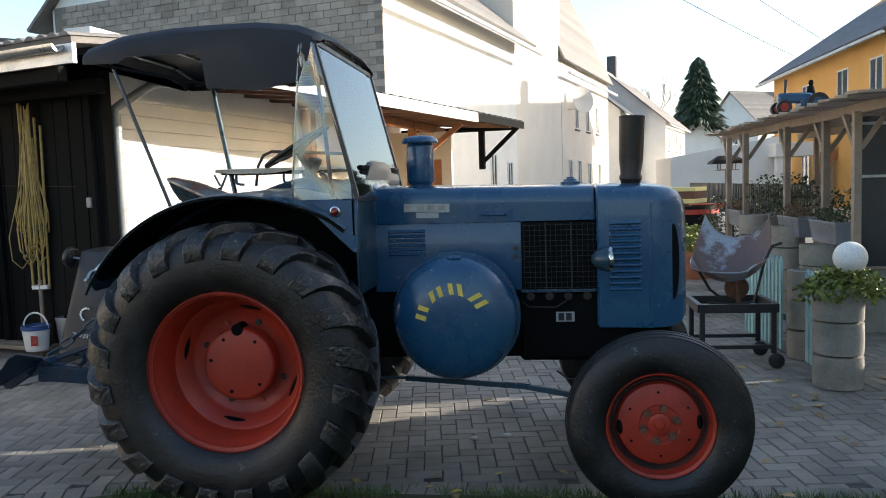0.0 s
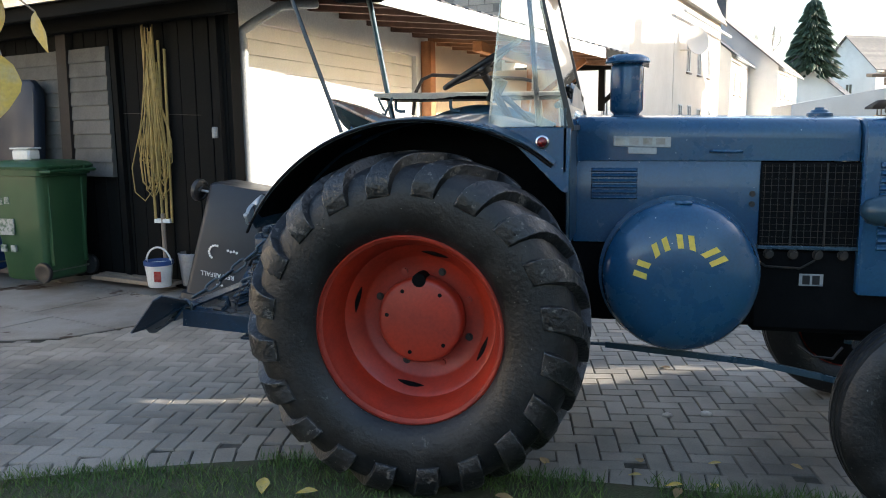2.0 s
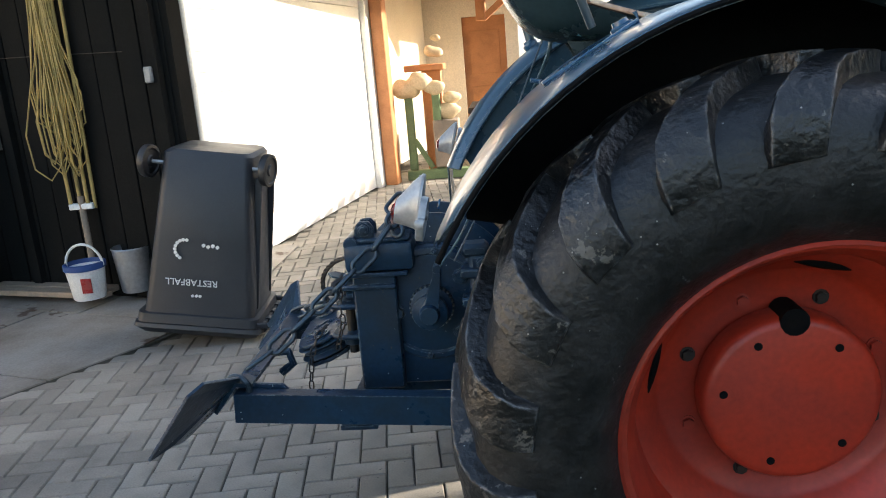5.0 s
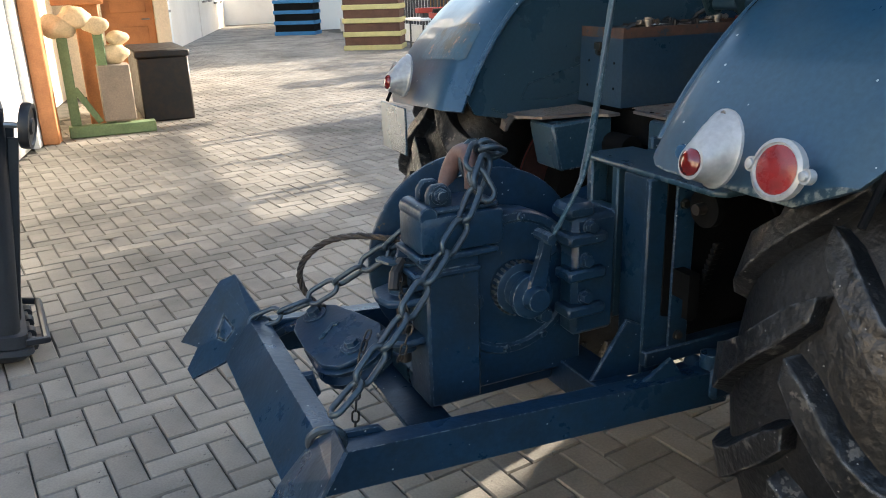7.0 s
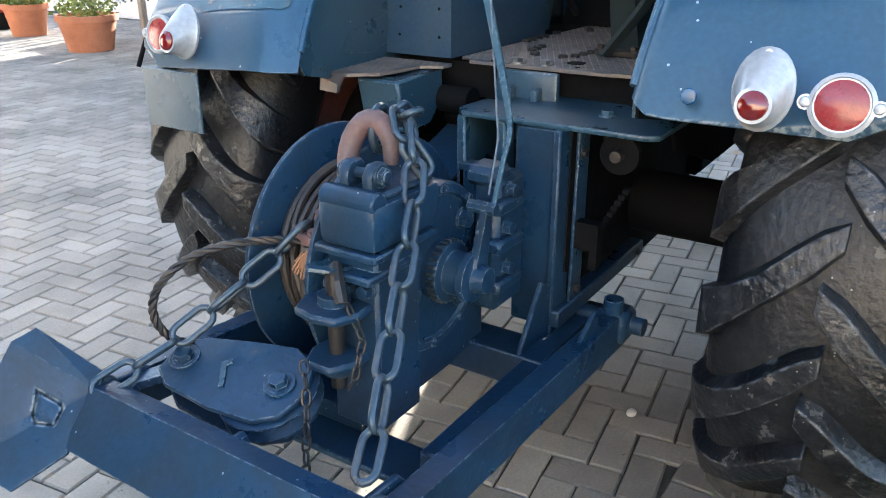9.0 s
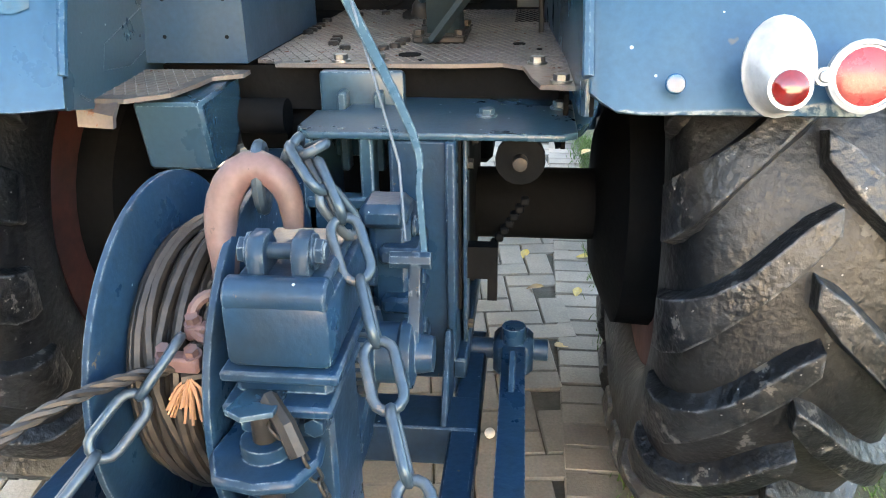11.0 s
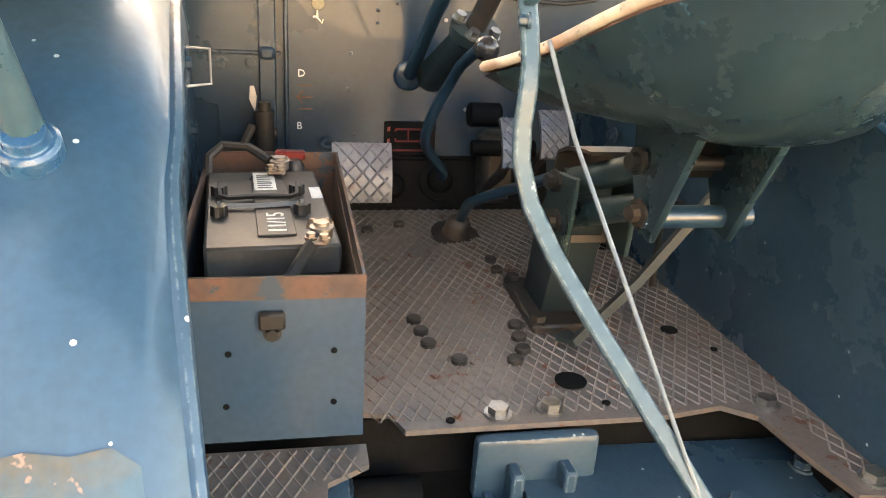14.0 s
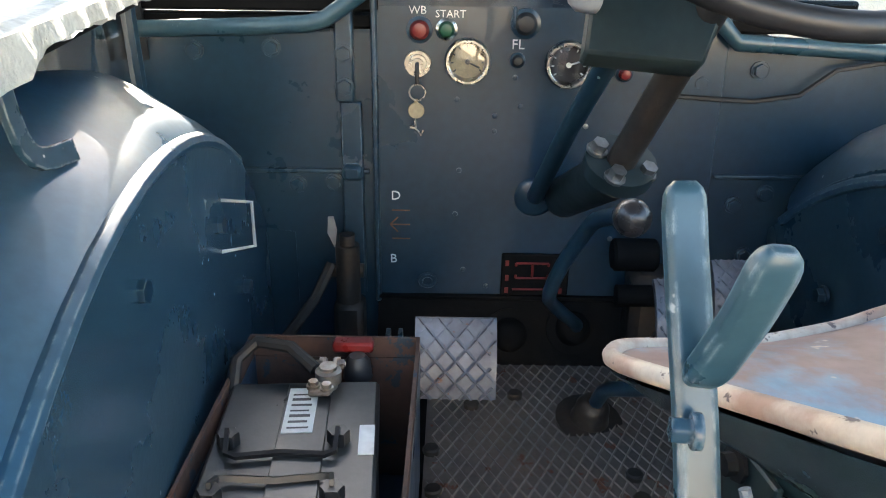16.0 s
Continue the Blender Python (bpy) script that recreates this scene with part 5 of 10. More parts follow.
for s_ in (-1, 1):
    bm = nb()
    th = [24.2 + i * 4.08 for i in range(24)] if s_ > 0 else [26 + i * 4.0 for i in range(27)]
    if s_ > 0:
        # rolled shoulder that overhangs the inner wall
        inner = [(RF + 0.021, 0.58), (RF + 0.029, 0.52), (RF + 0.0305, 0.49), (RF + 0.029, 0.465), (RF + 0.023, 0.44), (RF + 0.014, 0.42), (RF + 0.001, 0.403), (RF - 0.016, 0.390)]
    else:
        inner = [(RF - 0.012, 0.56), (RF - 0.013, 0.49), (RF - 0.016, 0.46), (RF - 0.021, 0.44), (RF - 0.028, 0.43), (RF - 0.036, FEN_IN)]
    over = [(RF - 0.016, FEN_OUT + 0.002), (RF - 0.008, FEN_OUT), (RF - 0.003, FEN_OUT - 0.02), (RF + 0.006, 0.78), (RF + 0.010, 0.66)] + inner
    if s_ < 0:
        over = [(RF - 0.030, FEN_OUT + 0.002), (RF - 0.022, FEN_OUT), (RF - 0.017, FEN_OUT - 0.02), (RF - 0.012, 0.78), (RF - 0.010, 0.66)] + inner
    under = [(r - 0.007, y + 0.003 if y < 0.5 else y) for r, y in over[::-1]]

    def slim(t):
        """Outer edge of the right sheet, cut back towards the cowl."""
        return FEN_OUT + 0.002 - (0.215 * min(1.0, max(0.0, (t - 96) / 26.0)) if s_ < 0 else 0.0)

    def skin(i, t, r, y):
        """A point of the sheet: rear corner cut round, shoulder drawn and swelling towards the front."""
        lift = (1.2 * max(0.0, (0.45 - y) / 0.07) ** 2 if s_ > 0 else 3.0 * max(0.0, (0.48 - y) / 0.06) ** 2) * max(0.0, 1 - i / 6.0) + 6.0 * max(0.0, (y - 0.80) / 0.085) ** 2 * max(0.0, 1 - i / 4.0)
        if s_ > 0:
            draw = lean_in(t)
            swell = 0.046 * min(1.0, max(0.0, (t - 64) / 24.0)) * min(1.0, max(0.0, (y - 0.43) / 0.11)) ** 1.2 * min(1.0, max(0.0, (0.88 - y) / 0.2))
        else:
            draw = -0.058 * min(1.0, max(0.0, (t - 62) / 38.0))
            swell = 0.080 * min(1.0, max(0.0, (t - 88) / 32.0)) * min(1.0, max(0.0, (y - 0.425) / 0.06)) ** 0.7 * min(1.0, max(0.0, (0.70 - y) / 0.18))
            y = min(y, slim(t))
        return arc_pt(t + lift, r + swell, (y + draw * min(1.0, max(0.0, (0.66 - y) / 0.2))) * s_)

    loft(bm, [[skin(i, t, r, y) for r, y in over + under] for i, t in enumerate(th)])
    fender = part("mudguard", bm, BLUE_FENDER, tractor, "blue sheet steel mudguard with worn edges")
    # inner wall
    bm = nb()
    poly = [(p.x, p.z) for p in (arc_pt(t, RF - 0.016 if s_ > 0 else RF - 0.040, 0.42) for t in th[1:25])] + [(0.60, 1.32), (0.60, 1.05), (-0.30, 1.05), (-0.52, 1.045), (-0.66, 1.075)]
    prism(bm, poly, 0.422 if s_ > 0 else -0.428, 0.428 if s_ > 0 else -0.422, XZ)
    if s_ > 0:
        for v in bm.verts:
            v.co.y += -0.012 + 0.052 * max(0.0, (v.co.x + 0.3) / 0.7) - 0.05 * max(0.0, (-0.42 - v.co.x) / 0.25)
    else:
        for v in bm.verts:
            v.co.y += 0.058 * min(1.0, max(0.0, (v.co.x + 0.36) / 0.55))
    wall_in = part("inner_wall", bm, BLUE_DULL, fender)
    # bead along the inner edge
    bm = nb()
    tube(bm, [arc_pt(t, RF - 0.018, 0.391 + lean_in(t)) if s_ > 0 else arc_pt(t, RF - 0.034, -0.424 + 0.058 * min(1.0, max(0.0, (t - 62) / 38.0))) for t in th[1:]], 0.009, 8)
    part("edge_bead", bm, BLUE_FENDER, fender)
    bm = nb()
    tube(bm, [arc_pt(t, RF - (0.016 if s_ > 0 else 0.030), min(FEN_OUT, slim(t)) * s_) for t in th], 0.006, 8)
    part("edge_bead", bm, UNDER, fender)
    # near-black sheets paint the shade under the arch and on the inner wall's wheel side
    shade_profile = [(r - 0.009, y) for r, y in over if 0.45 < y < FEN_OUT - 0.01]
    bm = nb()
    loft(bm, [[skin(i, t, r, y) for r, y in shade_profile] + [skin(i, t, r - 0.003, y) for r, y in shade_profile[::-1]] for i, t in enumerate(th[1:], 1)])
    part("arch_shade", bm, UNDER, fender)
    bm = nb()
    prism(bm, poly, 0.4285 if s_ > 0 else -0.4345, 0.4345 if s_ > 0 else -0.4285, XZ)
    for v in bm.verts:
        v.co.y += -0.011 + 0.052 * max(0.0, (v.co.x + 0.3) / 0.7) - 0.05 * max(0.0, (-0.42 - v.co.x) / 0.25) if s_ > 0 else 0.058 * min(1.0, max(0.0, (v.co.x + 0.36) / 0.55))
    part("wall_shade", bm, UNDER, fender)
    for k, (x, z) in enumerate(((-0.35, 1.42), (-0.05, 1.49), (0.25, 1.44), (0.38, 1.30), (0.05, 1.22), (-0.30, 1.2))):
        bm = nb()
        bolt(bm, (x, s_ * 0.422 + (max(0.0, (x + 0.3) / 0.7) * 0.052 - 0.010 if s_ > 0 else 0.058 * min(1.0, max(0.0, (x + 0.36) / 0.55))), z), (0, -s_, 0), 0.011, 0.012)
        part("rivet_bolt", bm, BLUE_CAB, fender)
    # tail lamp: boat-shaped silver housing with red glass, and round reflector
    d = Vector((-math.cos(radians(12)), 0, math.sin(radians(12)))).normalized()
    lc = Vector((-0.742, s_ * 0.655, 1.163))
    bm = nb()
    m = Matrix.Translation(lc) @ d.to_track_quat('Z', 'X').to_matrix().to_4x4()
    rings = []
    for h, rx, ry, sh in ((0.0, 0.064, 0.046, 0.0), (0.006, 0.064, 0.046, 0.0), (0.010, 0.060, 0.042, 0.0), (0.024, 0.051, 0.038, -0.006), (0.042, 0.037, 0.031, -0.017), (0.056, 0.027, 0.027, -0.026)):
        rings.append([m @ Vector((rx * math.cos(a) + sh, ry * math.sin(a), h)) for a in [2 * math.pi * i / 24 for i in range(24)]])
    loft(bm, rings)
    tl = part("tail_lamp", bm, SILVER, fender, "silver boat-shaped tail lamp with red glass")
    bm = nb()
    o = m @ Vector((-0.026, 0, 0.055))
    lathe(bm, [(0.0225, 0.0), (0.0215, 0.004), (0.015, 0.009), (0.008, 0.011), (0, 0.012)], o, d, 20)
    part("lens", bm, RED_LENS, tl)
    for sx in (-0.052, 0.054):
        bm = nb()
        cyl(bm, m @ Vector((sx, 0, 0.008)), m @ Vector((sx, 0, 0.014)), 0.006, seg=8)
        part("screw", bm, STEEL, tl)
    rc = Vector((-0.735, s_ * 0.765, 1.15))
    bm = nb()
    lathe(bm, [(0.046, -0.01), (0.047, 0.004), (0.041, 0.007), (0.0395, 0.004), (0.0, 0.004), (0.0, -0.01)], rc, d, 28)
    y_ = Vector((0, 1, 0))
    for sg in (-1, 1):
        cyl(bm, rc + y_ * sg * 0.050 - d * 0.01, rc + y_ * sg * 0.050 + d * 0.003, 0.012, seg=12)
    refl = part("reflector", bm, SILVER, fender, "round red reflector in a grey rim")
    bm = nb()
    lathe(bm, [(0.0395, 0.003), (0.03, 0.007), (0.0, 0.009)], rc, d, 24)
    part("lens", bm, RED_REFL, refl)
    for sg in (-1, 1):
        bm = nb()
        lathe(bm, [(0.009, 0.0), (0.007, 0.006), (0.0, 0.008)], rc + y_ * sg * 0.050 + d * 0.002, d, 10)
        part("screw", bm, SILVER, refl)
    bm = nb()
    lathe(bm, [(0.014, 0.0), (0.012, 0.004), (0.0, 0.005)], arc_pt(28.5, RF + 0.008, 0.535 * s_), d, 14)
    part("screw", bm, BLUE, fender)
# flap below the left tail lamp
bm = nb()
box(bm, -0.775, -0.768, 0.60, 0.80, 0.93, 1.075, bev=0.002)
part("plate_holder", bm, BLUE_DULL, tractor, "dull blue plate hanging below the left mudguard")
# worn patch on the left mudguard
WORN = surf("worn_light_blue_patch", (0.032, 0.088, 0.130), (0.075, 0.076, 0.064), 0.42, s1=9, s2=80, mix=(0.50, 0.64), bump=0.5, dist=0.002, chips=(0.26, 0.16, 0.125), chip_at=0.60, chip_scale=22)
bm = nb()
rnd = random.Random(3)
ys = [0.421, 0.440, 0.465, 0.49, 0.52, 0.58, 0.66, 0.70]
rad = [RF + 0.0155, RF + 0.0242, RF + 0.0302, RF + 0.0320, RF + 0.0305, RF + 0.0225, RF + 0.0115, RF + 0.0095]
jag = [[rnd.uniform(-0.2, 0.2) + (0.9 if k in (0, 7) else 0), rnd.uniform(-0.25, 0.25) - (0.9 if k in (0, 7) else 0)] for k in range(8)]
loft(bm, [[arc_pt(33.6 + jag[j][0] + (7.6 + jag[j][1] - jag[j][0]) * i / 6, r + 0.0012, y + lean_in(33.6 + 7.6 * i / 6) * min(1.0, max(0.0, (0.66 - y) / 0.2))) for j, (y, r) in enumerate(zip(ys, rad))] for i in range(7)], closed_ring=False)
part("worn_patch", bm, WORN, tractor, "patch of older flaking pale blue paint")
# bracket and latch rod on the right mudguard
bm = nb()
tube(bm, [arc_pt(52, RF + 0.012, -0.60), arc_pt(53, RF - 0.006, -0.60), arc_pt(53, RF - 0.006, -0.70), arc_pt(68, RF - 0.006, -0.70), arc_pt(68, RF + 0.012, -0.70)], 0.005, 6)
part("number_clip", bm, BLUE, tractor)

# -- bulkhead, cowl and dash --
DX = 0.60
bm = nb()
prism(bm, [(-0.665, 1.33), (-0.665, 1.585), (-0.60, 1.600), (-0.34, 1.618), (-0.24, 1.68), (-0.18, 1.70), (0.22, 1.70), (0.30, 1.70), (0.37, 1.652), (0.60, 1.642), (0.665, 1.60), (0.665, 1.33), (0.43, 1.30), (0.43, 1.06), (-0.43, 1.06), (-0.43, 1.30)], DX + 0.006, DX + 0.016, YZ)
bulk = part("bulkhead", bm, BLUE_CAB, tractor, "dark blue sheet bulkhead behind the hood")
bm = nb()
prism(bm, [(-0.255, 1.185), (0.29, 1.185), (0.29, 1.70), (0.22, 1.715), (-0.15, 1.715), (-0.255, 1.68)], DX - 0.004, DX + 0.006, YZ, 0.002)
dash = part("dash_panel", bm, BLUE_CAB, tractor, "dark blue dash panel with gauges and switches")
bm = nb()
box(bm, DX - 0.012, DX - 0.004, 0.284, 0.294, 1.18, 1.70, bev=0.003)
part("dash_edge", bm, BLUE_CAB, dash)
for y0, y1 in ((0.30, 0.62), (-0.62, -0.26)):
    bm = nb()
    box(bm, DX - 0.002, DX + 0.006, y0, y1, 1.405, 1.413, bev=0.002)
    part("sheet_seam", bm, BLUE_CAB, bulk)
for y, z in ((0.335, 1.50), (0.335, 1.585), (0.42, 1.385), (0.36, 1.39), (0.45, 1.605), (0.57, 1.60), (-0.30, 1.36), (-0.35, 1.38), (-0.22, 1.56), (-0.31, 1.58), (0.33, 1.26), (-0.33, 1.27)):
    bm = nb()
    bolt(bm, (DX + 0.004, y, z), (-1, 0, 0), 0.011, 0.010)
    part("bolt", bm, BLUE_CAB, bulk)
bm = nb()
box(bm, DX - 0.016, DX + 0.006, 0.321, 0.349, 1.525, 1.67, bev=0.003)
box(bm, DX - 0.008, DX + 0.006, 0.310, 0.345, 1.19, 1.525, bev=0.003)
box(bm, DX - 0.022, DX + 0.006, 0.312, 0.343, 1.398, 1.424, bev=0.006)
part("corner_strap", bm, BLUE_CAB, bulk)
# tubes along the top of the bulkhead
for pts in ([(0.575, 0.645, 1.634), (0.575, 0.46, 1.640), (0.575, 0.385, 1.645), (0.575, 0.36, 1.652), (0.575, 0.335, 1.668), (0.575, 0.28, 1.708)], [(0.575, -0.15, 1.70), (0.575, -0.22, 1.665), (0.575, -0.26, 1.625), (0.575, -0.45, 1.615), (0.575, -0.62, 1.60)]):
    bm = nb()
    tube(bm, pts, 0.013, 10)
    part("top_rail", bm, TEAL, bulk)
for y0, y1 in ((0.28, 0.645), (-0.44, -0.16)):
    for k in range(2):
        bm = nb()
        box(bm, 0.600 - 0.006 * k, 0.612, y0, y1, 1.635 + 0.026 * k, 1.659 + 0.026 * k, bev=0.004)
        part("screen_seal", bm, UNDER, bulk)
for y, z in ((0.335, 1.60), (0.335, 1.55)):
    bm = nb()
    bolt(bm, (DX - 0.016, y, z), (-1, 0, 0), 0.011, 0.008)
    part("strap_bolt", bm, BLUE_CAB, bulk)
# cowl sides under the windscreen
for s_ in (-1, 1):
    bm = nb()
    prism(bm, [(0.335, 1.512), (0.636, 1.512), (0.628, 1.245), (0.60, 1.250), (0.36, 1.492)], 0.655 if s_ > 0 else -0.665, 0.665 if s_ > 0 else -0.655, XZ, 0.003)
    part("cowl_side", bm, BLUE, tractor)
    bm = nb()
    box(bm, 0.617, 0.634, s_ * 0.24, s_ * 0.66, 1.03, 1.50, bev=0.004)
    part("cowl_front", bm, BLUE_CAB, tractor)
    bm = nb()
    lathe(bm, [(0.026, 0.0), (0.028, 0.006), (0.022, 0.010), (0.0, 0.010)], (0.52, s_ * 0.665, 1.452), (0, s_, 0), 20)
    ind = part("indicator_lamp", bm, CHROME, tractor, "small round red side lamp in a chrome rim")
    bm = nb()
    lathe(bm, [(0.0215, 0.009), (0.019, 0.022), (0.010, 0.030), (0, 0.032)], (0.52, s_ * 0.665, 1.452), (0, s_, 0), 18)
    part("lens", bm, RED_LENS, ind)
# cowl top closing the gap to the hood
bm = nb()
loft(bm, [hood_ring(0.618, 0.30, 1.585, 1.3, 0.08), hood_ring(0.64, 0.256, 1.566, 1.35, 0.08)])
part("cowl_top", bm, BLUE, tractor)

# -- floor of checker plate --
FZ = 1.08


def checker(bm, poly_test, x0, x1, y0, y1, z, dx=0.0195, dy=0.010):
    """Crossing raised ribs of a checker plate, cut to a region."""
    for sgn in (1, -1):
        k = -60
        while k < 140:
            # rib along the direction (dx, sgn*dy)
            pts = []
            t = -80
            run = []
            L = math.hypot(dx, dy)
            ux, uy = dx / L, sgn * dy / L
            ox, oy = x0 + 0.0, y0 + k * dy * 2
            n = int((x1 - x0) / (0.5 * dx)) + 2
            seg_ = []
            for i in range(n):
                x = ox + i * 0.5 * dx
                y = oy + sgn * i * 0.5 * dy * 1.0
                ok = poly_test(x, y)
                if ok:
                    seg_.append((x, y))
                if (not ok or i == n - 1) and seg_:
                    if len(seg_) > 1:
                        (ax, ay), (bx, by) = seg_[0], seg_[-1]
                        nx, ny = -uy * 0.0017, ux * 0.0017
                        v = [bm.verts.new(p) for p in ((ax - nx, ay - ny, z), (ax, ay, z + 0.0016), (ax + nx, ay + ny, z), (bx - nx, by - ny, z), (bx, by, z + 0.0016), (bx + nx, by + ny, z))]
                        bm.faces.new((v[0], v[3], v[4], v[1]))
                        bm.faces.new((v[1], v[4], v[5], v[2]))
                    seg_ = []
            k += 1


def in_floor(x, y):
    if not (-0.275 < x < 0.56 and -0.415 < y < 0.195):
        return False
    if (x + 0.19) ** 2 + (y + 0.10) ** 2 < 0.022 ** 2:
        return False
    return True


bm = nb()
prism(bm, [(-0.285, 0.06), (-0.285, -0.20), (-0.27, -0.29), (-0.30, -0.33), (-0.40, -0.345), (-0.465, -0.36), (-0.475, -0.42), (0.57, -0.42), (0.57, 0.20), (-0.24, 0.20), (-0.245, 0.165), (-0.285, 0.15)], FZ - 0.008, FZ)
floor_p = part("floor_plate", bm, CHECKER, tractor, "rusty worn checker plate floor")
bm = nb()
checker(bm, lambda x, y: in_floor(x, y) or (-0.465 < x < -0.27 and -0.415 < y < -0.375), -0.48, 0.57, -0.75, 0.6, FZ + 0.0002)
part("checker_ribs", bm, CHECKER_RIB, floor_p, smooth=15)
bm = nb()
prism(bm, [(-0.29, 0.20), (-0.29, 0.42), (-0.52, 0.42), (-0.545, 0.40), (-0.55, 0.33), (-0.50, 0.27), (-0.42, 0.255), (-0.36, 0.25), (-0.33, 0.20)], FZ - 0.020, FZ - 0.012)
step = part("left_step", bm, CHECKER, tractor, "bent corner of worn checker plate")
bm = nb()
checker(bm, lambda x, y: -0.53 < x < -0.295 and 0.27 < y < 0.415 or (-0.36 < x < -0.295 and 0.21 < y < 0.42), -0.56, -0.29, -0.1, 0.75, FZ - 0.0118)
part("checker_ribs", bm, CHECKER_RIB, step, smooth=15)
bm = nb()
loft(bm, [[Vector((-0.515, 0.42, FZ - 0.012)), Vector((-0.545, 0.34, FZ - 0.012)), Vector((-0.545, 0.34, FZ - 0.02)), Vector((-0.515, 0.42, FZ - 0.02))],
          [Vector((-0.545, 0.42, FZ - 0.03)), Vector((-0.575, 0.34, FZ - 0.035)), Vector((-0.565, 0.34, FZ - 0.04)), Vector((-0.535, 0.42, FZ - 0.035))],
          [Vector((-0.55, 0.42, FZ - 0.06)), Vector((-0.58, 0.34, FZ - 0.055)), Vector((-0.57, 0.34, FZ - 0.055)), Vector((-0.54, 0.42, FZ - 0.06))]])
part("step_lip", bm, CHECKER, step)
for i, (x, y) in enumerate(((-0.261, 0.025), (-0.257, -0.048), (-0.274, -0.355), (-0.442, -0.395))):
    bm = nb()
    bolt(bm, (x, y, FZ + 0.002), (0, 0, 1), 0.014, 0.012)
    part("floor_bolt", bm, STEEL, floor_p)
for x, y in ((-0.123, 0.048), (-0.13, -0.035), (-0.07, 0.085), (-0.03, 0.09), (0.01, 0.095), (-0.10, -0.055), (-0.06, -0.06), (-0.02, -0.065), (0.09, 0.185), (0.13, 0.185), (0.17, 0.185), (0.21, 0.185), (0.25, -0.09), (0.20, -0.09), (0.30, 0.19), (0.42, 0.13), (0.45, 0.06)):
    bm = nb()
    lathe(bm, [(0.0125, 0), (0.0125, 0.007), (0.010, 0.0095), (0, 0.010)], (x, y, FZ), (0, 0, 1), 10)
    part("floor_stud", bm, DARK_STEEL, floor_p)
for x, y, r in ((-0.19, -0.10, 0.023), (-0.052, -0.317, 0.014), (-0.27, 0.09, 0.006), (-0.25, -0.13, 0.006), (-0.12, -0.36, 0.006)):
    bm = nb()
    cyl(bm, (x, y, FZ + 0.0004), (x, y, FZ + 0.0024), r, seg=18)
    part("floor_hole", bm, UNDER, floor_p)
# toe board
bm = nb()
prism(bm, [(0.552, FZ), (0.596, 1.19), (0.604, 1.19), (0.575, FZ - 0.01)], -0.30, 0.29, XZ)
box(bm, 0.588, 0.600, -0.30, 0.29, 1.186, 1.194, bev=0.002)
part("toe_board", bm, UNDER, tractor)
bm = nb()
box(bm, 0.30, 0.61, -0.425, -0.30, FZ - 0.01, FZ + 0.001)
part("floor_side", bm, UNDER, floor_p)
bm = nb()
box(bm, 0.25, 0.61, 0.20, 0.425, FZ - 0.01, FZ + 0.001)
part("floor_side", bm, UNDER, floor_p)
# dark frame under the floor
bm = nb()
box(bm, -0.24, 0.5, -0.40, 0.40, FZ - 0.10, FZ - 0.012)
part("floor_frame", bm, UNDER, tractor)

# -- canopy --
bm = nb()
rings = []
for x, zt, zl, w in ((-0.80, 2.30, 2.255, 0.60), (-0.77, 2.345, 2.24, 0.64), (-0.57, 2.395, 2.235, 0.66), (-0.53, 2.40, 2.265, 0.66), (-0.3, 2.42, 2.265, 0.665), (-0.13, 2.425, 2.26, 0.665), (-0.11, 2.425, 2.09, 0.665), (0.15, 2.425, 2.065, 0.665), (0.36, 2.40, 2.10, 0.66), (0.44, 2.37, 2.27, 0.65), (0.47, 2.34, 2.29, 0.62)):
    outer = [(-w - 0.006, zl), (-w - 0.012, (zl + zt) / 2 - 0.02), (-w, zt - 0.055), (-w + 0.05, zt - 0.018), (-w * 0.5, zt + 0.006), (0, zt + 0.012), (w * 0.5, zt + 0.006), (w - 0.05, zt - 0.018), (w, zt - 0.055), (w + 0.012, (zl + zt) / 2 - 0.02), (w + 0.006, zl)]
    outer = [(y, z) for y, z in outer[:-2]] + [(w + 0.012, (max(zl, 2.25) + zt) / 2 - 0.01), (w + 0.006, max(zl, 2.25))]
    inner = [(y * 0.985, z - 0.006 if abs(y) < w * 0.98 else z) for y, z in outer[::-1]]
    rings.append([Vector((x, y, z)) for y, z in outer + inner])
loft(bm, rings)
canopy = part("canopy", bm, BLACK_CLOTH, tractor, "black tarpaulin canopy with creased sides")
bm = nb()
prism(bm, [(-0.62, 2.28), (-0.62, 2.30), (0.0, 2.36), (0.62, 2.30), (0.62, 2.28), (0.63, 2.22), (0.60, 2.21), (0.0, 2.23), (-0.60, 2.21), (-0.63, 2.22)], 0.415, 0.425, YZ)
part("front_flap", bm, BLACK_CLOTH, canopy)
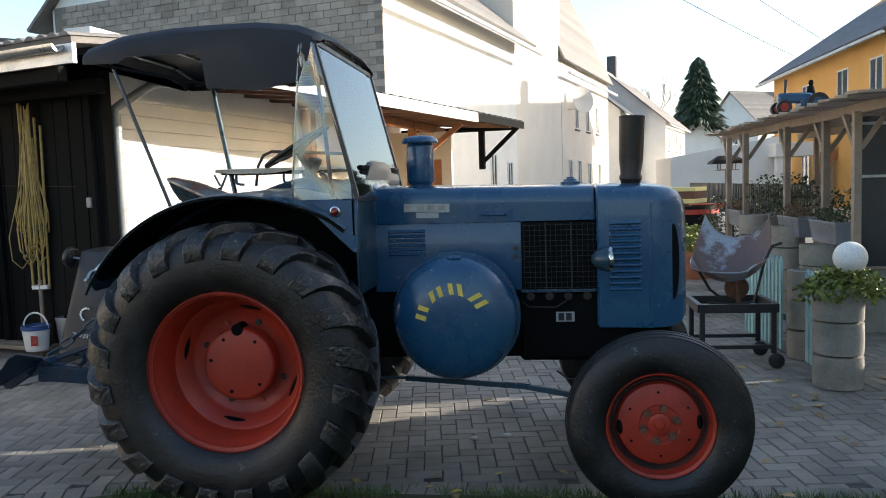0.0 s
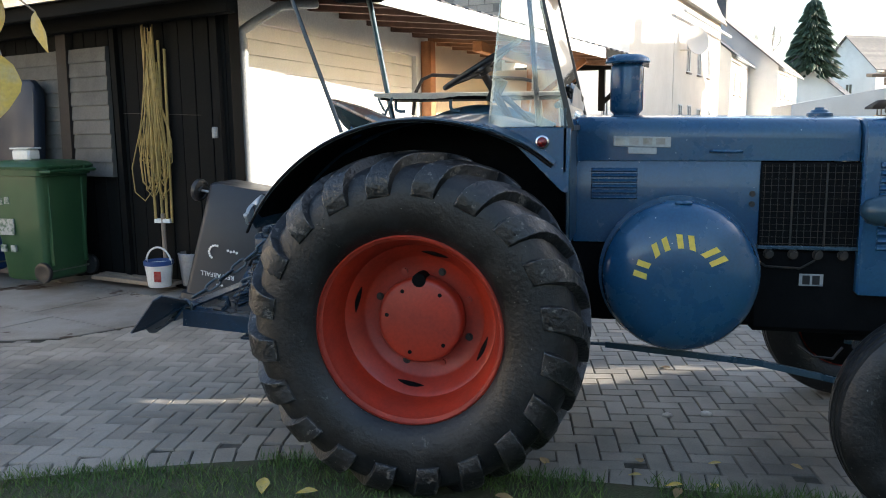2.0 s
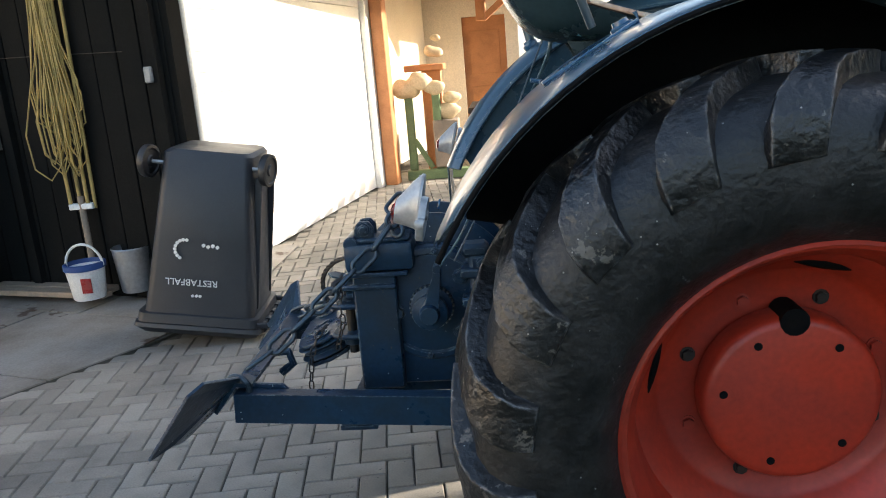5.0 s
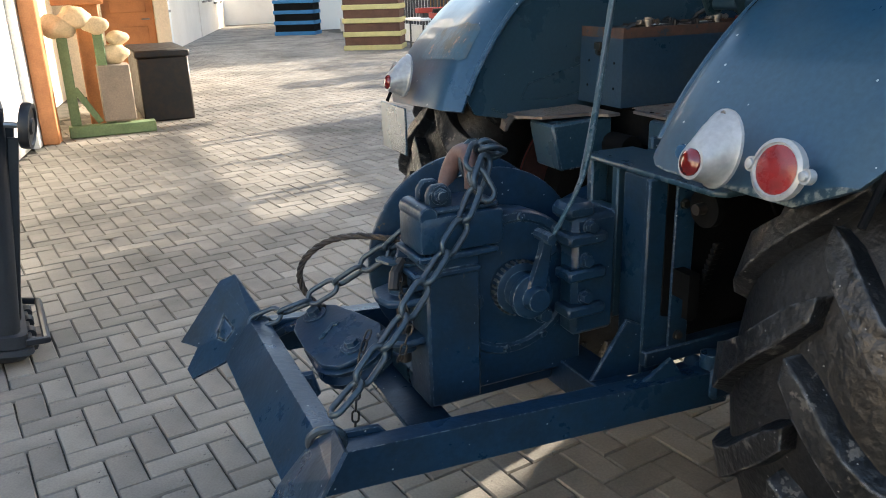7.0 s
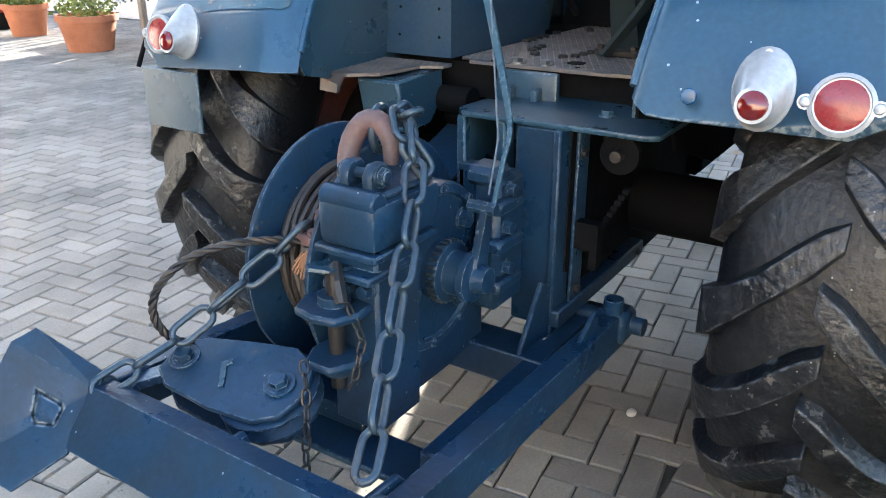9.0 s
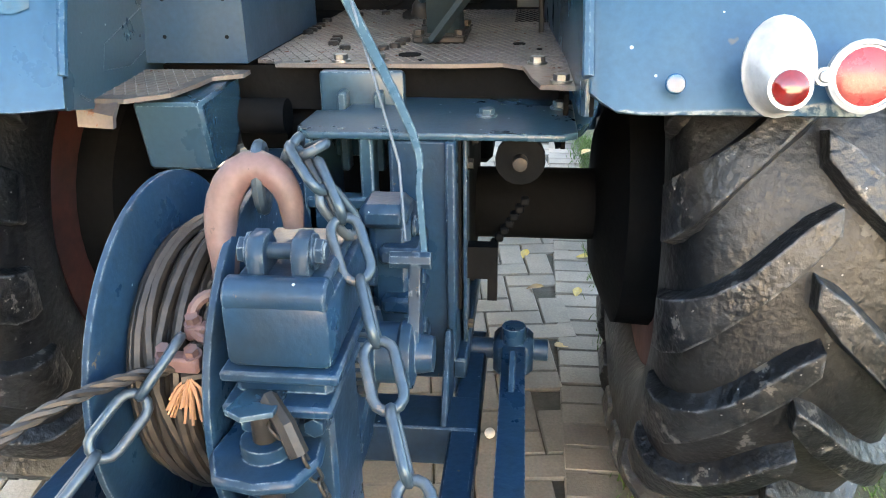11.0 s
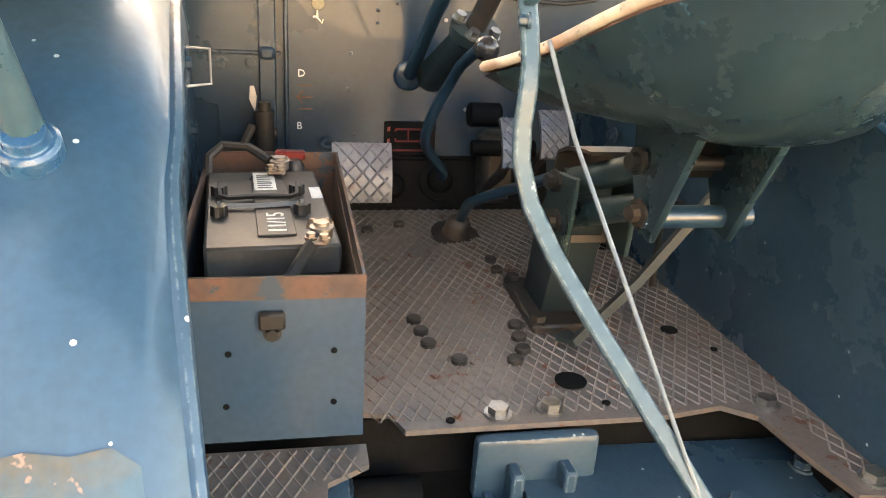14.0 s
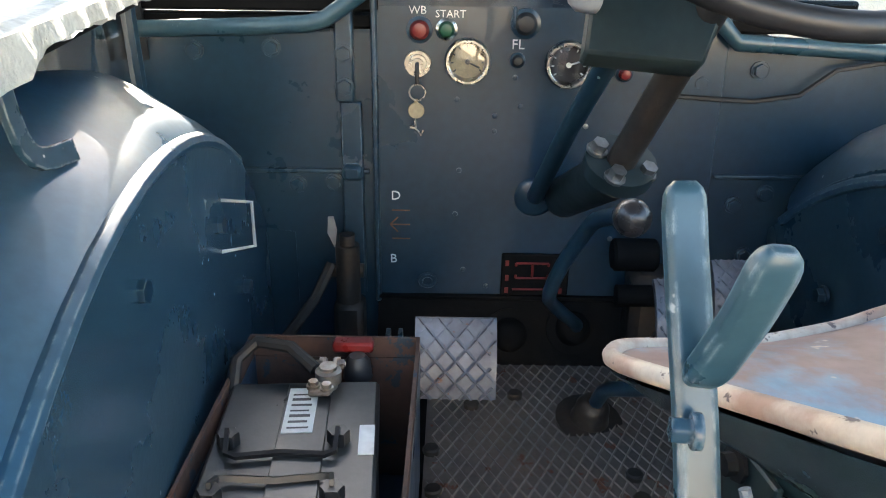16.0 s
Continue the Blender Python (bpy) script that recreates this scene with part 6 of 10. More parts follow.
for s_ in (-1, 1):
    bm = nb()
    tube(bm, [(-0.75, s_ * 0.63, 2.29), (-0.3, s_ * 0.645, 2.30), (0.42, s_ * 0.64, 2.30)], 0.012, 8)
    part("roof_tube", bm, BLUE_DULL, canopy)
    bm = nb()
    foot = Vector((-0.36, -0.62, 1.50)) if s_ < 0 else Vector((-0.443, 0.492, 1.49))
    tube(bm, [(-0.635, s_ * 0.63, 2.275), (-0.62, s_ * 0.628, 2.22), foot], 0.0095 if s_ < 0 else 0.016, 10)
    part("rear_post", bm, TEAL if s_ > 0 else BLUE_CAB, canopy)
    bm = nb()
    lathe(bm, [(0.026, -0.02), (0.026, 0.004), (0.023, 0.007), (0.019, 0.007), (0.017, 0.016), (0, 0.016)], arc_pt(66.5, RF - 0.008, -0.62) if s_ < 0 else foot - Vector((0.003, 0, 0.006)), arc_pt(66.5 if s_ < 0 else 58, 1, 0) - arc_pt(66.5 if s_ < 0 else 58, 0, 0), 18)
    part("post_foot", bm, BLUE, canopy)
    bm = nb()
    tube(bm, [(0.43, s_ * 0.63, 2.30), (0.47, s_ * 0.62, 1.9), (0.50, s_ * 0.62, 1.50)], 0.011, 8)
    part("front_post", bm, BLUE_CAB, canopy)
bm = nb()
tube(bm, [(-0.72, -0.64, 2.245), (-0.12, -0.645, 2.11)], 0.009, 8)
part("side_brace", bm, UNDER, canopy)
for x in (-0.72, -0.45, -0.15, 0.15, 0.42):
    bm = nb()
    tube(bm, [(x, -0.63, 2.29), (x, -0.3, 2.35), (x, 0.3, 2.35), (x, 0.63, 2.29)], 0.010, 8)
    part("roof_bow", bm, BLUE_DULL, canopy)
# windscreen
bm = nb()
A, B, C, D = Vector((0.635, -0.655, 1.51)), Vector((0.635, 0.655, 1.51)), Vector((0.445, 0.64, 2.29)), Vector((0.445, -0.64, 2.29))
for a, b in ((A, D), (B, C), (A, B), (D, C)):
    bar(bm, [a, b], 0.022, 0.022)
ws = part("windscreen_frame", bm, BLACK, tractor, "slanted framed windscreen")
bm = nb()
loft(bm, [[A, D, D + Vector((0.004, 0, 0.001)), A + Vector((0.004, 0, 0.001))], [B, C, C + Vector((0.004, 0, 0.001)), B + Vector((0.004, 0, 0.001))]])
part("pane", bm, CLEAR, ws).visible_shadow = False
# clear side flaps
for s_ in (-1, 1):
    bm = nb()
    rows = []
    rnd = random.Random(9)
    for i in range(13):
        k = i / 12
        x0 = 0.305 + (0.372 - 0.305) * k
        x1 = 0.630 + (0.447 - 0.630) * k
        z = 1.515 + (2.285 - 1.515) * k
        row = []
        for j in range(7):
            q = j / 6
            w = 0.010 * math.sin(q * 9 + k * 7) + 0.006 * math.sin(k * 21 + q * 3) if 0 < j < 6 else 0
            row.append(Vector((x0 + (x1 - x0) * q, s_ * (0.660 + w), z)))
        rows.append(row)
    loft(bm, rows, closed_ring=False)
    part("side_flap", bm, VINYL, ws, "clear creased vinyl side flap").visible_shadow = False
    bm = nb()
    bar(bm, [(0.375, s_ * 0.655, 2.28), (0.30, s_ * 0.655, 1.52)], 0.006, 0.03)
    part("flap_hem", bm, VINYL, ws).visible_shadow = False

# ---- things before the shed ----


def wheelie_bin(label, mat, m, lid_mat, wheels=True):
    """An upright wheeled bin in local places: back towards +x, 1.07 m high; m places it."""
    b = thing("wheelie_bin", label, "bin", m.translation)
    bm = nb()

    def ring(z, x0, x1, w, r=0.05):
        pts = []
        for cx, cy, a0 in ((x1 - r, w - r, 0), (x0 + r, w - r, 90), (x0 + r, -w + r, 180), (x1 - r, -w + r, 270)):
            for k in range(4):
                a = radians(a0 + k * 30)
                pts.append(m @ Vector((cx + r * math.cos(a), cy + r * math.sin(a), z)))
        return pts
    loft(bm, [ring(0.02, -0.21, 0.22, 0.22), ring(0.04, -0.24, 0.24, 0.235), ring(0.5, -0.285, 0.265, 0.26), ring(0.93, -0.33, 0.285, 0.28), ring(0.935, -0.36, 0.31, 0.295), ring(0.985, -0.365, 0.315, 0.30), ring(0.985, -0.33, 0.29, 0.275), ring(0.95, -0.32, 0.28, 0.27)])
    part("body", bm, mat, b)
    bm = nb()
    loft(bm, [ring(0.988, -0.375, 0.33, 0.31), ring(1.01, -0.38, 0.335, 0.315), ring(1.045, -0.34, 0.30, 0.285), ring(1.06, -0.25, 0.2, 0.2, 0.08)])
    lid = part("lid", bm, lid_mat, b)
    bm = nb()
    for y in (-0.2, -0.07, 0.07, 0.2):
        cyl(bm, m @ Vector((0.33, y - 0.03, 1.0)), m @ Vector((0.33, y + 0.03, 1.0)), 0.022, seg=10)
    tube(bm, [m @ Vector((0.30, -0.27, 0.97)), m @ Vector((0.38, -0.25, 0.97)), m @ Vector((0.38, 0.25, 0.97)), m @ Vector((0.30, 0.27, 0.97))], 0.016, 8)
    part("handle", bm, mat, b)
    for y in (-0.26, 0.26) if wheels else ():
        bm = nb()
        lathe(bm, [(0.0, -0.02), (0.05, -0.022), (0.075, -0.026), (0.095, -0.022), (0.1, -0.01), (0.1, 0.01), (0.095, 0.022), (0.075, 0.026), (0.05, 0.022), (0.0, 0.02)], m @ Vector((0.235, y, 0.10)), m.to_3x3() @ Vector((0, 1, 0)), 24)
        part("wheel", bm, BLACK, b)
    if not wheels:
        # axle across the front, wheels outside the body
        for x in (-0.32, 0.32):
            bm = nb()
            lathe(bm, [(0.0, -0.02), (0.03, -0.022), (0.034, -0.012), (0.068, -0.012), (0.072, -0.020), (0.088, -0.018), (0.09, -0.008), (0.09, 0.008), (0.088, 0.018), (0.072, 0.020), (0.068, 0.012), (0.034, 0.012), (0.03, 0.022), (0.0, 0.02)], m @ Vector((x, 0.20, 0.10)), m.to_3x3() @ Vector((1, 0.25, 0)), 28)
            part("wheel", bm, BLACK, b)
    bm = nb()
    cyl(bm, m @ Vector((0.235, -0.24, 0.10) if wheels else (-0.32, 0.20, 0.10)), m @ Vector((0.235, 0.24, 0.10) if wheels else (0.32, 0.20, 0.10)), 0.012, seg=8)
    part("axle", bm, STEEL, b)
    for y in (-0.18, 0.18):
        bm = nb()
        box(bm, 0.25, 0.29, y - 0.01, y + 0.01, 0.15, 0.9, m=m, bev=0.004)
        part("rib", bm, mat, b)
    return b


BIN_BLACK = surf("dark_grey_bin_plastic", (0.018, 0.022, 0.028), (0.026, 0.031, 0.038), 0.5, s1=4, s2=160, bump=0.2)
BIN_GREEN = surf("green_bin_plastic", (0.022, 0.07, 0.028), (0.03, 0.085, 0.035), 0.45, s1=4, s2=160, bump=0.2)
BIN_BLUE = surf("blue_bin_plastic", (0.02, 0.06, 0.20), (0.025, 0.07, 0.22), 0.45, s1=4, s2=160, bump=0.2)
BM_ = Matrix.Translation((-2.16, 2.03, 1.10)) @ Matrix.Rotation(radians(5), 4, 'Z') @ Matrix.Rotation(radians(9.5), 4, 'Y') @ Matrix.Rotation(math.pi, 4, 'X')
bb = wheelie_bin("dark grey wheeled bin standing upside down, wheels uppermost", BIN_BLACK, BM_, BIN_BLACK, False)
sm = BM_ @ Matrix.Translation((-0.06, 0.288, 0.74)) @ Matrix.Rotation(radians(-2.5), 4, 'X') @ Matrix.Rotation(radians(-90), 4, 'X') @ Matrix.Rotation(math.pi, 4, 'Z')
words("bin_word", "RESTABFALL", 0.052, sm, WHITE_PAINT, bb, 0.002)
bm = nb()
for k in range(9):
    a = radians(120 + k * 20)
    v = BM_ @ Vector((-0.10 + 0.055 * math.cos(a), 0.274, 0.56 + 0.055 * math.sin(a)))
    cyl(bm, v, v + Vector((0, -0.006, 0)), 0.010, seg=6)
part("paint_mark", bm, WHITE_PAINT, bb)
bm = nb()
for k in range(4):
    v = BM_ @ Vector((0.0 + 0.025 * k, 0.272, 0.53 + 0.006 * (k % 2)))
    cyl(bm, v, v + Vector((0, -0.006, 0)), 0.011, seg=6)
part("paint_mark", bm, WHITE_PAINT, bb)
bm = nb()
for k in range(3):
    v = BM_ @ Vector((-0.05 + 0.02 * k, 0.292, 0.815))
    cyl(bm, v, v + Vector((0, -0.006, 0)), 0.009, seg=6)
part("emblem", bm, WHITE_PAINT, bb)
WORN_WHITE = surf("worn_white_mark", (0.34, 0.36, 0.34), (0.10, 0.15, 0.11), 0.7, s1=26, s2=120, mix=(0.45, 0.6), bump=0.2)
GM_ = Matrix.Translation((-4.72, 2.72, 0.10)) @ Matrix.Rotation(radians(-8), 4, 'Z') @ Matrix.Scale(1.10, 4)
gb = wheelie_bin("green wheeled bin with closed lid standing on concrete", BIN_GREEN, GM_, BIN_GREEN)
bm = nb()
box(bm, -0.27, -0.05, -0.277, -0.268, 0.42, 0.56, m=GM_)
part("sticker", bm, WORN_WHITE, gb)
for x, z in ((-0.23, 0.27), (-0.11, 0.27), (-0.22, 0.68), (-0.14, 0.69)):
    bm = nb()
    box(bm, x, x + 0.055, -0.274, -0.255, z, z + 0.06, m=GM_)
    part("paint_bar", bm, WORN_WHITE, gb)
HM_ = Matrix.Translation((-5.75, 2.85, 0.10)) @ Matrix.Rotation(radians(-8), 4, 'Z') @ Matrix.Scale(1.05, 4)
wheelie_bin("blue wheeled bin standing beside the green one", BIN_BLUE, HM_, BIN_BLUE)
TUBW = surf("white_tub_plastic", (0.72, 0.72, 0.70), (0.66, 0.66, 0.64), 0.4, s1=6, s2=90, bump=0.05)
tb = thing("ice_cream_tub", "white lidded plastic tub on the green bin", "tub", (-4.75, 2.6, 1.26))
bm = nb()
box(bm, -4.86, -4.66, 2.52, 2.68, 1.262, 1.372, bev=0.02)
part("tub", bm, TUBW, tb)
bm = nb()
box(bm, -4.87, -4.65, 2.51, 2.69, 1.372, 1.388, bev=0.006)
part("lid", bm, TUBW, tb)
# bucket with blue rim and handle, and a zinc pail
bk = thing("bucket", "white plastic bucket with blue rim and raised handle", "bucket", (-3.42, 2.62, 0.08))
bm = nb()
lathe(bm, [(0, 0), (0.10, 0), (0.105, 0.01), (0.128, 0.22), (0.122, 0.22), (0.098, 0.012), (0, 0.012)], (-3.42, 2.62, 0.08), (0, 0, 1), 28)
part("pail", bm, TUBW, bk)
bm = nb()
lathe(bm, [(0.126, 0.205), (0.136, 0.208), (0.136, 0.245), (0.124, 0.25), (0.122, 0.22)], (-3.42, 2.62, 0.08), (0, 0, 1), 28)
part("rim", bm, BIN_BLUE, bk)
bm = nb()
tube(bm, [(-3.42 + 0.13 * math.cos(a), 2.62, 0.30 + 0.15 * math.sin(a)) for a in [math.pi * k / 14 for k in range(15)]], 0.009, 8)
part("handle", bm, TUBW, bk)
bm = nb()
box(bm, -3.40, -3.33, 2.50, 2.505, 0.14, 0.24, m=None)
part("label_patch", bm, RED_REFL, bk)
zp = thing("zinc_pail", "dull zinc pail on the concrete by the wall", "pail", (-3.14, 2.75, 0.08))
bm = nb()
lathe(bm, [(0, 0), (0.10, 0), (0.105, 0.015), (0.13, 0.30), (0.136, 0.305), (0.13, 0.312), (0.122, 0.30), (0.098, 0.02), (0, 0.02)], (-3.14, 2.75, 0.08), (0, 0, 1), 28)
part("body", bm, ZINC, zp)
bm = nb()
tube(bm, [(-3.14 + 0.135 * math.cos(a), 2.75 - 0.05 * math.sin(a), 0.37 - 0.10 * math.sin(a)) for a in [math.pi * k / 12 for k in range(13)]], 0.004, 6)
part("handle", bm, STEEL, zp)
# yellow poles with loops of yellow cord
rp = thing("rope_bundle", "yellow poles with loops of yellow cord on the shed wall", "rope", (-3.45, 2.80, 0.5))
CORD = surf("yellow_cord", (0.40, 0.28, 0.085), (0.28, 0.20, 0.075), 0.6, s1=14, s2=120, bump=0.2)
for k, x in enumerate((-3.53, -3.47, -3.41, -3.37)):
    bm = nb()
    cyl(bm, (x, 2.79 + 0.02 * (k % 2), 0.66), (x + 0.05 * (k - 1.5) * 0.4, 2.80, 2.52 - 0.08 * k), 0.013, seg=8)
    part("pole", bm, CORD, rp)
bm = nb()
cyl(bm, (-3.455, 2.79, 0.30), (-3.455, 2.79, 0.75), 0.022, seg=10)
part("pole_grip", bm, GREY_WOOD, rp)
bm = nb()
box(bm, -3.54, -3.37, 2.77, 2.83, 0.66, 0.70, bev=0.005)
part("clip", bm, WHITE_PAINT, rp)
rg = random.Random(4)
for k in range(24):
    bm = nb()
    x0 = -3.47 + rg.uniform(-0.05, 0.06)
    wdt = rg.uniform(0.03, 0.24) * rg.choice((-1, 1))
    zb = rg.uniform(0.85, 1.25)
    zt = rg.uniform(2.1, 2.5)
    y = 2.775 + rg.uniform(-0.03, 0.02)
    tube(bm, [(x0, y, zt), (x0 + wdt * 0.5, y, zb + (zt - zb) * 0.55), (x0 + wdt, y - 0.01, zb + (zt - zb) * 0.25), (x0 + wdt * 0.95, y, zb + 0.08), (x0 + wdt * 0.5, y, zb), (x0 + wdt * 0.1, y, zb + 0.10), (x0 - wdt * 0.05, y, zb + 0.5), (x0, y, zt)], 0.0055, 5)
    part("cord_loop", bm, CORD, rp)
bm = nb()
for k, (x0, x1) in enumerate(((-4.3, -3.2), (-4.4, -3.3), (-4.35, -3.25))):
    box(bm, x0, x1, 3.02 - k * 0.13, 3.12 - k * 0.13, 0.06, 0.10, bev=0.005, m=Matrix.Translation((-3.8, 3, 0)) @ Matrix.Rotation(radians(-16), 4, 'Z') @ Matrix.Translation((3.8, -3, 0)))
tagged(single("board_pile", bm, GREY_WOOD, "old grey boards lying along the shed foot", "boards"), kind="stuff")
# ---- garden side: pergola, planters, stool ----
RINGC = surf("mossy_concrete_ring", (0.30, 0.27, 0.23), (0.20, 0.19, 0.15), 0.9, s1=4, s2=70, bump=0.6, dist=0.004)
pg = thing("pergola", "weathered timber pergola with slatted top", "pergola", (4.55, 5.5, 0))
POSTS = ((4.45, 3.3), (4.53, 4.35), (4.45, 5.4), (4.27, 6.6), (4.28, 7.6))
for x, y in POSTS:
    bm = nb()
    box(bm, x - 0.036, x + 0.036, y - 0.036, y + 0.036, 0, 2.12, bev=0.006)
    part("post", bm, GREY_WOOD, pg)
    bm = nb()
    bar(bm, [(x, y + 0.035, 1.78), (x, y + 0.30, 2.10)], 0.04, 0.045)
    part("brace", bm, GREY_WOOD, pg)
    bm = nb()
    bar(bm, [(x + 0.035, y, 1.78), (x + 0.26, y, 2.10)], 0.04, 0.045)
    part("brace", bm, GREY_WOOD, pg)
for x in (4.5, 5.7):
    bm = nb()
    box(bm, x - 0.03, x + 0.03, 2.4, 9.0, 2.10, 2.20, bev=0.006)
    part("beam", bm, GREY_WOOD, pg)
for x, y in ((5.7, 3.2), (5.7, 5.6), (5.7, 8.2)):
    bm = nb()
    box(bm, x - 0.036, x + 0.036, y - 0.036, y + 0.036, 0, 2.12, bev=0.006)
    part("post", bm, GREY_WOOD, pg)
rg = random.Random(31)
for k in range(19):
    bm = nb()
    y = 2.5 + k * 0.345
    box(bm, 4.16 + rg.uniform(-0.06, 0.05), 6.0, y - 0.15, y + 0.15, 2.205, 2.232, bev=0.004, m=Matrix.Translation((5, y, 2.22)) @ Matrix.Rotation(radians(4 + rg.uniform(-1.5, 1.5)), 4, 'X') @ Matrix.Translation((-5, -y, -2.22)))
    part("slat", bm, GREY_WOOD, pg)
# dark glazed screen behind the last post
gs = thing("glass_screen", "dark glazed screen with pale rails behind the pergola post", "screen", (5.2, 3.55, 0), kind="structure")
bm = nb()
box(bm, 4.50, 6.1, 3.50, 3.512, 0.64, 2.08)
part("pane", bm, WIN_GLASS, gs)
for z in (0.62, 1.50, 2.00):
    bm = nb()
    box(bm, 4.48, 6.1, 3.48, 3.53, z, z + 0.03, bev=0.004)
    part("rail", bm, GREY_WOOD if z < 1 else ZINC, gs)
bm = nb()
box(bm, 4.48, 6.1, 3.50, 3.56, 0.0, 0.62, bev=0.006)
part("plinth", bm, RINGC, gs)
# yard of the yellow house: garage wall, porch roof, stair rail
bm = nb()
prism(bm, [(6.36, 0.0), (10.21, 0.0), (10.21, 2.94), (6.36, 2.30)], 26.0, 30.0, XZ)
single("garage_block", bm, RENDER_W, "low white rendered garage beside the yellow house", "garage", kind="structure")
pr_ = thing("porch_roof", "pale box-shaped porch roof on a white pier", "porch", (9.83, 25.6, 0), kind="structure")
bm = nb()
box(bm, 9.83, 11.23, 25.0, 26.4, 2.16, 2.66, bev=0.02)
part("roof_slab", bm, RENDER_W, pr_)
bm = nb()
box(bm, 9.88, 10.18, 25.1, 25.4, 0.0, 2.16, bev=0.02)
part("pier", bm, RENDER_W, pr_)
sr_ = thing("stair_rail", "brown timber stair rail with slanting slats", "stair rail", (11.49, 25.2, 0))
for k in range(9):
    bm = nb()
    x = 11.49 + 0.16 * k
    bar(bm, [(x - 0.22, 25.2, 1.60 + 0.10 * k), (x + 0.22, 25.2, 2.25 + 0.10 * k)], 0.03, 0.07)
    part("slat", bm, ORANGE_WOOD, sr_)
for k in range(4):
    bm = nb()
    x = 11.39 + 0.44 * k
    box(bm, x - 0.05, x + 0.05, 25.23, 25.33, 0.0, 2.30 + 0.27 * k, bev=0.01)
    part("post", bm, GREY_WOOD, sr_)
# feeding house for birds on a pole
bh = thing("bird_table", "small grey thatched bird table on a pole", "bird table", (4.56, 9.0, 0))
bm = nb()
cyl(bm, (4.56, 9.0, 0.0), (4.56, 9.0, 1.66), 0.03, seg=10)
part("pole", bm, GREY_WOOD, bh)
bm = nb()
box(bm, 4.40, 4.72, 8.86, 9.14, 1.65, 1.67, bev=0.004)
part("tray", bm, GREY_WOOD, bh)
for dx in (-0.12, 0.12):
    for dy in (-0.1, 0.1):
        bm = nb()
        cyl(bm, (4.56 + dx, 9.0 + dy, 1.67), (4.56 + dx, 9.0 + dy, 1.77), 0.01, seg=6)
        part("stick", bm, GREY_WOOD, bh)
bm = nb()
loft(bm, [[Vector((4.56 + x * w, 9.0 + y * w, z)) for x, y in ((-0.27, -0.2), (0.27, -0.2), (0.27, 0.2), (-0.27, 0.2))] for w, z in ((1.0, 1.76), (0.98, 1.79), (0.5, 1.885), (0.4, 1.89))])
part("roof", bm, DARK_TIMBER, bh)
# toy tractor on the pergola
ty = thing("toy_tractor", "large blue model tractor with red wheels on the pergola", "toy tractor", (4.4, 5.35, 2.245))
bm = nb()
box(bm, 4.32, 4.70, 5.28, 5.42, 2.385, 2.505, bev=0.02)
box(bm, 4.56, 4.78, 5.24, 5.46, 2.345, 2.445, bev=0.01)
part("body", bm, BLUE, ty)
for x, r, mt in ((4.36, 0.085, RED), (4.74, 0.12, BLUE)):
    for y in (5.22, 5.46):
        bm = nb()
        lathe(bm, [(0, -0.02), (r * 0.6, -0.025), (r, -0.03), (r, 0.03), (r * 0.6, 0.025), (0, 0.02)], (x, y, 2.25 + r), (0, 1, 0), 18)
        wl = part("wheel", bm, BLACK, ty)
        bm = nb()
        lathe(bm, [(0, -0.034), (r * 0.55, -0.034), (r * 0.6, 0.0), (r * 0.55, 0.034), (0, 0.034)], (x, y, 2.25 + r), (0, 1, 0), 14)
        part("rim", bm, mt, wl)
bm = nb()
cyl(bm, (4.41, 5.35, 2.495), (4.42, 5.35, 2.665), 0.014, 0.02, 10)
part("chimney_pipe", bm, BLACK, ty)
bm = nb()
lathe(bm, [(0, 0), (0.045, 0.01), (0.05, 0.06), (0.03, 0.13), (0.02, 0.14), (0.03, 0.17), (0.022, 0.20), (0, 0.21)], (4.70, 5.35, 2.445), (0, 0, 1), 12)
single("peg_figure", bm, SHED_DARK, "small plain dark peg shape on the model tractor", "ornament")



def ring_planter(x, y, r, h, n, label):
    p = thing("ring_planter", label, "planter", (x, y, 0), group="concrete ring planters")
    for k in range(n):
        bm = nb()
        z0, z1 = h * k / n + 0.003, h * (k + 1) / n - 0.003
        lathe(bm, [(r - 0.035, z0), (r, z0 + 0.006), (r + 0.004, (z0 + z1) / 2), (r, z1 - 0.006), (r - 0.035, z1)], (x, y, 0), (0, 0, 1), 22, closed=True)
        part("ring", bm, RINGC, p)
    bm = nb()
    cyl(bm, (x, y, 0.02), (x, y, h - 0.03), r - 0.03, seg=20)
    part("soil", bm, SOIL, p)
    return p


LEAF_G = surf("green_leaf", (0.13, 0.17, 0.03), (0.22, 0.23, 0.045), 0.5, s1=6, s2=40, bump=0, island=0.35)
LEAF_D = surf("dark_shrub_leaf", (0.035, 0.06, 0.022), (0.07, 0.075, 0.03), 0.6, s1=6, s2=40, bump=0, island=0.4)
LEAF_R = surf("brown_heather", (0.16, 0.10, 0.05), (0.10, 0.08, 0.04), 0.7, s1=6, s2=40, bump=0, island=0.4)


